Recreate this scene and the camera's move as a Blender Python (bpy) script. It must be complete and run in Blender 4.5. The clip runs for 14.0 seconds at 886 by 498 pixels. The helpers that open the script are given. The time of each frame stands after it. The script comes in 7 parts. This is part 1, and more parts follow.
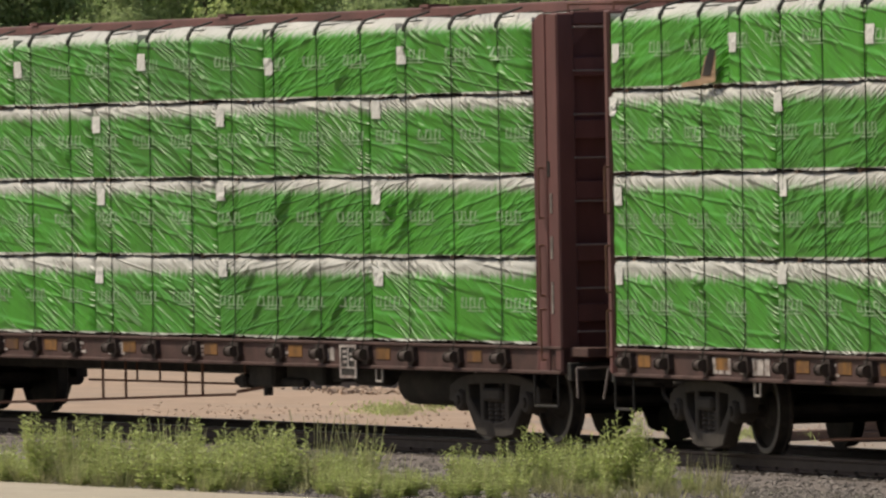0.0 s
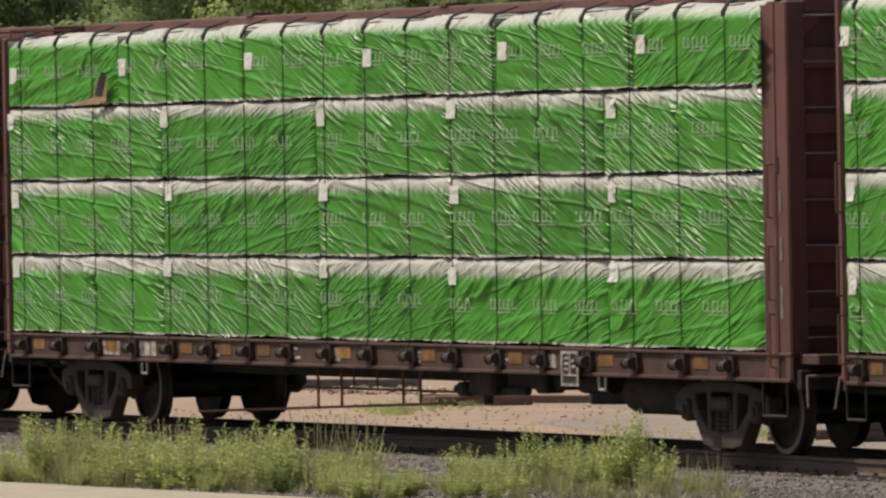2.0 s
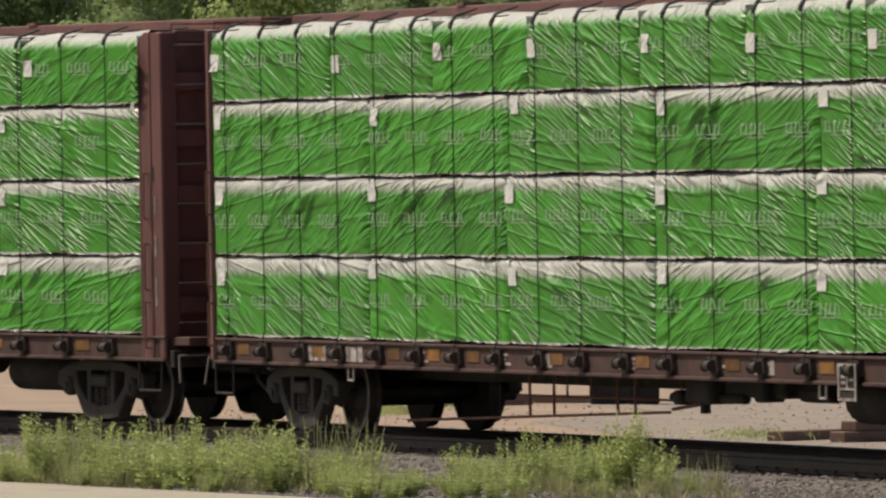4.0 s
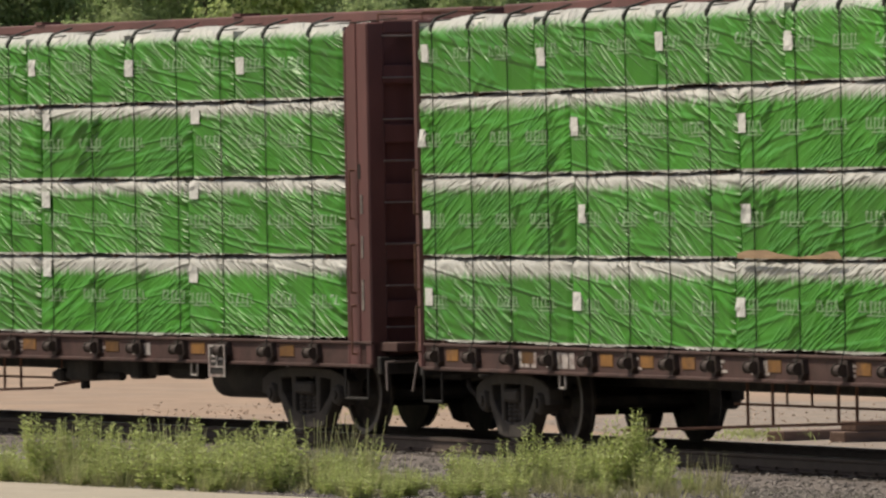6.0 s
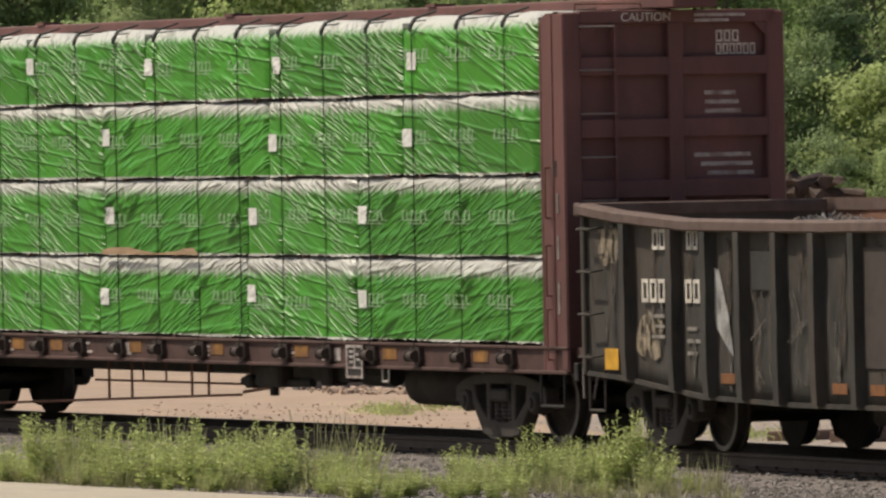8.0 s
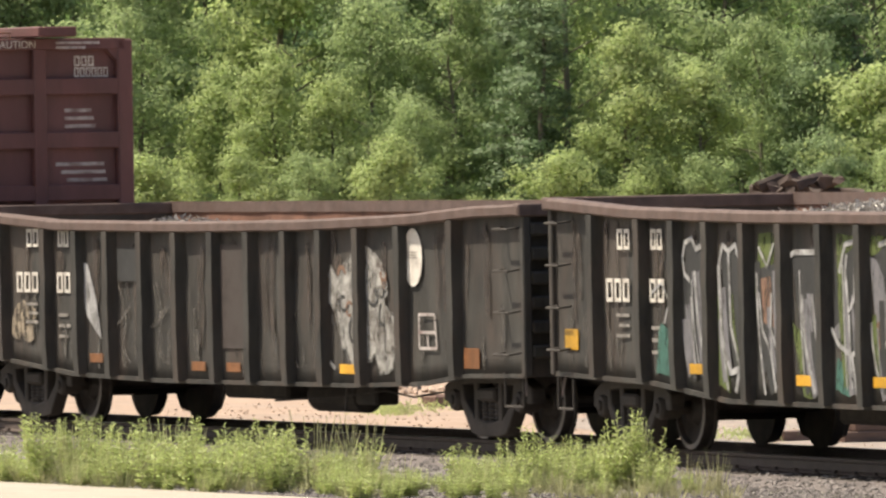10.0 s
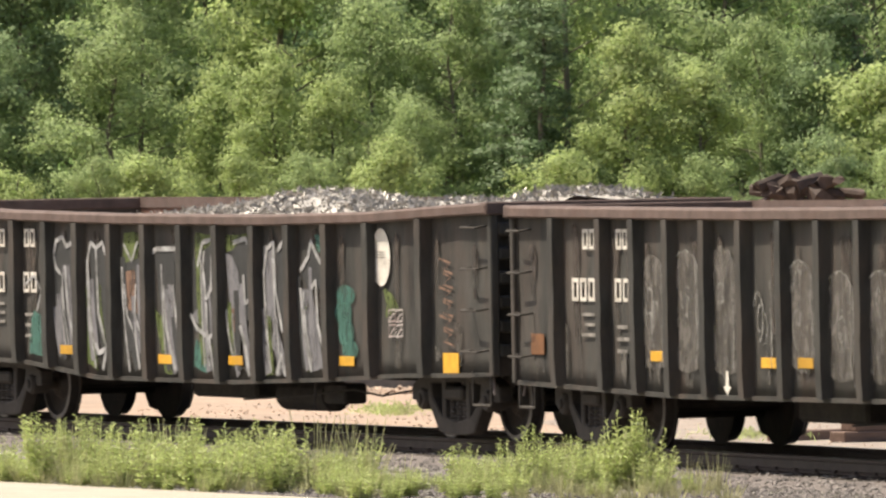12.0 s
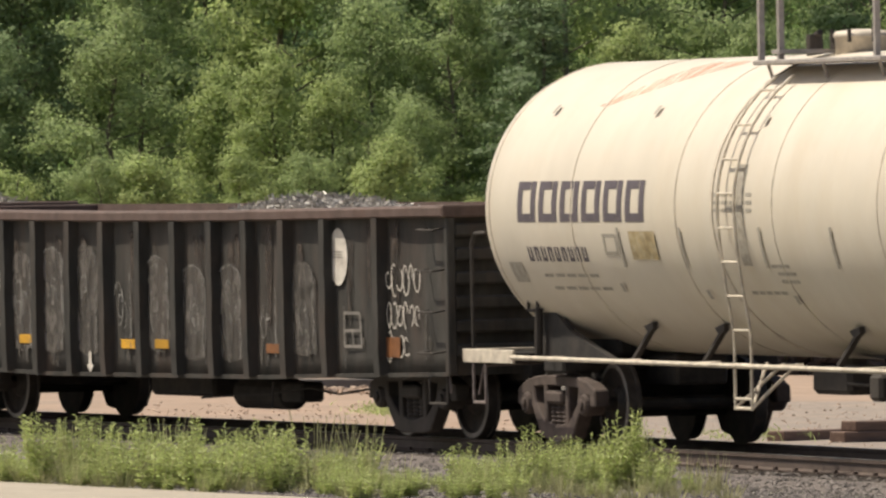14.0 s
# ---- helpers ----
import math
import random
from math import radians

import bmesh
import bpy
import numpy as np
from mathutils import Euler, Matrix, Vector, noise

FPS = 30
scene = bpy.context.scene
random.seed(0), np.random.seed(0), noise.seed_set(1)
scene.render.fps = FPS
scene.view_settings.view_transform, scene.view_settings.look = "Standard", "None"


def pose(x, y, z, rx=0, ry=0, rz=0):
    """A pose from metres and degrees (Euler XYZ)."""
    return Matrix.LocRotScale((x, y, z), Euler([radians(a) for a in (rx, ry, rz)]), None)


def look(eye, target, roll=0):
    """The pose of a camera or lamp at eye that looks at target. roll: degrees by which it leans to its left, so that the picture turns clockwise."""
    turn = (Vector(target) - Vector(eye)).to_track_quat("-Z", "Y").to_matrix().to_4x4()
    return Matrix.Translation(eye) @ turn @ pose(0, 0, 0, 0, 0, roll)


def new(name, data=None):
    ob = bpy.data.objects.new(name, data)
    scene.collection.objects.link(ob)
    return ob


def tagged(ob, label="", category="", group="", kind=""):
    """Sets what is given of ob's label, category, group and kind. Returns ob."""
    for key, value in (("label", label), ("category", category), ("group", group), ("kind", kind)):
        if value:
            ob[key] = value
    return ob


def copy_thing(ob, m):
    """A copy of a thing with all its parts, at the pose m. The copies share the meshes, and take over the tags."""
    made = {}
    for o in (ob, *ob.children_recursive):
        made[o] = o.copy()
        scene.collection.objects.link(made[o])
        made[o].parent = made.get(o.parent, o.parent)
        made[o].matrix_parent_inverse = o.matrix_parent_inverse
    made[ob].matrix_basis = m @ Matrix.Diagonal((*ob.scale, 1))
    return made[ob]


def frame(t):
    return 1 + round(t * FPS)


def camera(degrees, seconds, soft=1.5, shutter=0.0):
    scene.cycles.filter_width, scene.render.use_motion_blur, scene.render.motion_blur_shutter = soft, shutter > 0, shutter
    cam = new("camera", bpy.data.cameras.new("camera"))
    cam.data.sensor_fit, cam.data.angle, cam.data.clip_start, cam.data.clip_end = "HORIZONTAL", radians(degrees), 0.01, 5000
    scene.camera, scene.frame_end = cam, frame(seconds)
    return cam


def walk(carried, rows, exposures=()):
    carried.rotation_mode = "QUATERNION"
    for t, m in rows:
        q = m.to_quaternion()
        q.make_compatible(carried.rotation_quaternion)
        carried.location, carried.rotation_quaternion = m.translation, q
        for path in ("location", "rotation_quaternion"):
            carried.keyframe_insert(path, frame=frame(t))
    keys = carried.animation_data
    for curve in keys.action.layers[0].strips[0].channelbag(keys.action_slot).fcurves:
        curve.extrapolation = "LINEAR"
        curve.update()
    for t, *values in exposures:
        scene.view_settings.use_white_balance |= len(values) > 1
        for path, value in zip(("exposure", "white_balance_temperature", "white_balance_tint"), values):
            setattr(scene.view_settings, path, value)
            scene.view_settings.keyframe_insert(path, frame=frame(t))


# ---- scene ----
import collections

# ---- camera: a long lens on a stand, 117 m from the curve ----
EYE = Vector((0.0, -117.32, 2.193))
CAM_PITCH, CAM_ROLL = -11.22 / 17967.5, 0.19
cam = camera(4.997, 14.0, soft=2.4, shutter=0.12)
_aim = look(EYE, EYE + Vector((0, 1000, 1000 * CAM_PITCH)), CAM_ROLL)
walk(cam, [(0.0, _aim), (14.0, _aim)], exposures=[(0.0, -0.06, 6850, 10), (7.5, -0.02, 6850, 10), (8.1, 0.15, 6850, 10), (9.0, 0.65, 6850, 10), (11.4, 1.0, 6850, 10), (12.5, 1.0, 6850, 10), (13.5, 0.75, 6850, 10), (14.0, 0.3, 6850, 10)])

# ---- the curve of the track and the train's run ----
RADIUS, HEADING, BANK = 212.1, 0.40956, 0.02346
SPEED, GAIN = 9.0216, 0.03307


def arc(s):
    """The point of the track's middle line s metres up the line, at rail-top height."""
    a = s / RADIUS
    fx, fy = -math.sin(HEADING), math.cos(HEADING)
    nx, ny = -math.cos(HEADING), -math.sin(HEADING)
    u, v = math.sin(a) * RADIUS, (1 - math.cos(a)) * RADIUS
    return Vector((fx * u + nx * v, fy * u + ny * v, 0.0))


def on_track(s, base=0.0):
    """The pose of a car whose middle is at s and whose bogies are base metres apart: x points to its rear, y away from the road."""
    if base < 0.1:
        base = 0.1
    a, b = arc(s + base / 2), arc(s - base / 2)
    e = (b - a).normalized()
    n = Vector((-e.y, e.x, 0))
    m = (a + b) / 2
    rot = Matrix((e, n, Vector((0, 0, 1)))).transposed().to_4x4()
    return Matrix.Translation(m) @ rot @ Matrix.Rotation(BANK, 4, "X")


# the slack in the couplings: how far the train is ahead of an even pull, by time
SLACK = [(0.0, 0.0), (0.4, -0.19), (1.0, -0.15), (1.5, -0.11), (2.0, -0.12), (2.5, -0.07), (3.0, -0.02), (4.2, -0.10), (5.5, -0.17), (6.0, -0.17), (6.5, -0.09),
         (7.0, -0.01), (8.0, 0.08), (9.0, 0.13), (10.2, 0.08), (11.5, 0.0), (12.5, -0.02), (13.5, -0.05), (14.0, -0.09)]


def run(t):
    return SPEED * t + 0.5 * GAIN * t * t + float(np.interp(t, [a for a, _ in SLACK], [b for _, b in SLACK]))


# ---- daylight: a high summer sun from the left, a little beyond the train ----
SUN_ELEV, SUN_FROM = radians(59), Vector((-0.95, 0.28, 0)).normalized()
world = bpy.data.worlds.new("sky")
scene.world = world
world.use_nodes = True
_wn = world.node_tree
_sky = _wn.nodes.new("ShaderNodeTexSky")
_sky.sky_type, _sky.sun_disc = "NISHITA", False
_sky.sun_elevation = SUN_ELEV
_sky.sun_rotation = math.atan2(SUN_FROM.x, SUN_FROM.y)
_sky.air_density, _sky.dust_density = 1.0, 4.0
_wn.links.new(_sky.outputs[0], _wn.nodes["Background"].inputs[0])
_wn.nodes["Background"].inputs[1].default_value = 0.085
_sd = bpy.data.lights.new("sun", "SUN")
_sd.energy, _sd.angle, _sd.color = 4.0, radians(1.5), (1.0, 0.93, 0.80)
sun = new("sun", _sd)
_dir = SUN_FROM * math.cos(SUN_ELEV) + Vector((0, 0, math.sin(SUN_ELEV)))
sun.matrix_basis = Matrix.Translation((0, 0, 60)) @ (-_dir).to_track_quat("-Z", "Y").to_matrix().to_4x4()


# ---- materials ----
def mat(name, color, rough=0.7, metal=0.0, vary=0.25, scale=3.0, stain=None, stain_amt=0.0, stain_scale=0.8,
        bump=0.15, bump_scale=30.0, stretch=(1, 1, 1), per_object=0.0, spec=0.4, per_island=0.0, transl=0.0):
    m = bpy.data.materials.new(name)
    m.use_nodes = True
    nt = m.node_tree
    n, l = nt.nodes, nt.links
    b = n["Principled BSDF"]
    b.inputs["Roughness"].default_value = rough
    b.inputs["Metallic"].default_value = metal
    b.inputs["Specular IOR Level"].default_value = spec
    tc = n.new("ShaderNodeTexCoord")
    mp = n.new("ShaderNodeMapping")
    mp.inputs["Scale"].default_value = stretch
    l.new(tc.outputs["Object"], mp.inputs[0])
    if per_object > 0:
        oi = n.new("ShaderNodeObjectInfo")
        ad = n.new("ShaderNodeVectorMath")
        ad.operation = "MULTIPLY_ADD"
        l.new(oi.outputs["Random"], ad.inputs[0])
        ad.inputs[1].default_value = (37, 53, 71)
        l.new(mp.outputs[0], ad.inputs[2])
        vec = ad.outputs[0]
    else:
        vec = mp.outputs[0]
    nz = n.new("ShaderNodeTexNoise")
    nz.inputs["Scale"].default_value, nz.inputs["Detail"].default_value = scale, 6
    nz.inputs["Roughness"].default_value = 0.65
    l.new(vec, nz.inputs["Vector"])
    ramp = n.new("ShaderNodeMapRange")
    ramp.inputs[1].default_value, ramp.inputs[2].default_value = 0.3, 0.7
    ramp.inputs[3].default_value, ramp.inputs[4].default_value = 1 - vary, 1 + vary
    l.new(nz.outputs[0], ramp.inputs[0])
    val = ramp.outputs[0]
    if per_object > 0 or per_island > 0:
        src = n.new("ShaderNodeObjectInfo").outputs["Random"] if per_object > 0 else n.new("ShaderNodeNewGeometry").outputs["Random Per Island"]
        amt = per_object if per_object > 0 else per_island
        r2 = n.new("ShaderNodeMapRange")
        r2.inputs[3].default_value, r2.inputs[4].default_value = 1 - amt, 1 + amt
        l.new(src, r2.inputs[0])
        mu = n.new("ShaderNodeMath")
        mu.operation = "MULTIPLY"
        l.new(val, mu.inputs[0]), l.new(r2.outputs[0], mu.inputs[1])
        val = mu.outputs[0]
    sc = n.new("ShaderNodeVectorMath")
    sc.operation = "SCALE"
    sc.inputs[0].default_value = color[:3]
    l.new(val, sc.inputs["Scale"])
    out = sc.outputs[0]
    if stain:
        ns = n.new("ShaderNodeTexNoise")
        ns.inputs["Scale"].default_value, ns.inputs["Detail"].default_value = stain_scale, 8
        ns.inputs["Roughness"].default_value = 0.7
        l.new(vec, ns.inputs["Vector"])
        rs = n.new("ShaderNodeMapRange")
        rs.inputs[1].default_value, rs.inputs[2].default_value = 0.47, 0.66
        rs.inputs[3].default_value, rs.inputs[4].default_value = 0, stain_amt
        l.new(ns.outputs[0], rs.inputs[0])
        mx = n.new("ShaderNodeMix")
        mx.data_type = "RGBA"
        l.new(rs.outputs[0], mx.inputs["Factor"])
        l.new(out, mx.inputs["A"])
        mx.inputs["B"].default_value = (*stain, 1)
        out = mx.outputs["Result"]
    l.new(out, b.inputs["Base Color"])
    if bump > 0:
        nb = n.new("ShaderNodeTexNoise")
        nb.inputs["Scale"].default_value, nb.inputs["Detail"].default_value = bump_scale, 4
        l.new(vec, nb.inputs["Vector"])
        bp = n.new("ShaderNodeBump")
        bp.inputs["Strength"].default_value, bp.inputs["Distance"].default_value = bump, 0.02
        l.new(nb.outputs[0], bp.inputs["Height"])
        l.new(bp.outputs[0], b.inputs["Normal"])
    if transl > 0:
        tr = n.new("ShaderNodeBsdfTranslucent")
        l.new(out, tr.inputs[0])
        ms = n.new("ShaderNodeMixShader")
        ms.inputs[0].default_value = transl
        l.new(b.outputs[0], ms.inputs[1]), l.new(tr.outputs[0], ms.inputs[2])
        l.new(ms.outputs[0], n["Material Output"].inputs[0])
    return m


M_MAROON = mat("maroon_paint", (0.135, 0.058, 0.055), 0.55, vary=0.25, scale=1.6, stain=(0.085, 0.045, 0.04), stain_amt=0.6, stain_scale=1.3, stretch=(1, 1, 0.35), bump=0.08)
M_SILL = mat("dusty_maroon_sill", (0.066, 0.034, 0.030), 0.75, vary=0.4, scale=3.4, stain=(0.11, 0.066, 0.055), stain_amt=0.5, stain_scale=1.8)
M_UNDER = mat("grimy_black_steel", (0.022, 0.020, 0.019), 0.8, vary=0.4, scale=5, stain=(0.06, 0.048, 0.04), stain_amt=0.5, stain_scale=2.5)
M_WHEEL = mat("worn_wheel_steel", (0.042, 0.037, 0.034), 0.6, metal=0.2, vary=0.3, scale=6, stain=(0.10, 0.075, 0.06), stain_amt=0.5, stain_scale=4)
M_RIM = mat("bright_worn_rim", (0.20, 0.185, 0.175), 0.45, metal=0.3, vary=0.25, scale=7)
M_DUSTFRAME = mat("brown_dusty_cast_steel", (0.085, 0.064, 0.056), 0.85, vary=0.35, scale=5, stain=(0.05, 0.04, 0.036), stain_amt=0.6, stain_scale=4)
M_WINCH = mat("dark_brown_winch_steel", (0.048, 0.033, 0.029), 0.7, vary=0.35, scale=9)
M_DRABPAINT = mat("drab_brown_repaint", (0.052, 0.040, 0.036), 0.8, vary=0.35, scale=5, stain=(0.045, 0.04, 0.036), stain_amt=0.7, stain_scale=5)
M_FRAME = mat("dusty_cast_steel", (0.047, 0.040, 0.035), 0.8, vary=0.35, scale=5)
M_LIGHTSTEEL = mat("pale_worn_steel", (0.33, 0.30, 0.28), 0.55, vary=0.25, scale=8)
M_SILLYELLOW = mat("grimy_yellow_reflector", (0.20, 0.095, 0.025), 0.6, vary=0.4, scale=5, stain=(0.08, 0.045, 0.04), stain_amt=0.8, stain_scale=3, per_object=0.45)
M_RUNG = mat("dull_worn_rung", (0.20, 0.165, 0.155), 0.6, vary=0.3, scale=8)
M_YELLOW = mat("yellow_reflector", (0.58, 0.31, 0.03), 0.35, vary=0.3, scale=5, per_object=0.25)
M_ORANGE = mat("faded_orange_reflector", (0.18, 0.075, 0.03), 0.45, vary=0.35, scale=6, per_object=0.2)
M_STENCIL = mat("faded_white_stencil", (0.42, 0.38, 0.36), 0.8, vary=0.4, scale=9, stain=(0.14, 0.07, 0.06), stain_amt=0.8, stain_scale=5)
M_DIMSTENCIL = mat("nearly_gone_stencil", (0.24, 0.22, 0.20), 0.8, vary=0.4, scale=9, stain=(0.07, 0.065, 0.058), stain_amt=0.9, stain_scale=6)
M_WHITE = mat("white_lettering", (0.62, 0.58, 0.52), 0.7, vary=0.2, scale=8, stain=(0.22, 0.17, 0.14), stain_amt=0.5, stain_scale=5)
M_CABLE = mat("dark_steel_cable", (0.012, 0.014, 0.010), 0.7, vary=0.3, scale=20)
M_WOOD = mat("pale_sawn_timber", (0.40, 0.27, 0.17), 0.8, vary=0.3, scale=7, stretch=(0.3, 3, 3), per_object=0.2)
M_LABEL = mat("white_paper_label", (0.66, 0.66, 0.63), 0.7, vary=0.15, scale=18)
M_PRINT = mat("pale_printed_ink", (0.31, 0.46, 0.28), 0.45, vary=0.25, scale=25)
M_GOND = mat("weathered_dark_grey_paint", (0.038, 0.0355, 0.0315), 0.75, vary=0.65, scale=3.2, stain=(0.075, 0.054, 0.043), stain_amt=0.7, stain_scale=1.9, stretch=(1, 1, 0.3), bump=0.2)
M_CHORD = mat("rusty_brown_chord", (0.108, 0.074, 0.064), 0.75, vary=0.3, scale=4, stain=(0.085, 0.048, 0.038), stain_amt=0.6, stain_scale=3)
M_RUST = mat("rusty_inner_wall", (0.165, 0.082, 0.056), 0.85, vary=0.35, scale=3)
M_SCRAP = mat("shredded_scrap_metal", (0.32, 0.30, 0.275), 0.5, metal=0.15, vary=0.3, scale=9, per_island=0.5)
M_TANK = mat("cream_tank_paint", (0.62, 0.565, 0.475), 0.45, vary=0.06, scale=1.2, stain=(0.55, 0.46, 0.34), stain_amt=0.35, stain_scale=0.9, stretch=(1, 1, 0.5), bump=0.04)
M_TANKMARK = mat("dark_grey_mark_paint", (0.10, 0.085, 0.10), 0.6, vary=0.2, scale=8)
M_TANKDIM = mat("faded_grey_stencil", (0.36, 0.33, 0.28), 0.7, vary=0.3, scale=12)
M_TANKRUST = mat("faded_red_primer", (0.60, 0.30, 0.20), 0.6, vary=0.3, scale=4, stain=(0.74, 0.67, 0.53), stain_amt=0.9, stain_scale=2.2)
M_CREAM = mat("dirty_cream_rail", (0.58, 0.52, 0.43), 0.6, vary=0.25, scale=6, stain=(0.25, 0.19, 0.15), stain_amt=0.5, stain_scale=4)
M_RAIL = mat("rusty_rail_steel", (0.085, 0.062, 0.052), 0.7, vary=0.25, scale=5, stretch=(1, 1, 1))
M_RAILTOP = mat("polished_rail_head", (0.32, 0.30, 0.28), 0.35, metal=0.8, vary=0.15, scale=6)
M_TIE = mat("creosoted_timber", (0.055, 0.044, 0.038), 0.9, vary=0.4, scale=7, per_object=0.3)
M_BALLAST = mat("grey_ballast", (0.14, 0.122, 0.114), 0.95, vary=0.45, scale=18, stain=(0.11, 0.09, 0.085), stain_amt=0.6, stain_scale=6, bump=0.9, bump_scale=22)
M_YARDSTONE = mat("pale_yard_stone", (0.40, 0.30, 0.23), 0.9, vary=0.25, scale=12, per_island=0.35)
M_STONE = mat("ballast_stone", (0.165, 0.148, 0.14), 0.9, vary=0.25, scale=12, per_island=0.5)
M_SAND = mat("tan_sandy_yard", (0.33, 0.24, 0.18), 0.95, vary=0.22, scale=1.4, stain=(0.27, 0.215, 0.175), stain_amt=0.8, stain_scale=0.25, bump=0.5, bump_scale=14)
M_GRAVEL = mat("grey_brown_gravel", (0.25, 0.21, 0.18), 0.95, vary=0.35, scale=4, stain=(0.34, 0.27, 0.21), stain_amt=0.7, stain_scale=0.7, bump=0.8, bump_scale=12)
M_ROAD = mat("pale_gravel_road", (0.36, 0.32, 0.26), 0.95, vary=0.15, scale=2.5, stain=(0.34, 0.30, 0.24), stain_amt=0.5, stain_scale=1.2, bump=0.5)
M_VERGE = mat("weedy_gravel_verge", (0.19, 0.172, 0.155), 0.95, vary=0.4, scale=9, stain=(0.15, 0.165, 0.08), stain_amt=0.6, stain_scale=2.2, bump=0.9, bump_scale=22)
M_FLOORSOIL = mat("forest_floor", (0.07, 0.11, 0.035), 1.0, vary=0.5, scale=0.6, spec=0.0)
M_LEAF1 = mat("aspen_leaves", (0.375, 0.455, 0.19), 0.65, vary=0.25, scale=0.5, spec=0.2, per_island=0.2, transl=0.5, bump=0)
# darker leaf copy: the wood's shade is put into this colour
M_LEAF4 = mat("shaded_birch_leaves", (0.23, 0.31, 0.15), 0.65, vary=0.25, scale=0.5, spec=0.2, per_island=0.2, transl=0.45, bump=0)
M_LEAF2 = mat("maple_leaves", (0.32, 0.405, 0.185), 0.65, vary=0.25, scale=0.5, spec=0.2, per_island=0.2, transl=0.5, bump=0)
M_LEAF3 = mat("dark_needles", (0.15, 0.225, 0.10), 0.6, vary=0.25, scale=0.8, per_island=0.35, transl=0.25, bump=0)
M_BARK = mat("grey_bark", (0.16, 0.14, 0.11), 0.9, vary=0.3, scale=9)
M_WEED = mat("fresh_weed_leaves", (0.43, 0.50, 0.19), 0.6, vary=0.2, scale=3, per_island=0.35, transl=0.35, bump=0)
M_DRY = mat("dry_grass_stems", (0.46, 0.45, 0.25), 0.8, vary=0.25, scale=4, per_island=0.4, transl=0.2, bump=0)
M_LOG = mat("dark_weathered_log", (0.085, 0.062, 0.052), 0.9, vary=0.4, scale=5, per_object=0.35)
M_BEAM = mat("weathered_brown_beam", (0.17, 0.11, 0.085), 0.85, vary=0.3, scale=5, stretch=(0.3, 3, 3), per_object=0.25)
M_CONC = mat("grey_steel_beam", (0.15, 0.14, 0.13), 0.8, vary=0.2, scale=5)
M_SPRAY_W = mat("pale_spray_paint", (0.34, 0.335, 0.335), 0.75, vary=0.35, scale=5, stain=(0.09, 0.085, 0.075), stain_amt=0.85, stain_scale=4)
M_SPRAY_G = mat("lilac_grey_spray_paint", (0.15, 0.145, 0.155), 0.75, vary=0.25, scale=4)
M_SPRAY_GREEN = mat("green_spray_paint", (0.085, 0.11, 0.03), 0.75, vary=0.3, scale=4)
M_SPRAY_TEAL = mat("teal_spray_paint", (0.045, 0.125, 0.10), 0.75, vary=0.3, scale=4)
M_SPRAY_DIM = mat("worn_grey_spray_paint", (0.15, 0.135, 0.122), 0.8, vary=0.35, scale=4, stain=(0.054, 0.049, 0.043), stain_amt=1.0, stain_scale=4)
M_SPRAY_E = mat("ghostly_pale_spray_paint", (0.25, 0.243, 0.23), 0.8, vary=0.4, scale=6, stain=(0.08, 0.074, 0.065), stain_amt=0.95, stain_scale=7)
M_STREAK = mat("brown_rust_streak", (0.060, 0.046, 0.038), 0.85, vary=0.4, scale=6)
M_CHALK = mat("pale_grime", (0.088, 0.080, 0.071), 0.9, vary=0.4, scale=7)
M_FIGURE = mat("blotchy_pale_spray_paint", (0.30, 0.29, 0.27), 0.8, vary=0.5, scale=7, stain=(0.075, 0.06, 0.05), stain_amt=1.0, stain_scale=5)
M_SPRAY_B = mat("brown_spray_paint", (0.19, 0.11, 0.075), 0.75, vary=0.3, scale=5)
M_SPRAY_K = mat("black_spray_paint", (0.03, 0.03, 0.03), 0.7, vary=0.3, scale=4)


def wear_thin(m, lo, hi, least):
    """Worn paint: patchy, streaked cover over what lies under it."""
    n, l = m.node_tree.nodes, m.node_tree.links
    tc = n.new("ShaderNodeTexCoord")
    mp = n.new("ShaderNodeMapping")
    mp.inputs["Scale"].default_value = (9, 1, 3.2)
    nz = n.new("ShaderNodeTexNoise")
    nz.inputs["Scale"].default_value, nz.inputs["Detail"].default_value, nz.inputs["Roughness"].default_value = 1.0, 4, 0.65
    rg = n.new("ShaderNodeMapRange")
    rg.inputs[1].default_value, rg.inputs[2].default_value, rg.inputs[3].default_value = lo, hi, least
    l.new(tc.outputs["Object"], mp.inputs[0])
    l.new(mp.outputs[0], nz.inputs["Vector"])
    l.new(nz.outputs[0], rg.inputs[0])
    l.new(rg.outputs[0], n["Principled BSDF"].inputs["Alpha"])


wear_thin(M_SPRAY_DIM, 0.36, 0.66, 0.2)
wear_thin(M_FIGURE, 0.30, 0.5, 0.15)
wear_thin(M_STREAK, 0.38, 0.64, 0.0)
wear_thin(M_CHALK, 0.44, 0.66, 0.0)
for worn in (M_SPRAY_GREEN, M_SPRAY_TEAL, M_SPRAY_B):
    wear_thin(worn, 0.30, 0.55, 0.25)
wear_thin(M_SPRAY_E, 0.32, 0.6, 0.1)
wear_thin(M_SPRAY_W, 0.28, 0.5, 0.35)
wear_thin(M_SPRAY_G, 0.25, 0.5, 0.4)


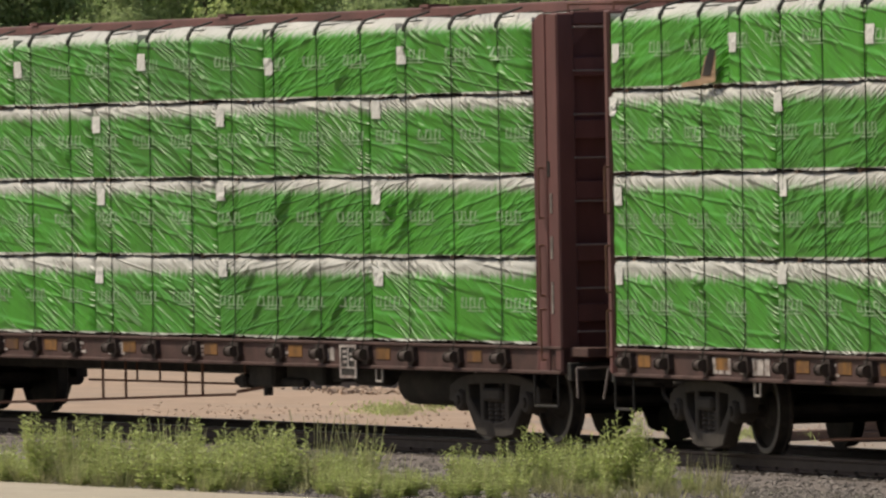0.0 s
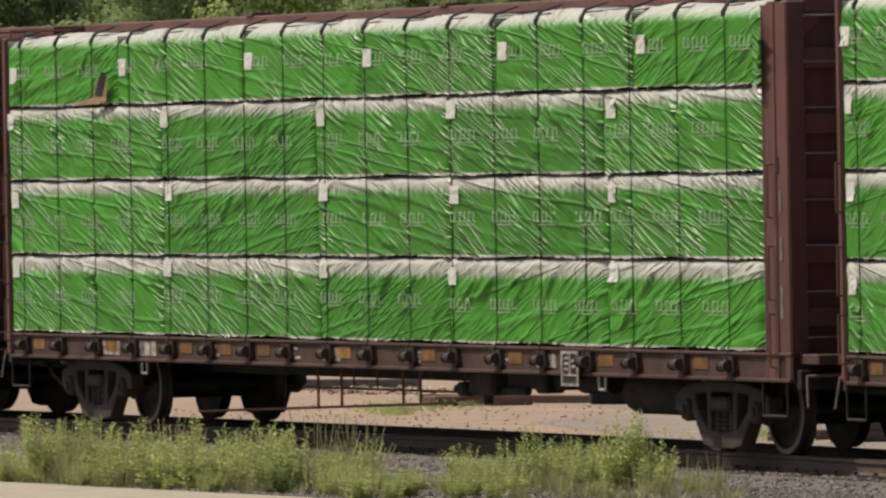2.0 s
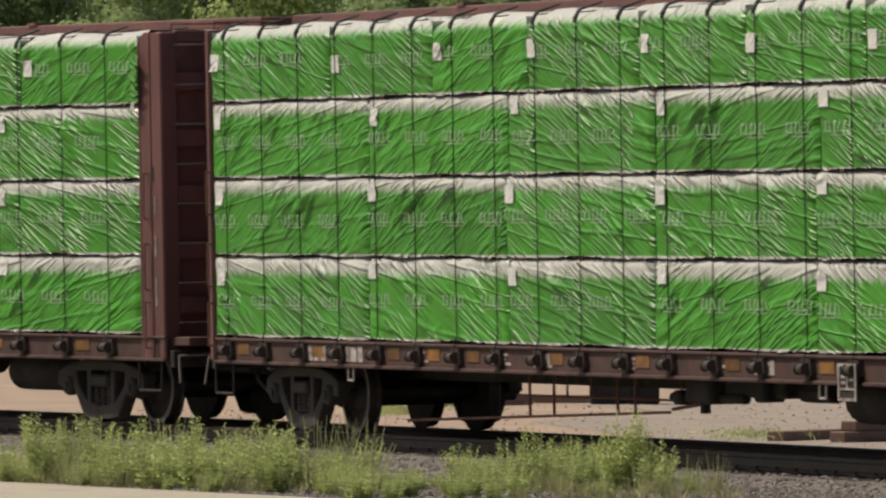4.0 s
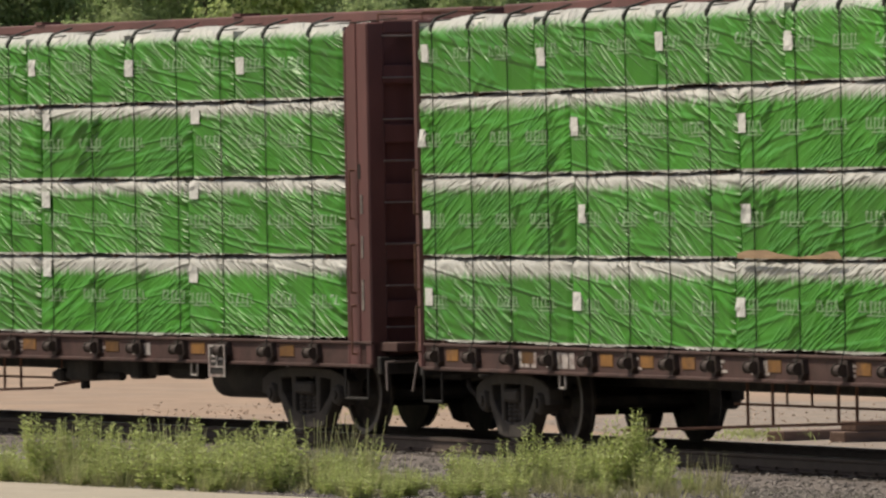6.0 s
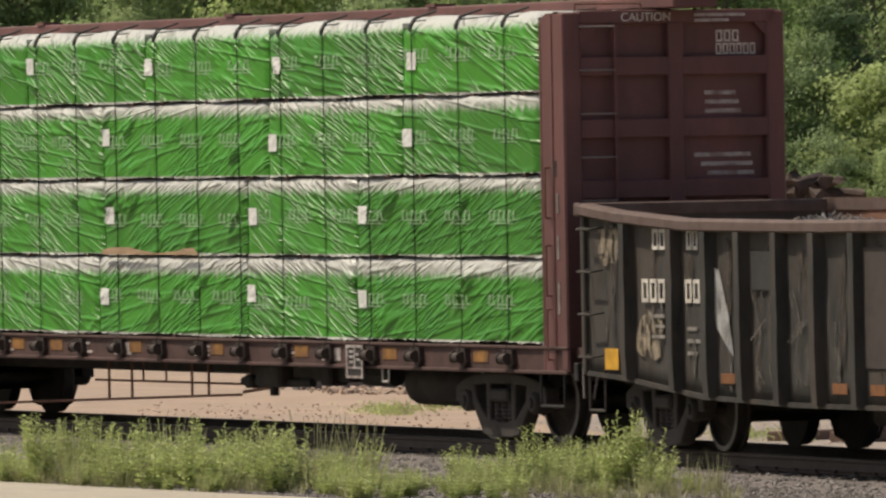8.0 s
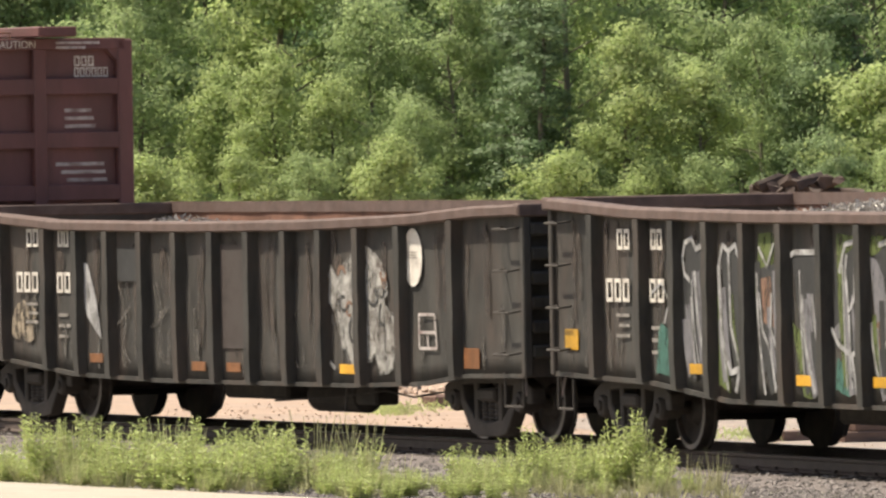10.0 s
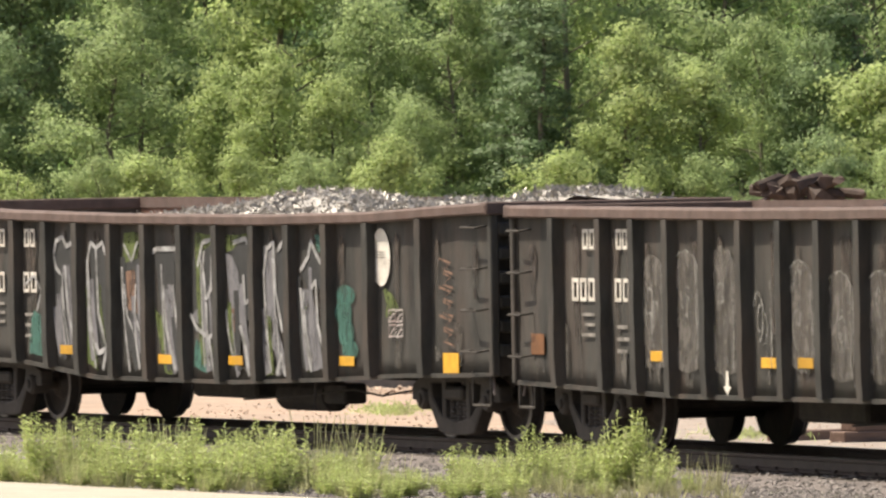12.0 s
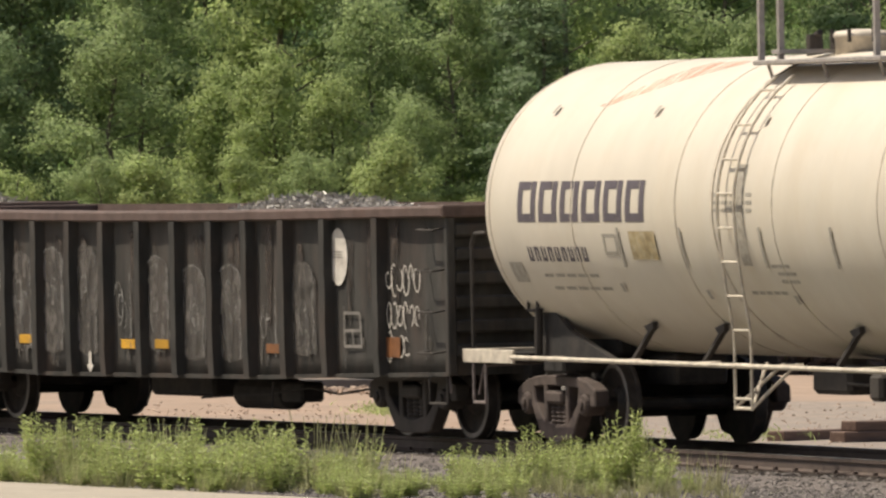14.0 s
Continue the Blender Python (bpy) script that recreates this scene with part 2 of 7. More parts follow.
def wrap_material(lean):
    """Lumber wrap: green film with a ragged white print along its top edge and white upper side."""
    m = mat("green_lumber_wrap_folded_down" if lean > 0 else "green_lumber_wrap_folded_up", (0.045, 0.236, 0.013), 0.42, vary=0.16, scale=1.5, bump=0.10, bump_scale=9, per_object=0.16, spec=0.5)
    nt = m.node_tree
    n, l = nt.nodes, nt.links
    b = n["Principled BSDF"]
    base = b.inputs["Base Color"].links[0].from_socket
    tc = n.new("ShaderNodeTexCoord")
    sp = n.new("ShaderNodeSeparateXYZ")
    l.new(tc.outputs["Object"], sp.inputs[0])
    oi = n.new("ShaderNodeObjectInfo")
    cx = n.new("ShaderNodeCombineXYZ")
    ofs = n.new("ShaderNodeMath")
    ofs.operation = "MULTIPLY_ADD"
    l.new(oi.outputs["Random"], ofs.inputs[0])
    ofs.inputs[1].default_value = 91
    l.new(sp.outputs[0], ofs.inputs[2])
    l.new(ofs.outputs[0], cx.inputs[0])
    nz = n.new("ShaderNodeTexNoise")
    nz.inputs["Scale"].default_value, nz.inputs["Detail"].default_value, nz.inputs["Roughness"].default_value = 11, 4, 0.8
    l.new(cx.outputs[0], nz.inputs["Vector"])
    th = n.new("ShaderNodeMath")
    th.operation = "MULTIPLY_ADD"
    l.new(nz.outputs[0], th.inputs[0])
    th.inputs[1].default_value = 0.52
    l.new(sp.outputs[2], th.inputs[2])
    st = n.new("ShaderNodeMapRange")
    st.inputs[1].default_value, st.inputs[2].default_value = 0.955, 1.045
    l.new(th.outputs[0], st.inputs[0])
    foot = n.new("ShaderNodeMapRange")
    foot.inputs[1].default_value, foot.inputs[2].default_value = 0.022, 0.012
    l.new(sp.outputs[2], foot.inputs[0])
    both = n.new("ShaderNodeMath")
    both.operation = "MAXIMUM"
    l.new(st.outputs[0], both.inputs[0]), l.new(foot.outputs[0], both.inputs[1])
    mx = n.new("ShaderNodeMix")
    mx.data_type = "RGBA"
    l.new(both.outputs[0], mx.inputs["Factor"])
    l.new(base, mx.inputs["A"])
    mx.inputs["B"].default_value = (0.49, 0.49, 0.455, 1)
    l.new(mx.outputs["Result"], b.inputs["Base Color"])
    # long thin folds that lean one way on one pack and the other way on the next, thick in some places and thin in others
    folds = []
    for turn, wide in ((-0.34 * lean, 22.0), (-0.50 * lean, 15.0), (-0.12 * lean, 9.0)):
        rot = n.new("ShaderNodeMapping")
        rot.inputs["Rotation"].default_value = (0, turn, 0)
        l.new(tc.outputs["Object"], rot.inputs[0])
        mp = n.new("ShaderNodeMapping")
        mp.inputs["Scale"].default_value = (0.42, 1.0, wide)
        l.new(rot.outputs[0], mp.inputs[0])
        shift = n.new("ShaderNodeVectorMath")
        shift.operation = "MULTIPLY_ADD"
        l.new(oi.outputs["Random"], shift.inputs[0])
        shift.inputs[1].default_value = (41, 17, 67)
        l.new(mp.outputs[0], shift.inputs[2])
        sk = n.new("ShaderNodeTexNoise")
        sk.inputs["Scale"].default_value, sk.inputs["Detail"].default_value, sk.inputs["Distortion"].default_value = 0.62, 0.3, 0.06
        l.new(shift.outputs[0], sk.inputs["Vector"])
        off = n.new("ShaderNodeMath")
        off.operation = "SUBTRACT"
        off.inputs[1].default_value = 0.5
        l.new(sk.outputs[0], off.inputs[0])
        ab = n.new("ShaderNodeMath")
        ab.operation = "ABSOLUTE"
        l.new(off.outputs[0], ab.inputs[0])
        rg = n.new("ShaderNodeMapRange")
        rg.interpolation_type = "SMOOTHSTEP"
        rg.inputs[1].default_value, rg.inputs[2].default_value = 0.085, 0.0
        l.new(ab.outputs[0], rg.inputs[0])
        folds.append(rg.outputs[0])
    mxs = n.new("ShaderNodeMix")
    mxs.inputs["Factor"].default_value = 0.4
    l.new(folds[0], mxs.inputs["A"]), l.new(folds[1], mxs.inputs["B"])
    apart = n.new("ShaderNodeVectorMath")
    apart.operation = "MULTIPLY_ADD"
    l.new(oi.outputs["Random"], apart.inputs[0])
    apart.inputs[1].default_value = (29, 43, 11)
    l.new(tc.outputs["Object"], apart.inputs[2])
    patchy = n.new("ShaderNodeTexNoise")
    patchy.inputs["Scale"].default_value, patchy.inputs["Detail"].default_value = 1.3, 1.0
    l.new(apart.outputs[0], patchy.inputs["Vector"])
    pr = n.new("ShaderNodeMapRange")
    pr.inputs[1].default_value, pr.inputs[2].default_value, pr.inputs[3].default_value, pr.inputs[4].default_value = 0.40, 0.60, 0.10, 1.0
    l.new(patchy.outputs[0], pr.inputs[0])
    m1 = n.new("ShaderNodeMath")
    m1.operation = "MULTIPLY"
    l.new(mxs.outputs[0], m1.inputs[0]), l.new(pr.outputs[0], m1.inputs[1])
    m2 = n.new("ShaderNodeMath")
    m2.operation = "MULTIPLY_ADD"
    l.new(folds[2], m2.inputs[0])
    m2.inputs[1].default_value = 0.3
    l.new(m1.outputs[0], m2.inputs[2])
    bp = n.new("ShaderNodeBump")
    bp.inputs["Strength"].default_value, bp.inputs["Distance"].default_value = 1.0, 0.046
    l.new(m2.outputs[0], bp.inputs["Height"])
    old = b.inputs["Normal"].links[0].from_socket
    l.new(old, bp.inputs["Normal"])
    l.new(bp.outputs[0], b.inputs["Normal"])
    return m


M_WRAP = wrap_material(1)
M_WRAP_UP = wrap_material(-1)


# ---- mesh helpers ----
def part(name, bm, material, parent=None, label="", smooth=False):
    me = bpy.data.meshes.new(name)
    bm.to_mesh(me)
    bm.free()
    if smooth:
        for poly in me.polygons:
            poly.use_smooth = True
    for m in (material if isinstance(material, (list, tuple)) else [material]):
        me.materials.append(m)
    ob = new(name, me)
    if parent is not None:
        ob.parent = parent
    if label:
        tagged(ob, label)
    return ob


def again(ob, parent, m):
    """Another object on ob's mesh, at pose m under parent."""
    o = new(ob.name.split(".")[0], ob.data)
    o.parent = parent
    o.matrix_basis = m
    return o


def mesh_part(name, verts, faces, material, parent=None, label="", smooth=False):
    me = bpy.data.meshes.new(name)
    me.from_pydata(verts, [], faces)
    me.update()
    if smooth:
        me.polygons.foreach_set("use_smooth", [True] * len(me.polygons))
    for m in (material if isinstance(material, (list, tuple)) else [material]):
        me.materials.append(m)
    ob = new(name, me)
    if parent is not None:
        ob.parent = parent
    if label:
        tagged(ob, label)
    return ob


def B():
    return bmesh.new()


def box(bm, x0, x1, y0, y1, z0, z1, bev=0.0, m=None):
    r = bmesh.ops.create_cube(bm, size=1.0)
    vs = r["verts"]
    for v in vs:
        v.co = Vector(((x0 + x1) / 2 + v.co.x * (x1 - x0), (y0 + y1) / 2 + v.co.y * (y1 - y0), (z0 + z1) / 2 + v.co.z * (z1 - z0)))
    if bev > 0:
        es = list({e for v in vs for e in v.link_edges})
        r2 = bmesh.ops.bevel(bm, geom=es, offset=bev, segments=1, affect="EDGES")
        vs = list({v for f in r2["faces"] for v in f.verts} | {v for v in vs if v.is_valid})
    if m is not None:
        bmesh.ops.transform(bm, matrix=m, verts=vs)
    return bm


def rod(bm, p0, p1, r, seg=8, r2=None):
    p0, p1 = Vector(p0), Vector(p1)
    d = p1 - p0
    m = Matrix.Translation((p0 + p1) / 2) @ d.to_track_quat("Z", "Y").to_matrix().to_4x4()
    bmesh.ops.create_cone(bm, cap_ends=True, segments=seg, radius1=r, radius2=r if r2 is None else r2, depth=d.length, matrix=m)
    return bm


def prism(bm, pts, axis, a, b):
    """A solid from an outline of 2D points, drawn out along axis from a to b."""
    def co(p, h):
        return {"x": (h, p[0], p[1]), "y": (p[0], h, p[1]), "z": (p[0], p[1], h)}[axis]
    lo = [bm.verts.new(co(p, a)) for p in pts]
    hi = [bm.verts.new(co(p, b)) for p in pts]
    k = len(pts)
    fs = [bm.faces.new(lo), bm.faces.new(hi[::-1])]
    for i in range(k):
        fs.append(bm.faces.new((lo[i], hi[i], hi[(i + 1) % k], lo[(i + 1) % k])))
    bmesh.ops.recalc_face_normals(bm, faces=fs)
    return bm


def lathe(bm, prof, seg=28, axis="y"):
    """Turns (along, radius) pairs round the axis."""
    rings = []
    for h, r in prof:
        ring = []
        for i in range(seg):
            a = 2 * math.pi * i / seg
            c, s = r * math.cos(a), r * math.sin(a)
            ring.append(bm.verts.new({"y": (c, h, s), "x": (h, c, s), "z": (c, s, h)}[axis]))
        rings.append(ring)
    fs = []
    for p, q in zip(rings, rings[1:]):
        for i in range(seg):
            fs.append(bm.faces.new((p[i], p[(i + 1) % seg], q[(i + 1) % seg], q[i])))
    fs.append(bm.faces.new(rings[0])), fs.append(bm.faces.new(rings[-1]))
    bmesh.ops.recalc_face_normals(bm, faces=fs)
    return bm


def empty(name, label="", category="", group="", kind=""):
    ob = new(name)
    ob.empty_display_size = 0.3
    return tagged(ob, label, category, group, kind)


CARS = []      # (thing, middle of the car on the line at the start, bogie distance)
LOADS = []     # (thing, place on its car, car number)
WHEELS = []    # (wheelset, place in its bogie)
# ---- ground, ballast, track ----
GROUND_Z = -0.30


def sweep(name, prof, s0, s1, step, material, parent=None, banked=True, smooth=False):
    """A profile of (across, height) points drawn along the track; across is positive towards the road."""
    k = int((s1 - s0) / step) + 1
    verts, faces = [], []
    for i in range(k + 1):
        s = s0 + (s1 - s0) * i / k
        m = on_track(s)
        if not banked:
            m = m @ Matrix.Rotation(-BANK, 4, "X")
        for w, z in prof:
            verts.append(m @ Vector((0, -w, z)))
    c = len(prof)
    for i in range(k):
        for j in range(c - 1):
            a = i * c + j
            faces.append((a, a + 1, a + c + 1, a + c))
    return mesh_part(name, verts, faces, material, parent, smooth=smooth)


def build_ground():
    bm = B()
    bmesh.ops.create_grid(bm, x_segments=60, y_segments=60, size=2600)
    for v in bm.verts:
        v.co.z = GROUND_Z
    tagged(part("ground", bm, M_SAND), "tan sandy gravel yard beyond the railway line", "ground", kind="structure")
    # verge between the ballast and the road, road edge at a slight slant
    bm = B()
    pts = [(-60, -40), (20, -60), (8.0, -21.5), (-0.8, -1.2), (-20, 43), (-60, 60)]
    vs = [bm.verts.new((x, y, GROUND_Z + 0.006)) for x, y in pts]
    bm.faces.new(vs)
    tagged(part("verge", bm, M_VERGE), "weedy gravel verge beside the railway line", "verge", kind="structure")
    bm = B()
    k = 60
    top, low = [], []
    for i in range(k + 1):
        x = 12 - 42 * i / k
        e = 0.35 * noise.noise((i * 0.8, 3, 1)) + 0.15 * noise.noise((i * 2.9, 7, 1))
        top.append(bm.verts.new((x, -1.82 * x - 21.0 + e, GROUND_Z + 0.014)))
        low.append(bm.verts.new((x - 9, -1.82 * x - 21.0 - 6 + e, GROUND_Z + 0.014)))
    for i in range(k):
        bm.faces.new((top[i], top[i + 1], low[i + 1], low[i]))
    bmesh.ops.recalc_face_normals(bm, faces=list(bm.faces))
    tagged(part("road", bm, M_ROAD), "pale dusty gravel road in front of the line", "road", kind="structure")
    bm = B()
    bm.faces.new([bm.verts.new((x, y, GROUND_Z + 0.005)) for x, y in ((1.5, 42), (3.2, 33), (1.2, 24), (2.4, 14), (1.5, 4), (6, -6), (14, -2), (16, 30), (10, 44))])
    tagged(part("gravel_patch", bm, M_GRAVEL), "grey-brown gravel spread on the sandy yard", "gravel", kind="structure")
    bm = B()
    vs = [bm.verts.new(p) for p in ((-200, 98, GROUND_Z + 0.01), (200, 98, GROUND_Z + 0.01), (400, 500, 30), (-400, 500, 30))]
    bm.faces.new(vs)
    tagged(part("hillside", bm, M_FLOORSOIL), "dark green wooded slope far behind the line", "hill", kind="structure")


def build_track():
    track = empty("railway_track", "rusty single railway track on grey ballast, curving", "railway track", kind="structure")
    prof = [(-3.6, -0.36), (-1.75, -0.20), (-1.3, -0.185), (1.3, -0.185), (1.75, -0.20), (3.0, -0.36)]
    sweep("ballast_bed", prof, -70, 150, 2.0, M_BALLAST, track)
    for w in (-0.7525, 0.7525):
        head = [(w - 0.075, -0.172), (w - 0.075, -0.155), (w - 0.02, -0.135), (w - 0.012, -0.05), (w - 0.036, -0.04), (w - 0.036, -0.004),
                (w + 0.036, -0.004), (w + 0.036, -0.04), (w + 0.012, -0.05), (w + 0.02, -0.135), (w + 0.075, -0.155), (w + 0.075, -0.172)]
        r = sweep("rail", head, -70, 150, 2.0, M_RAIL, track)
        tagged(r, "rusty steel rail with a bright worn head")
        sweep("rail_head", [(w - 0.030, -0.001), (w + 0.030, -0.001)], -70, 150, 2.0, M_RAILTOP, r)
    bm = B()
    box(bm, -0.115, 0.115, -1.3, 1.3, -0.36, -0.174, 0.012)
    first = part("tie", bm, M_TIE, track, "dark creosoted timber tie")
    first.matrix_basis = on_track(-45)
    s = -44.45
    rng = random.Random(5)
    while s < 55:
        again(first, track, on_track(s) @ pose(0, rng.uniform(-0.05, 0.05), 0, 0, 0, rng.uniform(-1, 1)))
        s += 0.55
    bm = B()
    box(bm, -0.10, 0.10, -0.10, 0.10, -0.173, -0.158, 0.004)
    for sy in (-1, 1):
        box(bm, -0.03, 0.03, sy * 0.085 - 0.02, sy * 0.085 + 0.02, -0.16, -0.125, 0.004)
    plate = part("tie_plate", bm, M_RAIL, track)
    plate.matrix_basis = on_track(-20.25) @ pose(0, -0.7525, 0)
    for i in range(1, 74):
        again(plate, track, on_track(-20.25 + 0.55 * i) @ pose(0, -0.7525, 0))


def stones(name, label, count, seed, place, size, material=None):
    """Loose stones as one heap of small uneven polyhedra."""
    rng = np.random.RandomState(seed)
    base = np.array([(1, 0, 0), (-1, 0, 0), (0, 1, 0), (0, -1, 0), (0, 0, 1), (0, 0, -1)], float)
    tri = np.array([(0, 2, 4), (2, 1, 4), (1, 3, 4), (3, 0, 4), (2, 0, 5), (1, 2, 5), (3, 1, 5), (0, 3, 5)])
    verts, faces = [], []
    for i in range(count):
        c = place(rng)
        r = size[0] + (size[1] - size[0]) * rng.rand() ** 2
        e = Euler(rng.rand(3) * 6.3).to_matrix()
        p = (base * (r * (0.7 + 0.6 * rng.rand(6, 1)))) @ np.array(e)
        p[:, 2] *= 0.75
        verts.append(p + np.array(c))
        faces.append(tri + 6 * i)
    ob = mesh_part(name, np.concatenate(verts).tolist(), np.concatenate(faces).tolist(), material or M_STONE)
    return tagged(ob, label, "stones", kind="stuff")


def ballast_place(rng):
    s, w = rng.uniform(-20, 16), rng.uniform(0.95, 3.6)
    z = -0.185 if w < 1.3 else (-0.20 if w < 1.75 else max(-0.20 - (w - 1.75) * 0.13, GROUND_Z - 0.03 + 0.03))
    p = on_track(s) @ Vector((0, -w, z))
    return (p.x, p.y, max(p.z, GROUND_Z))


def verge_place(rng):
    x = rng.uniform(-2.2, 5.0)
    return (x, max(rng.uniform(-20.5, -9.5), -20.6 - 1.82 * x), GROUND_Z + 0.012)


def rubble_place(rng):
    return (-1.2 + 0.9 * rng.randn() * 0.6, 51.5 + 1.6 * rng.randn(), GROUND_Z + 0.03)


def yard_place(rng):
    x = rng.uniform(-6, 9)
    y = rng.uniform(4, 40)
    return (x + 0.2 * y * 0.2, y, GROUND_Z + 0.01)


# ---- wagons ----
def plate(bm, pts, faces, y0, y1):
    """A flat casting with real openings: faces over shared (x, z) points, given thickness from y0 to y1."""
    lo = [bm.verts.new((x, y0, z)) for x, z in pts]
    hi = [bm.verts.new((x, y1, z)) for x, z in pts]
    seen = collections.Counter(frozenset((f[i], f[(i + 1) % len(f)])) for f in faces for i in range(len(f)))
    for f in faces:
        bm.faces.new([lo[i] for i in f]), bm.faces.new([hi[i] for i in f][::-1])
        for i in range(len(f)):
            a, b = f[i], f[(i + 1) % len(f)]
            if seen[frozenset((a, b))] == 1:
                bm.faces.new((lo[a], lo[b], hi[b], hi[a]))
    bmesh.ops.recalc_face_normals(bm, faces=list(bm.faces))
    return bm


HALF_FRAME = [(0, 0.77), (0.34, 0.77), (0.64, 0.755), (0.96, 0.70), (1.17, 0.62), (1.19, 0.44), (0, 0.655), (0.27, 0.655), (0.38, 0.655), (0.68, 0.635), (0.77, 0.56),
              (1.0, 0.56), (1.03, 0.44), (0.27, 0.25), (0.37, 0.26), (0.64, 0.47), (0.745, 0.42), (0.47, 0.09), (0.27, 0.06), (0, 0.06), (0, 0.21)]
HALF_FACES = [(0, 1, 7, 6), (1, 2, 8, 7), (2, 9, 8), (2, 3, 10, 9), (3, 4, 11, 10), (4, 5, 12, 11), (7, 8, 14, 13), (9, 10, 16, 15), (15, 16, 17, 14), (13, 14, 17, 18), (13, 18, 19, 20)]


def build_bogie(parent, x, tread=0.457, frame_mat=None):
    """A three-piece freight bogie with two wheelsets, open side frames, springs and bolster."""
    frame_mat = frame_mat or M_FRAME
    bog = empty("truck")
    bog.parent = parent
    bog.matrix_basis = pose(x, 0, 0)
    wb = 0.875
    for sx in (-wb, wb):
        bm = B()
        for sy in (-1, 1):
            y0 = sy * 0.7525
            prof = [(y0 - sy * 0.085, tread + 0.026), (y0 - sy * 0.055, tread + 0.024), (y0 - sy * 0.045, tread), (y0 + sy * 0.060, tread - 0.004), (y0 + sy * 0.067, tread - 0.014),
                    (y0 + sy * 0.067, tread - 0.06), (y0 + sy * 0.02, tread - 0.085), (y0 - sy * 0.01, 0.20), (y0 + sy * 0.065, 0.15), (y0 + sy * 0.07, 0.05)]
            lathe(bm, prof, 36, "y")
        for f in bm.faces:
            c = f.calc_center_median()
            r = math.hypot(c.x, c.z)
            if len(f.verts) == 4 and (tread - 0.065 < r < tread - 0.03 or tread - 0.012 < r < tread) and abs(c.y) > 0.80:
                f.material_index = 1
        rod(bm, (0, -1.02, 0), (0, 1.02, 0), 0.075, 12)
        ws = part("wheelset", bm, [M_WHEEL, M_RIM], bog, "worn steel wheels with bright rims on one axle")
        ws.matrix_basis = pose(sx, 0, tread)
        WHEELS.append((ws, sx, tread))
    mirror = {0: 0, 6: 6, 19: 19, 20: 20}
    pts = list(HALF_FRAME)
    for i, (px, pz) in enumerate(HALF_FRAME):
        if i not in mirror:
            mirror[i] = len(pts)
            pts.append((-px, pz))
    fcs = HALF_FACES + [tuple(mirror[i] for i in f[::-1]) for f in HALF_FACES]
    for sy in (-1, 1):
        y0, y1 = sy * 0.98, sy * 1.15
        bm = plate(B(), pts, fcs, min(y0, y1), max(y0, y1))
        bmesh.ops.bevel(bm, geom=[e for e in bm.edges if e.calc_face_angle(0) > 0.5], offset=0.014, segments=1, affect="EDGES")
        part("side_frame", bm, frame_mat, bog, "dusty cast steel side frame with open windows")
        for cx in (-0.17, 0.0, 0.17):
            bm = B()
            lathe(bm, [(0.215 + 0.024 * i, 0.055 if i % 2 else 0.074) for i in range(11)], 10, "z")
            bmesh.ops.translate(bm, vec=(cx, sy * 1.07, 0), verts=bm.verts)
            part("spring", bm, frame_mat, bog)
        bm = B()
        box(bm, -0.25, 0.25, min(sy * 0.9, sy * 1.19), max(sy * 0.9, sy * 1.19), 0.46, 0.60, 0.03)
        part("bolster_end", bm, frame_mat, bog)
        for sx in (-wb, wb):
            bm = B()
            lathe(bm, [(sy * 0.95, 0.115), (sy * 1.15, 0.125), (sy * 1.185, 0.105), (sy * 1.19, 0.06), (sy * 1.215, 0.055), (sy * 1.22, 0.02)], 16, "y")
            bmesh.ops.translate(bm, vec=(sx, 0, tread), verts=bm.verts)
            part("bearing_cap", bm, frame_mat, bog)
    bm = B()
    box(bm, -0.24, 0.24, -0.95, 0.95, 0.44, 0.72, 0.03)
    part("bolster", bm, M_UNDER, bog)
    for sx in (-0.42, 0.42):
        bm = B()
        box(bm, sx - 0.06, sx + 0.06, -0.85, 0.85, 0.30, 0.40, 0.02)
        part("brake_beam", bm, M_UNDER, bog)
        for sy in (-0.75, 0.75):
            bm = B()
            box(bm, sx - 0.05, sx + 0.05, sy - 0.06, sy + 0.06, 0.28, 0.62, 0.02)
            part("brake_shoe", bm, M_UNDER, bog)
    return bog


def build_coupler(parent, x, sgn, z=0.84):
    bm = B()
    box(bm, min(x, x - sgn * 0.75), max(x, x - sgn * 0.75), -0.10, 0.10, z - 0.09, z + 0.09, 0.02)
    box(bm, x - 0.17, x + 0.17, -0.17, 0.17, z - 0.15, z + 0.15, 0.05)
    cp = part("coupler", bm, M_UNDER, parent, "grimy cast steel knuckle coupler")
    bm = B()
    pts = [(x - sgn * 0.45, -0.35, z - 0.12), (x - sgn * 0.25, -0.42, z - 0.30), (x - sgn * 0.02, -0.40, z - 0.42)]
    for a, b in zip(pts, pts[1:]):
        rod(bm, a, b, 0.025, 7)
    part("air_hose", bm, M_UNDER, parent)
    bm = B()
    rod(bm, (x - sgn * 0.5, -1.35, z + 0.02), (x - sgn * 0.5, -0.15, z + 0.05), 0.014, 6)
    rod(bm, (x - sgn * 0.5, -1.35, z + 0.02), (x - sgn * 0.42, -1.38, z - 0.30), 0.014, 6)
    part("uncoupling_lever", bm, M_RUNG, parent)
    return cp


def stirrup(bm, x0, x1, y, z0, z1, r=0.016):
    rod(bm, (x0, y, z1), (x0, y, z0), r, 6)
    rod(bm, (x1, y, z1), (x1, y, z0), r, 6)
    rod(bm, (x0, y, z0), (x1, y, z0), r, 6)


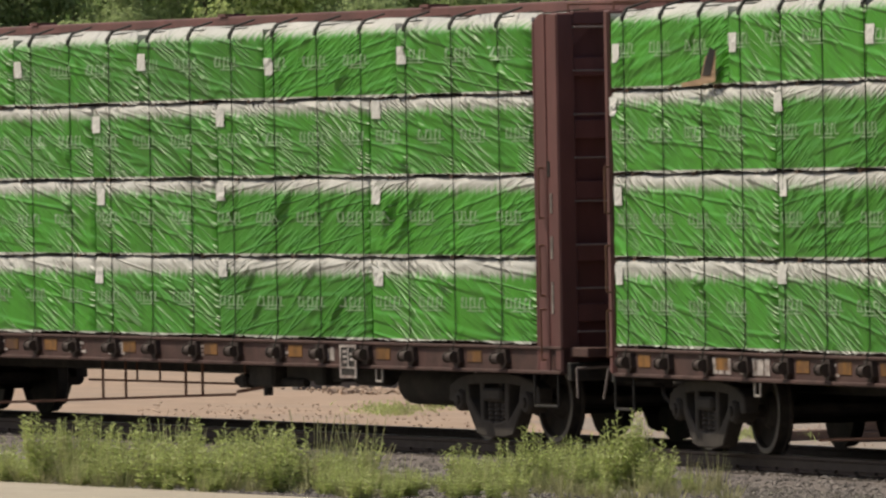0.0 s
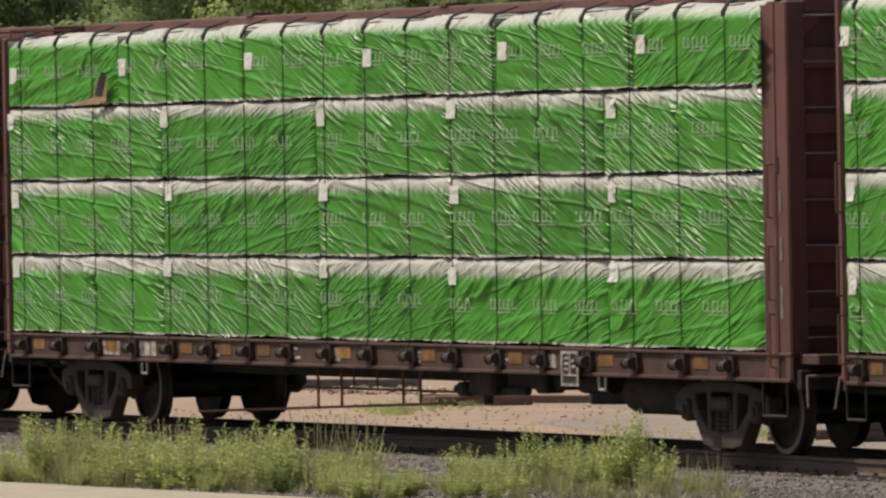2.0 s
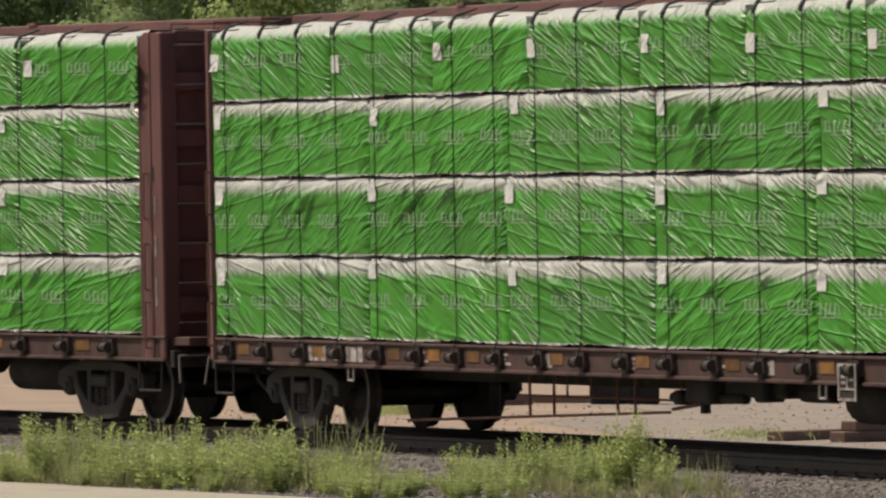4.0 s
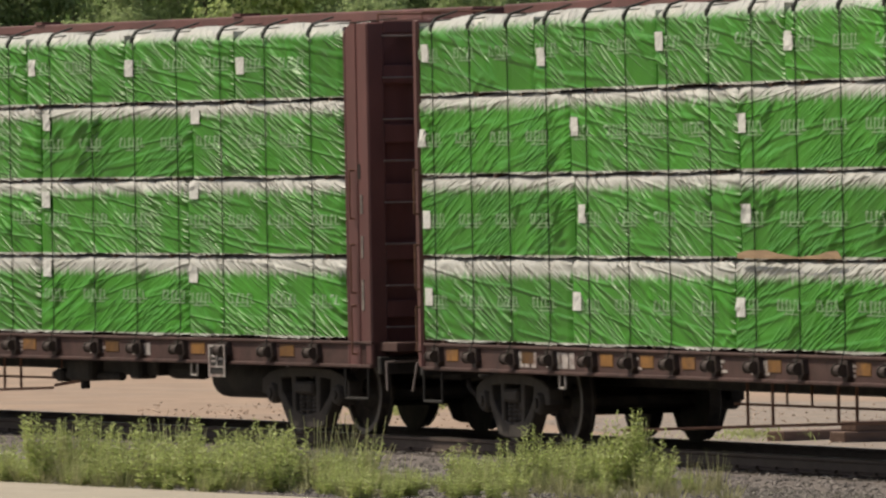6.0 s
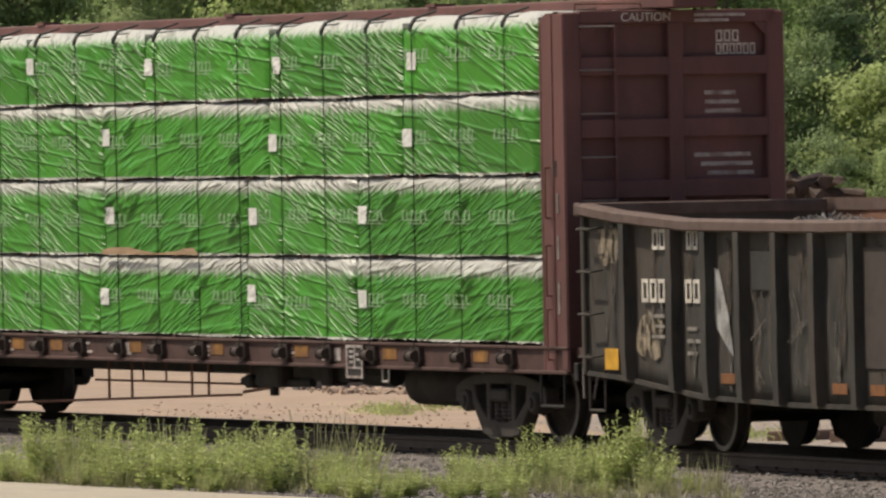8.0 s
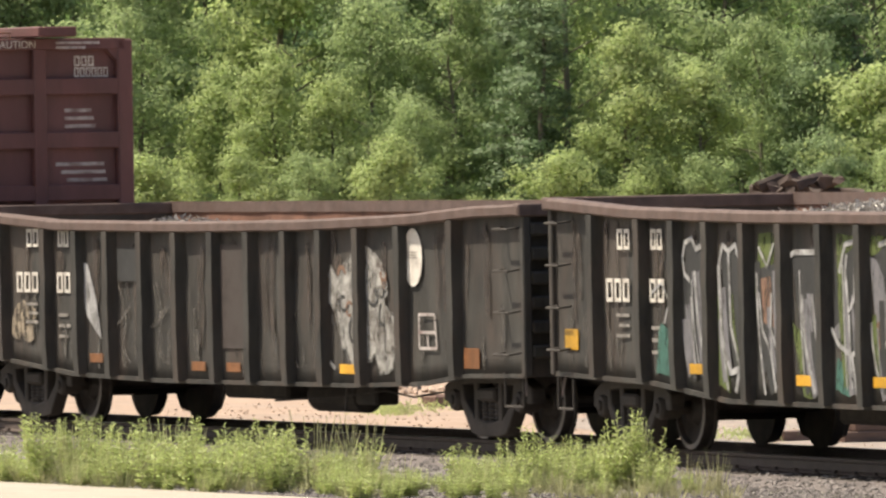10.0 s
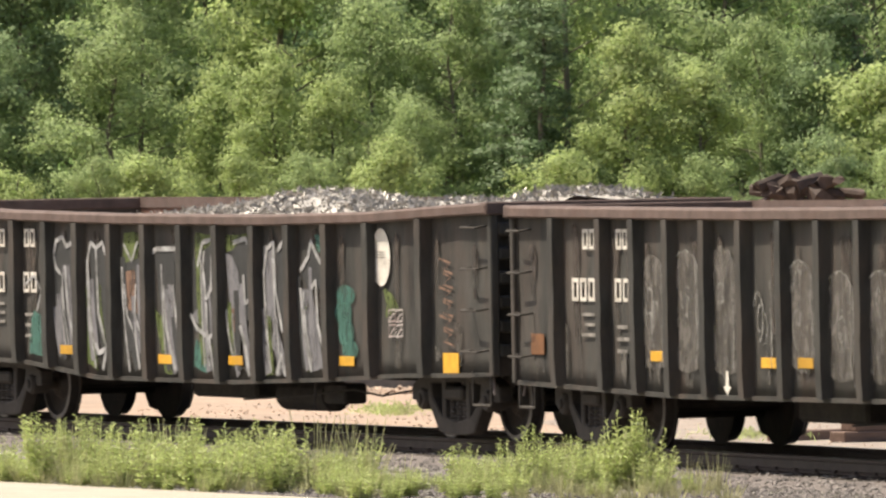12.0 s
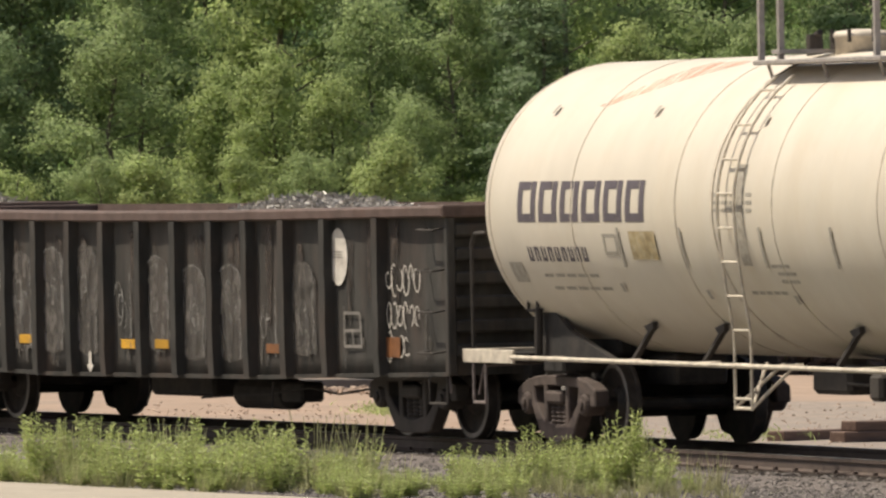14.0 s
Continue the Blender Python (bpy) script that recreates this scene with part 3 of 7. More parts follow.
def bars(bm, x0, z0, x1, z1, count, plane, at, d=0.004, seed=1, ring=False):
    """A line of plain upright bars that stands in for writing, on a plane across y or x."""
    rng = random.Random(seed)
    step = (x1 - x0) / count
    for i in range(count):
        a, b = x0 + i * step + 0.08 * step, x0 + (i + 1) * step - 0.14 * step
        lo, hi = min(at, at + d), max(at, at + d)
        if ring:
            t = 0.24 * (b - a)
            h = 0.17 * (z1 - z0)
            quads = [(a, a + t, z0, z1), (b - t, b, z0, z1), (a + t, b - t, z1 - h, z1), (a + t, b - t, z0, z0 + h)]
        else:
            quads = [(a, b, z0, z1 - rng.uniform(0, 0.12) * (z1 - z0))]
        for p, q, u, v in quads:
            if plane == "y":
                box(bm, p, q, lo, hi, u, v)
            else:
                box(bm, lo, hi, p, q, u, v)
    return bm


def build_lumber_car():
    car = empty("centerbeam_flatcar", "dusty maroon steel centrebeam flatcar carrying wrapped lumber", "railway wagon", "lumber flatcars")
    # deck and sills
    bm = B()
    box(bm, -11.9, 11.9, -1.30, 1.36, 0.98, 1.085, 0.01)
    part("deck", bm, M_SILL, car)
    for sy in (-1, 1):
        bm = B()
        y = sy * 1.38
        box(bm, -11.35, 11.45, min(y, y - sy * 0.08), max(y, y - sy * 0.08), 0.80, 1.09, 0.012)
        sill = part("side_sill", bm, M_SILL, car, "dusty maroon side sill with faded stencils")
        for za, zb, out in ((0.79, 0.83, 0.045), (1.06, 1.095, 0.03)):
            bm = B()
            box(bm, -11.35, 11.45, min(y - sy * 0.02, y + sy * out), max(y - sy * 0.02, y + sy * out), za, zb, 0.008)
            part("sill_flange", bm, M_SILL, sill)
        if sy < 0:
            rng = random.Random(8)
            for i in range(13):
                x = -9.2 + 1.225 * i + 0.55
                bm = B()
                if i % 5 in (0, 3):
                    for k in range(3):
                        box(bm, x, x + 0.35 + 0.2 * rng.random(), y - 0.006, y, 0.88 + 0.05 * k, 0.91 + 0.05 * k)
                elif i % 5 == 1:
                    bars(bm, x, 0.87, x + 0.55, 1.03, 4, "y", y, -0.006, i)
                else:
                    bm.free()
                    continue
                part("stencil", bm, M_STENCIL, sill)
            for xa, xb, k in ((-8.3, -7.7, 3), (-7.3, -6.5, 4)):
                part("stencil", bars(B(), xa, 0.86, xb, 1.04, k, "y", y, -0.006, k), M_STENCIL, sill)
    # centre sill under the deck
    bm = B()
    box(bm, -11.8, 11.8, -0.22, 0.22, 0.62, 0.98, 0.02)
    for i in range(9):
        x = -8 + 2 * i
        if abs(abs(x) - 9.15) > 1.3:
            box(bm, x - 0.05, x + 0.05, -1.3, 1.3, 0.80, 0.98)
    part("centre_sill", bm, M_UNDER, car)
    # centre beam: top chord, posts and diagonals
    bm = B()
    box(bm, -11.6, 11.9, -0.27, 0.27, 4.77, 4.90, 0.015)
    part("top_chord", bm, M_MAROON, car, "dull red top chord of the centre beam")
    bm = B()
    for i in range(10):
        x = -11.0 + 22.0 * i / 9
        box(bm, x - 0.08, x + 0.08, -0.10, 0.10, 1.08, 4.78)
        if i < 9:
            rod(bm, (x, 0, 1.2), (x + 22.0 / 9, 0, 4.7), 0.06, 6)
    part("centre_beam", bm, M_MAROON, car)
    for x in (-6.1, -0.2, 5.6):
        bm = B()
        box(bm, x - 0.12, x + 0.12, -0.29, -0.02, 4.90, 4.935)
        part("chord_plate", bm, M_MAROON, car)
    # rear bulkhead
    for sgn in (1, -1):
        if sgn > 0:
            x0, x1 = 10.82, 11.45
        else:
            x0, x1 = -11.62, -11.47
        z0, z1 = 0.82, 4.74
        bh = empty("bulkhead")
        bh.parent = car
        tagged(bh, "dull maroon steel end bulkhead with ribs and ladder")
        face = x1 if sgn > 0 else x0
        inn = face - sgn * 0.10
        bm = B()
        box(bm, min(inn, inn - sgn * 0.03), max(inn, inn - sgn * 0.03), -1.38, 1.29, z0, z1 - 0.02)
        part("end_sheet", bm, M_MAROON, bh)
        for sy in (-1, 1):
            bm = B()
            ya, yb = sy * 1.40, sy * 1.18
            if sgn > 0:
                # deep corner post with a rounded outer edge, its web set in between two flanges
                box(bm, x1 - 0.16, x1, min(ya, yb), max(ya, yb), z0, z1, 0.02)
                box(bm, x0 + 0.30, x1 - 0.14, min(ya - sy * 0.02, yb), max(ya - sy * 0.02, yb), z0, z1 - 0.01)
                prism(bm, [(x0, z0), (x0 + 0.31, z0), (x0 + 0.31, z1 - 0.005), (x0 + 0.18, z1 - 0.005), (x0, z1 - 0.10)], "y", min(ya - sy * 0.008, yb), max(ya - sy * 0.008, yb))
                box(bm, x0, x0 + 0.05, min(ya, yb), max(ya, yb), z0, z1 - 0.1, 0.01)
            else:
                box(bm, x0, x1, min(ya - sy * 0.03, yb), max(ya - sy * 0.03, yb), z0, z1, 0.015)
            if sy > 0 and sgn > 0:
                bmesh.ops.translate(bm, vec=(0, -0.10, 0), verts=bm.verts)
            part("corner_post", bm, M_MAROON, bh)
        bm = B()
        lo, hi = min(inn, face), max(inn, face)
        box(bm, lo, hi, -1.19, 1.19, z1 - 0.13, z1 + 0.015, 0.01)
        part("header", bm, M_MAROON, bh)
        for za, zb in ((4.04, 4.25), (3.36, 3.57), (2.70, 2.90), (2.02, 2.22), (1.36, 1.56), (0.84, 0.98)):
            bm = B()
            box(bm, lo, hi - 0.012 * (sgn > 0), -1.19, 1.19, za, zb, 0.012)
            part("rib", bm, M_MAROON, bh)
        bm = B()
        box(bm, lo, hi, -0.12, 0.06, z0, z1 - 0.12, 0.012)
        part("centre_post", bm, M_MAROON, bh)
        for sy in (-1, 1):
            bm = B()
            prism(bm, [(sy * 1.19, z1 - 0.12), (sy * 0.93, z1 - 0.12), (sy * 1.19, z1 - 0.38)], "x", lo, hi - 0.02)
            part("gusset", bm, M_MAROON, bh)
        bm = B()
        for a, b in (((face, -1.25, z1), (face, -1.25, z1 + 0.09)), ((face, -1.25, z1 + 0.09), (face, -0.45, z1 + 0.09)), ((face, -0.45, z1 + 0.09), (face, -0.45, z1))):
            rod(bm, a, b, 0.011, 6)
        part("top_grab_iron", bm, M_RUST, bh)
        # ladder beside the near corner
        for k in range(8):
            bm = B()
            z = 4.58 - 0.475 * k
            xr = face + sgn * 0.06
            rod(bm, (xr, -1.20, z), (xr, -0.80, z), 0.011, 6)
            for yy in (-1.20, -0.80):
                rod(bm, (xr, yy, z), (face - sgn * 0.02, yy, z), 0.011, 6)
            part("ladder_rung", bm, M_RUNG, bh, "pale worn steel ladder rung")
        bm = B()
        box(bm, min(face - sgn * 0.05, face + sgn * 0.02), max(face - sgn * 0.05, face + sgn * 0.02), -0.79, -0.755, z0, z1 - 0.13)
        part("ladder_stile", bm, M_MAROON, bh)
        for z in (3.05, 2.2, 1.5):
            bm = B()
            if sgn > 0:
                rod(bm, (x0 + 0.22, -1.45, z), (x0 + 0.22, -1.45, z - 0.55), 0.012, 6)
                rod(bm, (x0 + 0.22, -1.45, z), (x0 + 0.22, -1.38, z), 0.012, 6)
                rod(bm, (x0 + 0.22, -1.45, z - 0.55), (x0 + 0.22, -1.38, z - 0.55), 0.012, 6)
            else:
                rod(bm, (x1, -1.44, z), (x1, -1.44, z - 0.5), 0.011, 6)
                rod(bm, (x1, -1.44, z), (x1 - 0.05, -1.36, z), 0.011, 6)
                rod(bm, (x1, -1.44, z - 0.5), (x1 - 0.05, -1.36, z - 0.5), 0.011, 6)
            part("grab_iron", bm, M_RUST, bh)
        if sgn > 0:
            bm = B()
            box(bm, x0 + 0.30, x0 + 0.37, -1.386, -1.38, 2.95, 3.12)
            part("slot", bm, M_UNDER, bh)
            for z, h in ((1.45, 0.35), (2.05, 0.25), (2.55, 0.22)):
                bm = B()
                box(bm, x0 + 0.37, x0 + 0.42, -1.388, -1.38, z, z + h)
                part("corner_stencil", bm, M_DIMSTENCIL, bh)
    # platform ends, couplers, steps
    for sgn in (-1, 1):
        build_coupler(car, sgn * 12.22, sgn)
        bm = B()
        box(bm, min(sgn * 11.2, sgn * 11.95), max(sgn * 11.2, sgn * 11.95), -0.55, 0.55, 0.66, 1.0, 0.03)
        box(bm, sgn * 11.55 - 0.05, sgn * 11.55 + 0.05, -1.36, 1.36, 0.72, 0.92, 0.01)
        part("end_sill", bm, M_UNDER, car)
        bm = B()
        stirrup(bm, sgn * 10.75, sgn * 11.35, -1.40, 0.44, 0.82)
        part("stirrup_step", bm, M_UNDER, car)
    # winches with the tie-down cables that run up over the load
    w0 = None
    for i in range(18):
        x = -10.88 + 1.225 * i
        if w0 is None:
            bm = B()
            rod(bm, (-0.07, -1.47, 0.95), (0.09, -1.47, 0.95), 0.055, 12)
            for xx in (-0.085, 0.09):
                rod(bm, (xx - 0.012, -1.47, 0.95), (xx + 0.012, -1.47, 0.95), 0.066, 14)
            prism(bm, [(-0.13, 1.05), (0.13, 1.05), (0.16, 0.90), (0.10, 0.84), (0.02, 0.84)], "y", -1.44, -1.38)
            w0 = part("winch", bm, M_WINCH, car, "dark cable winch on the sill")
            w0.matrix_basis = pose(x, 0, 0)
            bm = B()
            rod(bm, (0, -1.47, 0.96), (0, -1.404, 1.2), 0.007, 6)
            rod(bm, (0, -1.404, 1.2), (0, -1.404, 4.62), 0.007, 6)
            rod(bm, (0, -1.404, 4.62), (0, -1.36, 4.715), 0.007, 6)
            rod(bm, (0, -1.36, 4.715), (0, -0.26, 4.80), 0.007, 6)
            c0 = part("tie_down_cable", bm, M_CABLE, car)
            c0.matrix_basis = pose(x, 0, 0)
            bm = B()
            prism(bm, [(-1.425, 4.60), (-1.425, 4.66), (-1.36, 4.755), (-1.10, 4.83), (-1.10, 4.815), (-1.35, 4.735), (-1.408, 4.65), (-1.408, 4.60)], "x", -0.034, 0.034)
            k0 = part("corner_protector", bm, M_CABLE, car, "black strap sleeve over the load's edge")
            k0.matrix_basis = pose(x, 0, 0)
        else:
            again(w0, car, pose(x, 0, 0))
            again(c0, car, pose(x, 0, 0))
            again(k0, car, pose(x, 0, 0))
    first = None
    for i in range(18):
        x = -10.42 + 1.225 * i
        if i % 2 == 0 or i == 5:
            bm = B()
            box(bm, -0.21, 0.17, -1.388, -1.378, 0.90, 1.035, 0.003)
            if first is None:
                first = part("reflector", bm, M_SILLYELLOW, car, "faded yellow reflector plate")
                first.matrix_basis = pose(x, 0, 0)
            else:
                bm.free()
                again(first, car, pose(x, 0, 0))
    # routing panel
    bm = B()
    box(bm, 5.72, 6.18, -1.475, -1.455, 0.68, 1.06, 0.004)
    panel = part("routing_panel", bm, M_UNDER, car, "dark panel with a white frame")
    bm = B()
    for q in ((5.72, 5.76, 0.68, 1.06), (6.14, 6.18, 0.68, 1.06), (5.76, 6.14, 1.03, 1.06), (5.76, 6.14, 0.68, 0.71), (5.76, 6.14, 0.79, 0.81), (5.94, 5.965, 0.81, 1.03)):
        box(bm, q[0], q[1], -1.484, -1.473, q[2], q[3])
    for k in range(3):
        box(bm, 5.8, 5.9, -1.480, -1.473, 0.85 + 0.06 * k, 0.88 + 0.06 * k)
    for k in range(2):
        box(bm, 6, 6.1, -1.480, -1.473, 0.88 + 0.06 * k, 0.91 + 0.06 * k)
    part("panel_frame", bm, M_STENCIL, panel)
    bm = B()
    for x in (5.78, 6.12):
        box(bm, x - 0.02, x + 0.02, -1.456, -1.37, 0.95, 0.99)
    part("bracket", bm, M_SILL, panel)
    for x in (6.55, -6.95):
        bm = B()
        stirrup(bm, x, x + 0.17, -1.40, 0.65, 0.82, 0.014)
        part("tow_loop", bm, M_LIGHTSTEEL, car)
    # brake gear
    bm = B()
    lathe(bm, [(5.9, 0.17), (5.96, 0.24), (7.88, 0.24), (7.96, 0.17)], 16, "x")
    bmesh.ops.transform(bm, matrix=pose(0, -0.62, 0.60), verts=bm.verts)
    part("air_reservoir", bm, M_UNDER, car, smooth=True)
    bm = B()
    box(bm, 3.0, 4.6, -0.95, -0.45, 0.60, 0.80, 0.03)
    rod(bm, (4.6, -0.7, 0.68), (5.4, -0.7, 0.68), 0.12, 12)
    box(bm, 4.0, 4.3, -1.05, -0.8, 0.56, 0.82, 0.03)
    box(bm, 2.2, 2.45, -1.0, -0.8, 0.60, 0.80, 0.02)
    part("brake_cylinder", bm, M_UNDER, car)
    bm = B()
    rod(bm, (-6.0, -1.05, 0.20), (1.75, -1.05, 0.42), 0.016, 6)
    rod(bm, (-3.4, -0.75, 0.52), (1.75, -0.75, 0.53), 0.014, 6)
    rod(bm, (1.7, -1.0, 0.45), (3.2, -0.8, 0.60), 0.02, 6)
    for x in (-2.26, -1.55, 0.28, 0.78):
        rod(bm, (x, -1.05, 0.90), (x, -1.05, 0.37 + 0.0284 * x), 0.018, 6)
    for x in (-1.9, -1.2, 1.35):
        rod(bm, (x, -0.75, 0.90), (x, -0.75, 0.52), 0.014, 6)
    part("brake_rod", bm, M_RUST, car, "thin rusty brake rods and hangers")
    bm = B()
    rod(bm, (8.0, -1.0, 0.62), (8.9, -1.0, 0.46), 0.012, 6)
    part("brake_pipe", bm, M_RUST, car)
    bm = B()
    box(bm, 2.25, 2.95, -1.1, -0.75, 0.52, 0.80, 0.04)
    box(bm, 1.8, 2.0, -1.05, -0.85, 0.50, 0.66, 0.03)
    rod(bm, (2.6, -1.0, 0.52), (2.6, -1.0, 0.42), 0.06, 8)
    rod(bm, (1.6, -0.95, 0.58), (3.6, -0.95, 0.58), 0.05, 8)
    part("brake_valve", bm, M_UNDER, car)
    for x in (-9.15, 9.15):
        build_bogie(car, x)
    return car


SEAMS = [
    ([-7.9, -4.14, -0.25, 3.47, 7.18], [-6.3, -1.68, 2.08, 6.42], [-6.3, -1.64, 2.03, 6.38], [-6.3, -1.69, 2.07, 6.41]),
    ([-7.64, -3.56, 0.0, 3.82, 7.52], [-6.26, -1.42, 2.46, 6.73], [-6.22, -1.35, 2.53, 6.83], [-6.27, -1.36, 2.43, 6.78]),
    ([-7.43, -4.19, -1.35, 1.84, 4.74, 7.82], [-6.22, -1.95, 2.25, 6.63], [-6.25, -2.05, 2.20, 6.48], [-6.31, -2.0, 2.16, 6.47]),
    ([-7.65, -3.9, -0.21, 3.47, 7.2], [-6.57, -1.54, 3.41, 7.16], [-6.45, -1.53, 2.76, 5.90], [-6.57, -1.73, 2.72, 5.82]),
]
TIER_Z = (3.885, 2.985, 2.075, 1.125)
TIER_H = (0.815, 0.865, 0.875, 0.915)


def wrinkle_field(rng, length, height, lean):
    """Heights of creases in the film over one bundle's side; returns a function of arrays x and z."""
    lines = []
    # fans of long folds from points where the film is pulled
    for _ in range(max(2, int(length * 1.2))):
        ox = rng.uniform(0, length)
        top = rng.rand() < 0.75
        oz = height * (rng.uniform(0.80, 1.0) if top else rng.uniform(0.0, 0.15))
        side = lean if top else -lean
        for k in range(rng.randint(4, 9)):
            ang = radians(rng.uniform(14, 46))
            c, s = side * math.cos(ang), (-1 if top else 1) * math.sin(ang)
            r0, ln = rng.uniform(0.0, 0.2), rng.uniform(0.20, 0.45)
            lines.append((ox + c * (r0 + ln), oz + s * (r0 + ln), c, s, ln, rng.uniform(0.035, 0.055), rng.uniform(0.010, 0.022)))
    for _ in range(int(length * 3)):
        x, z = rng.uniform(-0.1, length + 0.1), rng.uniform(0.05, height - 0.05)
        ang = radians(rng.uniform(14, 46)) * -lean
        lines.append((x, z, math.cos(ang), math.sin(ang), rng.uniform(0.15, 0.55), rng.uniform(0.03, 0.06), rng.uniform(0.006, 0.015)))
    for _ in range(int(length * 4)):
        x, z = rng.uniform(0, length), rng.choice([rng.uniform(0, 0.16), height - rng.uniform(0, 0.14)])
        ang = radians(rng.uniform(-25, 25))
        lines.append((x, z, math.cos(ang), math.sin(ang), rng.uniform(0.08, 0.3), rng.uniform(0.025, 0.045), rng.uniform(0.008, 0.018)))
    ph = rng.uniform(0, 6, 4)

    def field(x, z):
        h = 0.010 * np.sin(1.9 * x + ph[0]) * np.sin(3.2 * z + ph[1]) + 0.006 * np.sin(5.3 * x + ph[2] + 3 * z)
        for cx, cz, c, s, ln, wd, am in lines:
            u = (x - cx) * c + (z - cz) * s
            v = -(x - cx) * s + (z - cz) * c + 0.25 * u * u
            h = h + am * np.clip(1 - np.abs(v) / wd, 0, 1) ** 1.2 * np.clip(1 - (u / ln) ** 2, 0, 1)
        return h
    return field


LABELS = ("lumber pack in creased green film, white upper sheet on top",
          "lumber pack in wrinkled green film, second from the top",
          "lumber pack in wrinkled green film between two other packs",
          "lumber pack in wrinkled green film standing on the deck")


def build_bundle(car, tier, x0, x1, seed):
    """One wrapped pack of lumber: film over side, ends and top, timber foot, label and faint printed marks."""
    rng = np.random.RandomState(seed)
    z0, h = TIER_Z[tier], TIER_H[tier]
    gap = 0.012
    length = x1 - x0 - 2 * gap
    thing = empty("lumber_bundle", LABELS[tier], "lumber bundle", "wrapped lumber packs")
    lean = 1 if rng.rand() < 0.65 else -1
    field = wrinkle_field(rng, length, h, lean)
    nx, nz = max(12, int(length / 0.031)), int(h / 0.030)
    xs = np.linspace(0, length, nx + 1)
    zs = np.linspace(0, h, nz + 1)
    gx, gz = np.meshgrid(xs, zs)
    cables = [-10.88 + 1.225 * i - x0 - gap for i in range(18)]
    d = field(gx, gz)
    for c in cables:
        d = np.where(np.abs(gx - c) < 0.2, d * (1 - 0.9 * np.exp(-((gx - c) / 0.045) ** 2)) - 0.012 * np.exp(-((gx - c) / 0.035) ** 2), d)
    edge = np.minimum(np.minimum(gx, length - gx), 0.10) / 0.10
    d = d * (0.35 + 0.65 * edge) - 0.03 * (1 - edge) ** 2
    d = np.clip(d, -0.06, 0.075)
    hang = np.zeros_like(gz)
    hang[0, :] = 0.012 * np.sin(xs * 2.3 + seed) + 0.012 * rng.uniform(-1, 1, nx + 1)
    crown = 0.02 * np.sin(xs * 2.5 + seed * 1.7) * (tier == 0) + 0.006 * rng.uniform(-1, 1, nx + 1)
    for c in cables:
        crown = crown - 0.022 * np.exp(-((xs - c) / 0.06) ** 2) * (tier == 0)
    zz = gz + hang + crown[None, :] * (gz / h) ** 3
    round_in = np.clip((gz - (h - 0.07)) / 0.07, 0, 1) ** 2 * 0.035
    if tier == 0:
        round_in = np.clip((gz - (h - 0.12)) / 0.12, 0, 1) ** 1.6 * 0.13
    verts, faces = [], []
    yy = -1.397 - d + round_in
    for j in range(nz + 1):
        for i in range(nx + 1):
            verts.append((xs[i], yy[j, i], zz[j, i]))
    w = nx + 1
    for j in range(nz):
        for i in range(nx):
            a = j * w + i
            faces.append((a, a + 1, a + w + 1, a + w))
    # top sheet and end sheets
    rows_y = [-1.18, -0.95, -0.65, -0.28]
    start = len(verts)
    for k, y in enumerate(rows_y):
        for i in range(nx + 1):
            verts.append((xs[i], y, zz[nz, i] + 0.02 + 0.02 * (tier == 0) + (0.012 * rng.uniform(-1, 1) if k else 0.01)))
    for i in range(nx):
        faces.append((nz * w + i, nz * w + i + 1, start + i + 1, start + i))
        for k in range(3):
            a = start + k * w + i
            faces.append((a, a + 1, a + w + 1, a + w))
    e = len(verts)
    for x in (0.0, length):
        for y in (-1.37, -0.28):
            for z in (0.01, h):
                verts.append((x, y, z))
    faces.append((e, e + 1, e + 3, e + 2)), faces.append((e + 4, e + 6, e + 7, e + 5))
    mesh_part("wrap", verts, faces, M_WRAP if lean > 0 else M_WRAP_UP, thing, "wrinkled green plastic film with ragged white top", True)
    # timber core and foot showing under the film
    bm = B()
    box(bm, 0.02, length - 0.02, -1.36, -0.30, 0.012, h - 0.04 - 0.13 * (tier == 0))
    for k in range(3):
        x = length * (0.12 + 0.38 * k)
        box(bm, x - 0.05, x + 0.05, -1.37, -0.28, -0.04, 0.012)
    part("timber", bm, M_BEAM, thing, "sawn boards and bearers")

    def mark(cx, cz, wd, ht, n):
        """Plain linked blocks laid on the film, following its folds: one sheet on a grid of cells."""
        bm = B()
        us = [cx - wd / 2 + wd * (k + f) / n for k in range(n) for f in (0.0, 0.24, 0.56)] + [cx + wd / 2]
        vs = [cz + ht * f for f in (-0.34, -0.26, 0.0, 0.09, 0.80, 1.0)]
        us = [min(max(u, 0.03), length - 0.03) for u in us]
        gu, gv = np.meshgrid(us, vs)
        dd = np.clip(field(gu, gv), -0.06, 0.075) + 0.006
        made = {}

        def at(i, j):
            if (i, j) not in made:
                made[i, j] = bm.verts.new((us[i] + 0.10 * (vs[j] - cz), -1.397 - dd[j, i], vs[j]))
            return made[i, j]
        for i in range(len(us) - 1):
            if us[i + 1] - us[i] < 0.004:
                continue
            k, f = divmod(i, 3)
            rows = [2]
            if f == 0:
                rows += [3, 4]
            elif f == 1 and k % 2 == 0:
                rows += [4]
            elif f == 2 and k % 3 == 1:
                rows = []
            if 3 < i < 3 * n - 2:
                rows += [0]
            if i in (6, 12):
                rows += [1]
            for j in rows:
                bm.faces.new((at(i, j), at(i + 1, j), at(i + 1, j + 1), at(i, j + 1)))
        return bm
    x = rng.uniform(0.35, 0.6)
    zc = rng.uniform(0.35, 0.42)
    while x < length - 0.3:
        part("printed_mark", mark(x, zc, 0.72, 0.115, 6), M_PRINT, thing, "", True)
        x += 1.15
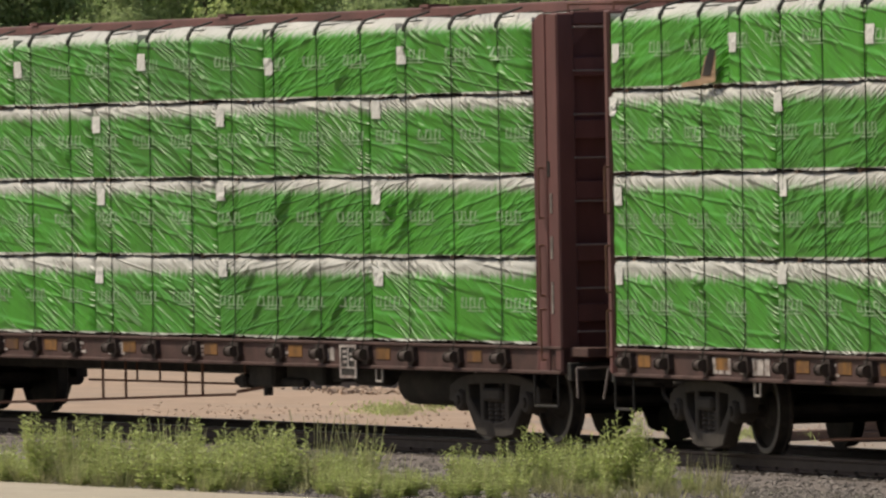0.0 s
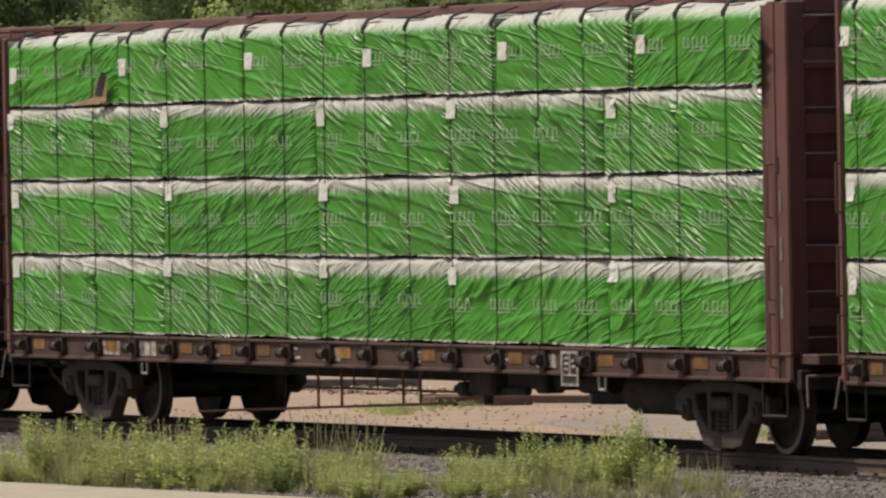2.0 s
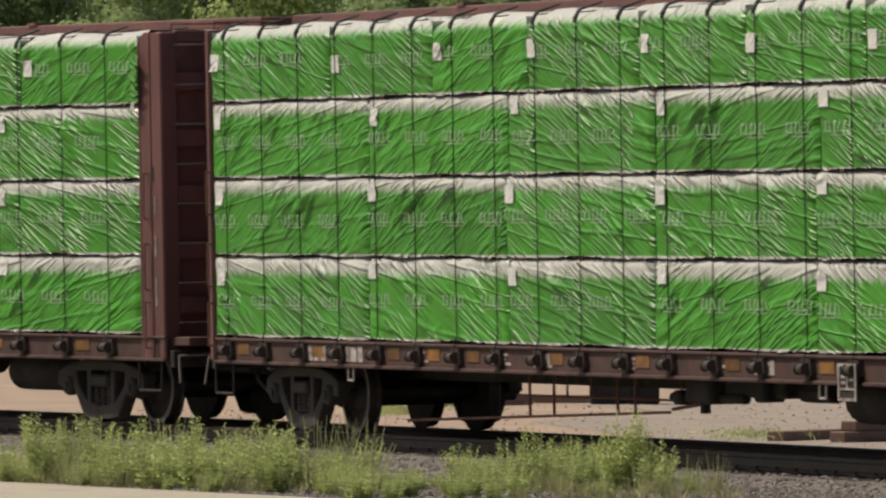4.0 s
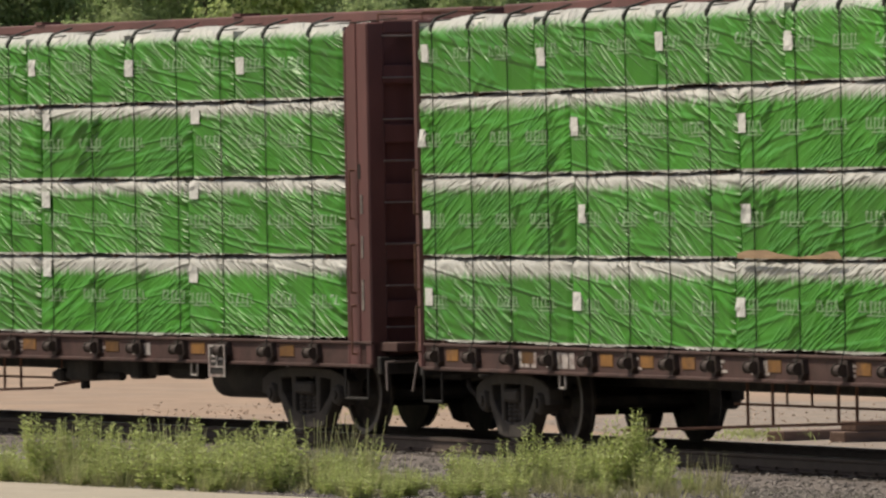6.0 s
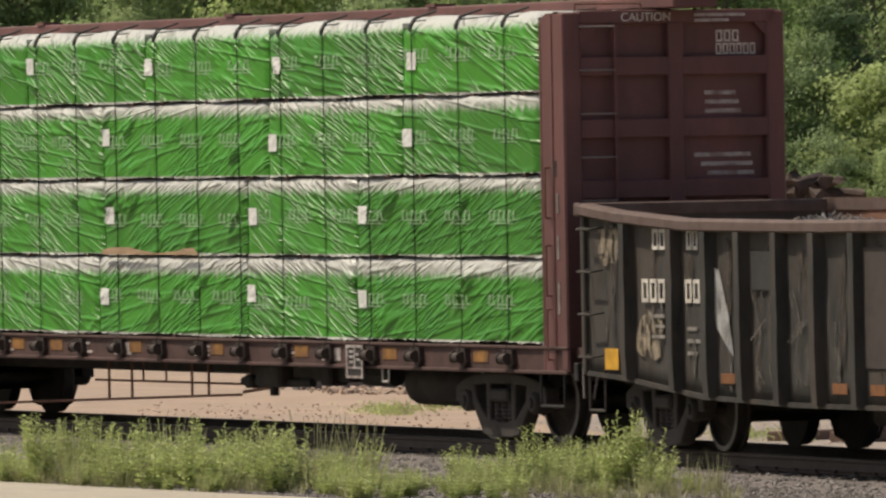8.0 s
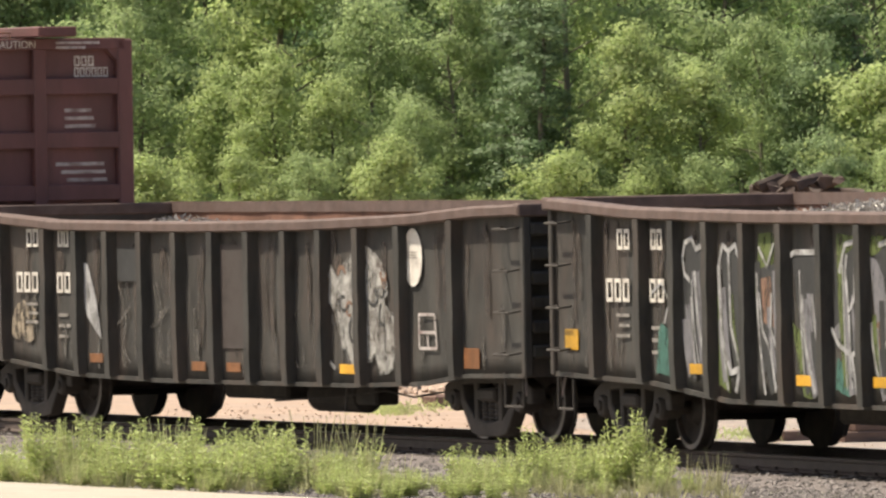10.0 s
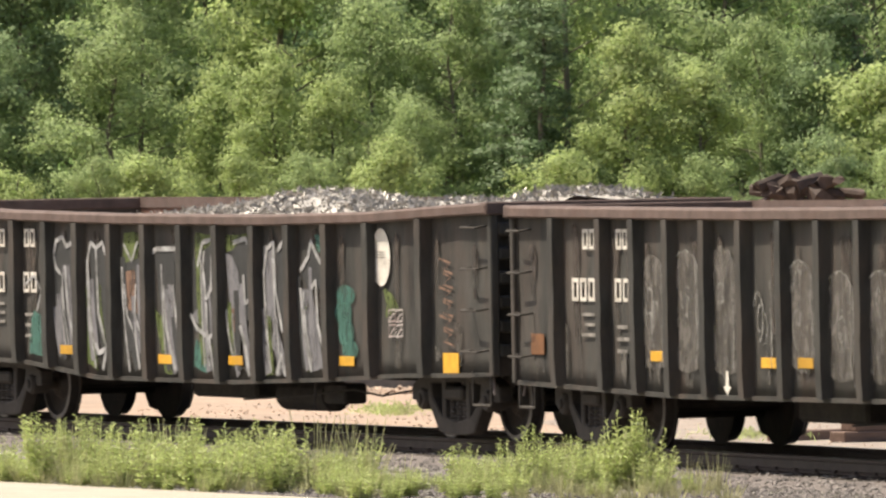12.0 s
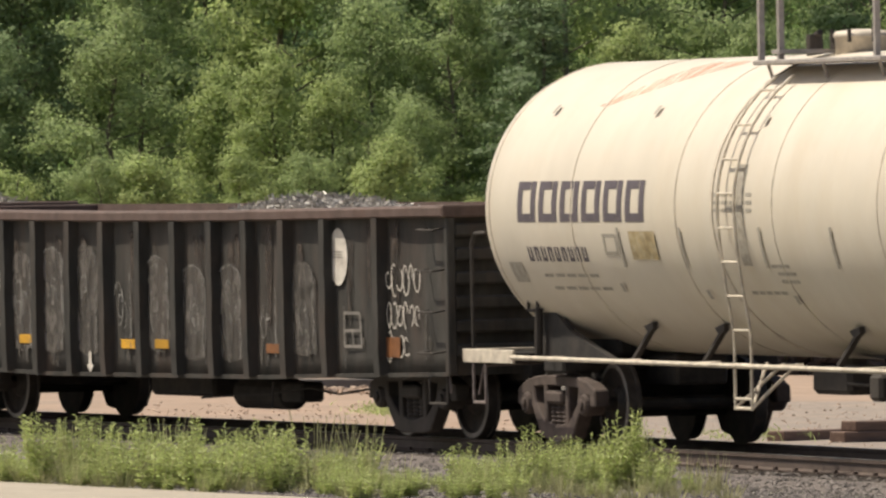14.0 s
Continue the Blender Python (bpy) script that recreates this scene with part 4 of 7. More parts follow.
    # white label pinned by the leading upper corner
    bm = B()
    lz = (h * 0.40 if tier == 0 or car == 3 else h - 0.27) + rng.uniform(-0.06, 0.06)
    lx = 0.04 + rng.uniform(0, 0.12)
    k = 4
    cols = []
    for i in range(k + 1):
        for j in range(k + 1):
            px, pz = lx + 0.24 * i / k, lz + 0.20 * j / k
            cols.append(bm.verts.new((px, -1.397 - float(np.clip(field(np.array(px), np.array(pz)), -0.06, 0.075)) - 0.012 - 0.008 * rng.rand(), pz)))
    for i in range(k):
        for j in range(k):
            a = i * (k + 1) + j
            bm.faces.new((cols[a], cols[a + 1], cols[a + k + 2], cols[a + k + 1]))
    part("paper_label", bm, M_LABEL, thing, "crumpled white paper label")
    if (car, tier) == (1, 0) and x0 < -11:
        # a tear that bares the boards, with a dark folded flap above it
        bm = B()
        vs = [bm.verts.new(p) for p in ((3.28, -1.475, 0.30), (3.62, -1.475, 0.36), (3.58, -1.475, 0.03), (3.08, -1.475, 0.0), (2.55, -1.475, -0.01), (2.5, -1.475, 0.03), (3.12, -1.475, 0.07))]
        bm.faces.new(vs)
        part("bared_board", bm, M_WOOD, thing, "bare boards in a tear")
        bm = B()
        vs = [bm.verts.new(p) for p in ((3.30, -1.482, 0.26), (3.50, -1.50, 0.40), (3.62, -1.482, 0.36), (3.45, -1.482, 0.10), (3.2, -1.482, 0.10))]
        bm.faces.new(vs)
        part("torn_flap", bm, M_UNDER, thing, "dark torn flap")
    if (car, tier) == (3, 2) and -2 < x0 < -1:
        bm = B()
        pts = [(0.1, 0.0)] + [(0.1 + 0.28 * k, 0.05 + 0.035 * math.sin(k * 0.75) + 0.01 * (k % 2)) for k in range(11)] + [(3.0, 0.0)]
        vs = [bm.verts.new((px, -1.47, pz)) for px, pz in pts]
        bm.faces.new(vs)
        part("bared_board", bm, M_WOOD, thing, "bare boards under lifted film")
    if (car, tier) == (1, 0) and x1 > 10:
        bm = B()
        for k in range(4):
            zt = 0.62 - 0.17 * k
            vs = [bm.verts.new(p) for p in ((length - 0.02, -1.45, zt), (length + 0.30 - 0.05 * k, -1.50, zt - 0.05), (length + 0.12, -1.47, zt - 0.2), (length - 0.05, -1.45, zt - 0.2))]
            bm.faces.new(vs)
        part("torn_flap", bm, M_WRAP, thing, "torn strips of green film")
    LOADS.append((thing, pose(x0 + gap, 0, z0), car))
    return thing


def build_lumber_loads():
    for c, tiers in enumerate(SEAMS):
        for tier, seams in enumerate(tiers):
            ends = [-11.38] + seams + [10.78]
            for i, (a, b) in enumerate(zip(ends, ends[1:])):
                build_bundle(c, tier, a, b, 1000 * c + 100 * tier + i)
# ---- gondolas ----
def lerp(pts, x):
    for (a, u), (b, v) in zip(pts, pts[1:]):
        if x <= b:
            return u + (v - u) * (x - a) / (b - a)
    return pts[-1][1]


GOND_TOP = [
    [(-8.5, 2.67), (-7.2, 2.58), (-5.0, 2.49), (-1.0, 2.47), (2.5, 2.49), (5.4, 2.55), (7.3, 2.64), (8.5, 2.66)],
    [(-8.5, 2.73), (-5.8, 2.62), (-2.2, 2.57), (2.1, 2.55), (5.3, 2.58), (7.3, 2.65), (8.5, 2.68)],
    [(-8.5, 2.64), (-5.0, 2.62), (-1.5, 2.60), (1.8, 2.60), (4.8, 2.62), (8.5, 2.65)],
]
GOND_LOW = [
    [(-8.5, 0.81), (-7.3, 0.77), (-4.7, 0.60), (-2.0, 0.56), (3.7, 0.58), (5.7, 0.63), (6.8, 0.73), (8.5, 0.75)],
    [(-8.5, 0.79), (-5.3, 0.73), (-3.0, 0.57), (1.2, 0.57), (4.1, 0.64), (6.0, 0.71), (8.5, 0.75)],
    [(-8.5, 0.68), (-5.4, 0.63), (-3.3, 0.60), (3.2, 0.64), (6.2, 0.70), (8.5, 0.74)],
]
RIBS = [-6.96, -5.48, -4.44, -3.43, -2.35, -1.28, -0.17, 0.90, 1.98, 2.99, 4.05, 5.19, 6.62]


def build_gondola(kind):
    labels = ("dark grey weathered gondola wagon with bowed sides and faded spray paint",
              "dark grey gondola wagon with large pale painted lettering shapes",
              "dark grey gondola wagon with worn ghostly paint arches")
    car = empty("gondola_wagon", labels[kind], "railway wagon", "scrap gondolas")
    top, low = GOND_TOP[kind], GOND_LOW[kind]
    rng = random.Random(20 + kind)
    L = 8.42
    n = 68
    bent = top
    for sy in (-1, 1):
        # the near side's top has sagged, the far side is still straight
        top = bent if sy < 0 else [bent[0], bent[-1]]
        # side sheet, slightly bowed and dented, with thickness
        verts, faces = [], []
        m = 8
        for t in (0, 1):
            for i in range(n + 1):
                x = -L + 2 * L * i / n
                bow = 0.05 * math.cos(math.pi * x / (2 * L))
                for j in range(m + 1):
                    z = lerp(low, x) + (lerp(top, x) - 0.10 - lerp(low, x)) * j / m
                    dent = 0.018 * noise.noise((x * 1.1 + 9 * kind, z * 1.6, sy * 3.0))
                    verts.append((x, sy * (1.40 + bow + dent - 0.02 * t), z))
        w = m + 1
        half = (n + 1) * w
        for i in range(n):
            for j in range(m):
                a = i * w + j
                faces.append((a, a + 1, a + w + 1, a + w))
                faces.append((half + a, half + a + w, half + a + w + 1, half + a + 1))
            a = i * w
            faces.append((a, a + w, half + a + w, half + a))
        side = mesh_part("side_wall", verts, faces, [M_GOND, M_RUST], car, "weathered dark grey side wall with stiffening ribs", True)
        for p in side.data.polygons:
            if p.index % 1 == 0 and all(v >= half for v in p.vertices):
                p.material_index = 1
        # top chord
        verts, faces = [], []
        for i in range(n + 1):
            x = -L + 2 * L * i / n
            bow = 0.05 * math.cos(math.pi * x / (2 * L))
            z = lerp(top, x) + 0.006 * noise.noise((x * 2, kind, sy))
            y = sy * (1.40 + bow)
            for dy, dz in ((-0.04, 0.0), (0.10, -0.004), (0.125, -0.03), (0.125, -0.115), (0.09, -0.135), (-0.04, -0.135)):
                verts.append((x, y + sy * dy, z + dz))
        for i in range(n):
            for j in range(6):
                a, b = i * 6 + j, i * 6 + (j + 1) % 6
                faces.append((a, b, b + 6, a + 6))
        faces.append(tuple(range(6))), faces.append(tuple(range(n * 6, n * 6 + 6)))
        mesh_part("top_chord", verts, faces, M_CHORD, car, "worn brown top chord")
        # bottom flange
        verts, faces = [], []
        for i in range(n + 1):
            x = -L + 2 * L * i / n
            bow = 0.05 * math.cos(math.pi * x / (2 * L))
            z = lerp(low, x)
            y = sy * (1.40 + bow)
            for dy, dz in ((-0.03, 0.0), (0.035, 0.0), (0.035, 0.05), (-0.03, 0.05)):
                verts.append((x, y + sy * dy, z + dz - 0.01))
        for i in range(n):
            for j in range(4):
                a, b = i * 4 + j, i * 4 + (j + 1) % 4
                faces.append((a, b, b + 4, a + 4))
        mesh_part("bottom_flange", verts, faces, M_GOND, car)
        for x in RIBS:
            bow = 0.05 * math.cos(math.pi * x / (2 * L))
            zt, zb = lerp(top, x) - 0.13, lerp(low, x) + 0.02
            y0, y1 = sy * (1.39 + bow), sy * (1.40 + bow + 0.125)
            bm = B()
            k = 6
            rings = []
            wob = [0.012 * rng.uniform(-1, 1) for _ in range(k + 1)]
            for i in range(k + 1):
                z = zb + (zt - zb) * i / k
                taper = 0.9 if i == 0 else 1.0
                yo = y0 + (y1 - y0) * taper
                rings.append([bm.verts.new((x + wob[i] + dx, yy, z)) for dx, yy in ((-0.12, y0), (-0.075, yo), (0.075, yo), (0.105, y0))])
            for p, q in zip(rings, rings[1:]):
                for i in range(3):
                    bm.faces.new((p[i], p[i + 1], q[i + 1], q[i]))
            bm.faces.new(rings[0]), bm.faces.new(rings[-1])
            bmesh.ops.recalc_face_normals(bm, faces=list(bm.faces))
            part("side_rib", bm, M_GOND, car)
    # ends with horizontal ribs
    top = bent
    for sgn in (-1, 1):
        x = sgn * (L - 0.08)
        zt, zb = lerp(top, x), lerp(low, x)
        bm = B()
        box(bm, min(x, x - sgn * 0.03), max(x, x - sgn * 0.03), -1.41, 1.41, zb, zt - 0.02)
        end = part("end_wall", bm, M_GOND, car, "ribbed dark grey end wall")
        bm = B()
        for k in range(6):
            z = zb + 0.28 + k * 0.27
            prism(bm, [(-1.36, z - 0.075), (1.36, z - 0.075), (1.36, z + 0.075), (-1.36, z + 0.075)], "x", x, x + sgn * 0.10)
        bmesh.ops.bevel(bm, geom=list(bm.edges), offset=0.025, segments=1, affect="EDGES")
        part("end_rib", bm, M_GOND, end)
        bm = B()
        box(bm, min(x - sgn * 0.05, x + sgn * 0.13), max(x - sgn * 0.05, x + sgn * 0.13), -1.52, 1.52, zt - 0.14, zt + 0.004, 0.015)
        part("end_chord", bm, M_CHORD, end)
        for sy in (-1, 1):
            bm = B()
            box(bm, min(x, x + sgn * 0.10), max(x, x + sgn * 0.10), min(sy * 1.36, sy * 1.46), max(sy * 1.36, sy * 1.46), zb, zt - 0.13, 0.015)
            part("end_post", bm, M_GOND, end)
        # ladder rungs and grab irons by the corner
        for k in range(4):
            bm = B()
            z = zt - 0.28 - 0.46 * k
            xa, xb = sgn * (L - 0.16), sgn * (L - 0.58)
            rod(bm, (xa, -1.56, z), (xb, -1.56, z), 0.013, 6)
            rod(bm, (xa, -1.56, z), (xa, -1.42, z + 0.02), 0.013, 6)
            rod(bm, (xb, -1.56, z), (xb, -1.42, z + 0.02), 0.013, 6)
            part("grab_iron", bm, M_FRAME, car)
        bm = B()
        stirrup(bm, sgn * (L - 0.60), sgn * (L - 0.12), -1.42, 0.42, zb + 0.05)
        part("stirrup_step", bm, M_FRAME, car)
        build_coupler(car, sgn * 8.72, sgn)
        bm = B()
        box(bm, min(sgn * 7.6, sgn * 8.5), max(sgn * 7.6, sgn * 8.5), -0.5, 0.5, 0.64, 1.0, 0.03)
        part("draft_sill", bm, M_UNDER, car)
        build_bogie(car, sgn * 6.75)
    bm = B()
    box(bm, -8.4, 8.4, -1.38, 1.38, 0.98, 1.06)
    part("floor_plate", bm, M_RUST, car)
    bm = B()
    box(bm, -8.2, 8.2, -0.2, 0.2, 0.60, 0.98, 0.02)
    part("centre_sill", bm, M_UNDER, car)
    # brake gear under the middle
    bm = B()
    lathe(bm, [(1.2, 0.12), (1.25, 0.19), (2.6, 0.19), (2.65, 0.12)], 14, "x")
    bmesh.ops.transform(bm, matrix=pose(-0.4, -0.6, 0.42), verts=bm.verts)
    box(bm, -1.6, 0.3, -0.8, -0.35, 0.36, 0.62, 0.04)
    box(bm, 2.5, 3.1, -0.9, -0.6, 0.34, 0.58, 0.03)
    part("brake_gear", bm, M_UNDER, car)
    bm = B()
    pts = [(0.4, -1.0, 0.36), (2.4, -1.0, 0.44), (3.6, -1.0, 0.52), (4.4, -1.0, 0.46), (5.8, -1.0, 0.58)]
    for a, b in zip(pts, pts[1:]):
        rod(bm, a, b, 0.012, 6)
    rod(bm, (3.2, -1.3, 0.60), (3.15, -1.3, 0.30), 0.016, 6)
    part("brake_rod", bm, M_UNDER, car)
    decorate_gondola(car, kind)
    return car


def side_y(x, off=0.006):
    return -(1.40 + 0.05 * math.cos(math.pi * x / 16.84)) - 0.018 - off


def sheet(bm, pts, off=0.006):
    """A flat painted patch on the near side wall from an outline of (x, z)."""
    vs = [bm.verts.new((x, side_y(x, off), z)) for x, z in pts]
    bm.faces.new(vs)


def stroke(bm, pts, width, off=0.008):
    """A painted stroke along (x, z) points; the x width counts as seen along the slant."""
    prev = None
    for i, (x, z) in enumerate(pts):
        a = pts[max(0, i - 1)]
        b = pts[min(len(pts) - 1, i + 1)]
        dx, dz = b[0] - a[0], b[1] - a[1]
        ln = math.hypot(dx, dz) or 1
        nx, nz = -dz / ln * width / 2, dx / ln * width / 2
        cur = (bm.verts.new((x + nx, side_y(x, off), z + nz)), bm.verts.new((x - nx, side_y(x, off), z - nz)))
        if prev:
            bm.faces.new((prev[0], prev[1], cur[1], cur[0]))
        prev = cur


def oval(bm, cx, cz, rx, rz, off=0.006, n=20):
    sheet(bm, [(cx + rx * math.cos(2 * math.pi * i / n), cz + rz * math.sin(2 * math.pi * i / n)) for i in range(n)], off)


def decorate_gondola(car, kind):
    rng = random.Random(60 + kind)
    # rust runs and pale grime, panel by panel
    ends = [-8.2] + RIBS + [8.2]
    for xa, xb in zip(ends, ends[1:]):
        za, zb = lerp(GOND_LOW[kind], xa) + 0.07, lerp(GOND_TOP[kind], xa) - 0.16
        for q in range(4):
            wd = rng.uniform(0.06, 0.26)
            x = rng.uniform(xa + 0.15, max(xa + 0.16, xb - 0.15 - wd))
            if q < 2:
                u, v = zb - rng.uniform(0.0, 0.3), zb - rng.uniform(0.7, 1.5)
            else:
                u, v = za + rng.uniform(0.25, 0.8), za + rng.uniform(0.0, 0.1)
            v = max(v, za)
            edge = [(x + rng.uniform(-0.02, 0.02), u), (x + wd * 0.5, u + 0.03), (x + wd, u - rng.uniform(0, 0.1)), (x + wd * 0.9, (u + v) / 2), (x + wd * rng.uniform(0.5, 0.9), v), (x + wd * 0.2, v + rng.uniform(0, 0.15)), (x + 0.1 * wd, (u + v) / 2)]
            bm = B()
            sheet(bm, edge, 0.0015 + 0.0003 * q)
            part("rust_streak" if q < 2 else "grime_patch", bm, M_STREAK if q < 2 else M_CHALK, car)
    # reporting marks as plain bars, split round a rib
    dx = (0.22, 0.12, 0.26)[kind]
    y = side_y(-6.0)
    z0, h = 2.16, 0.22
    for a, b, u, v, n in ((-6.45, -6.03, z0, z0 + h, 2), (-5.42, -5.05, z0, z0 + h, 2), (-6.80, -6.05, 1.60, 1.85, 3), (-5.48, -5.0, 1.60, 1.85, 2)):
        a, b = a + dx, b + dx
        part("reporting_mark", bars(B(), a, u, b, v, n, "y", y, -0.005, 1, True), M_WHITE, car, "worn white painted bars")
    for k in range(3):
        bm = B()
        box(bm, -6.5 + dx + 0.1 * (k % 2), -6.1 + dx, y - 0.004, y, 1.22 + 0.11 * k, 1.255 + 0.11 * k)
        part("small_stencil", bm, M_DIMSTENCIL, car)
        bm = B()
        box(bm, -5.42 + dx, -5.12 + dx + 0.08 * (k % 2), y - 0.004, y, 1.05 + 0.13 * k, 1.09 + 0.13 * k)
        part("small_stencil", bm, M_DIMSTENCIL, car)
    # pale oval and framed box near the rear
    bm = B()
    oval(bm, 5.44, 2.06, 0.25, 0.33)
    ov = part("painted_oval", bm, M_WHITE, car, "pale cream painted oval")
    for k in range(3):
        bm = B()
        sheet(bm, [(5.30, 2.05 + 0.03 * k), (5.58, 2.05 + 0.03 * k), (5.58, 2.065 + 0.03 * k), (5.30, 2.065 + 0.03 * k)], 0.010)
        part("oval_bar", bm, M_SPRAY_DIM, ov)
    bm = B()
    for a, b in (((5.58, 1.42), (5.58, 1.04)), ((5.58, 1.42), (6.0, 1.42)), ((6.0, 1.42), (6.05, 1.04)), ((5.58, 1.04), (6.05, 1.04)), ((5.58, 1.22), (6.02, 1.22)), ((5.8, 1.22), (5.82, 1.04))):
        stroke(bm, [a, b], 0.035)
    if kind == 1:
        bm.free()
    else:
        part("routing_box", bm, M_STENCIL if kind == 0 else M_DIMSTENCIL, car)
    # reflectors
    spots = [[(-7.45, 0.98, "y"), (-3.85, 0.82, "o"), (-0.64, 0.76, "o"), (0.41, 0.76, "o"), (3.7, 0.78, "y"), (7.1, 0.94, "o")],
             [(-7.7, 1.18, "y"), (-3.82, 0.91, "y"), (-0.72, 0.83, "y"), (1.4, 0.84, "y"), (4.58, 0.87, "y"), (7.4, 0.88, "y")],
             [(-7.55, 1.12, "o"), (-3.80, 1.03, "y"), (-0.57, 1.0, "y"), (0.46, 1.01, "y"), (3.72, 0.99, "o"), (7.0, 1.04, "o")]][kind]
    for x, z, c in spots:
        bm = B()
        x -= 0.12
        tall = 0.115 if abs(x) > 6.5 else 0.055
        box(bm, x - 0.21, x + 0.21, side_y(x) - 0.006, side_y(x), z - tall, z + tall, 0.004)
        part("reflector", bm, M_YELLOW if c == "y" else M_ORANGE, car, "yellow reflector plate" if c == "y" else "faded orange reflector plate")
    if kind == 0:
        bm = B()
        sheet(bm, [(-4.35, 1.98), (-4.2, 1.95), (-3.95, 1.5), (-3.8, 1.05), (-4.0, 1.15), (-4.3, 1.35), (-4.42, 1.7)])
        part("pale_spray", bm, M_SPRAY_W, car, "pale spray-painted wedge")
        # a tall blotchy figure that spreads over two panels
        for half, pts in enumerate(([(3.12, 1.98), (3.35, 1.80), (3.6, 2.02), (3.94, 2.16), (3.96, 0.80), (3.75, 0.72), (3.55, 0.98), (3.42, 1.05), (3.30, 1.42), (3.12, 1.52)],
                                    [(4.16, 2.16), (4.5, 2.06), (4.72, 1.75), (4.62, 1.52), (4.95, 1.36), (5.02, 1.05), (4.82, 0.78), (4.5, 0.72), (4.36, 0.95), (4.16, 0.84)])):
            bm = B()
            edge = []
            for (ax, az), (bx, bz) in zip(pts, pts[1:] + pts[:1]):
                for i in range(4):
                    f = i / 4
                    edge.append((ax + (bx - ax) * f + rng.uniform(-0.03, 0.03), az + (bz - az) * f + rng.uniform(-0.025, 0.025)))
            sheet(bm, edge, 0.004)
            part("pale_figure", bm, M_FIGURE, car, "blotchy pale spray-painted figure")
            bm = B()
            stroke(bm, edge + edge[:1], 0.035, 0.008)
            part("figure_outline", bm, M_SPRAY_E, car)
            for _ in range(7):
                bm = B()
                cx, cz = rng.uniform(3.25, 3.9) if half == 0 else rng.uniform(4.22, 4.75), rng.uniform(0.95, 2.0)
                a0, rx, rz = rng.uniform(0, 6), rng.uniform(0.06, 0.16), rng.uniform(0.06, 0.2)
                stroke(bm, [(cx + rx * math.cos(a0 + 0.6 * i), cz + rz * math.sin(a0 + 0.6 * i)) for i in range(rng.randint(5, 9))], rng.uniform(0.02, 0.05), 0.010)
                part("figure_scrawl", bm, rng.choice([M_SPRAY_K, M_SPRAY_K, M_SPRAY_B, M_SPRAY_E]), car)
        bm = B()
        stroke(bm, [(2.72, 1.45), (2.80, 1.15), (3.0, 0.9), (3.25, 0.78)], 0.05)
        part("pale_spray", bm, M_SPRAY_W, car, "patchy pale spray-painted figure")
        tan = mat("peeled_tan_paint", (0.25, 0.205, 0.15), 0.85, vary=0.4, scale=9, stain=(0.07, 0.06, 0.052), stain_amt=1.0, stain_scale=6)
        wear_thin(tan, 0.42, 0.54, 0.0)
        for cx, cz in ((-6.35, 1.22), (-7.6, 2.2)):
            bm = B()
            sheet(bm, [(cx + (0.42 + 0.12 * rng.uniform(-1, 1)) * math.cos(i * 0.4), cz + (0.24 + 0.07 * rng.uniform(-1, 1)) * math.sin(i * 0.4)) for i in range(16)], 0.004)
            part("peeled_paint", bm, tan, car, "peeling tan paint")
        bm = B()
        for x in (-3.1, -2.0, -1.9, 2.0):
            stroke(bm, [(x - 0.15, 1.75), (x + 0.1, 1.3), (x - 0.05, 0.95), (x + 0.2, 0.78)], 0.03)
            stroke(bm, [(x - 0.25, 1.2), (x + 0.25, 1.45)], 0.025)
        part("thin_scrawl", bm, M_SPRAY_DIM, car)
        bm = B()
        box(bm, -3.25, -2.62, side_y(-3) - 0.004, side_y(-3), 1.75, 2.15)
        part("repainted_patch", bm, M_SPRAY_K, car)
        bm = B()
        box(bm, -0.05, 0.76, side_y(0.3) - 0.004, side_y(0.3), 0.98, 2.2)
        part("repainted_patch", bm, M_DRABPAINT, car)
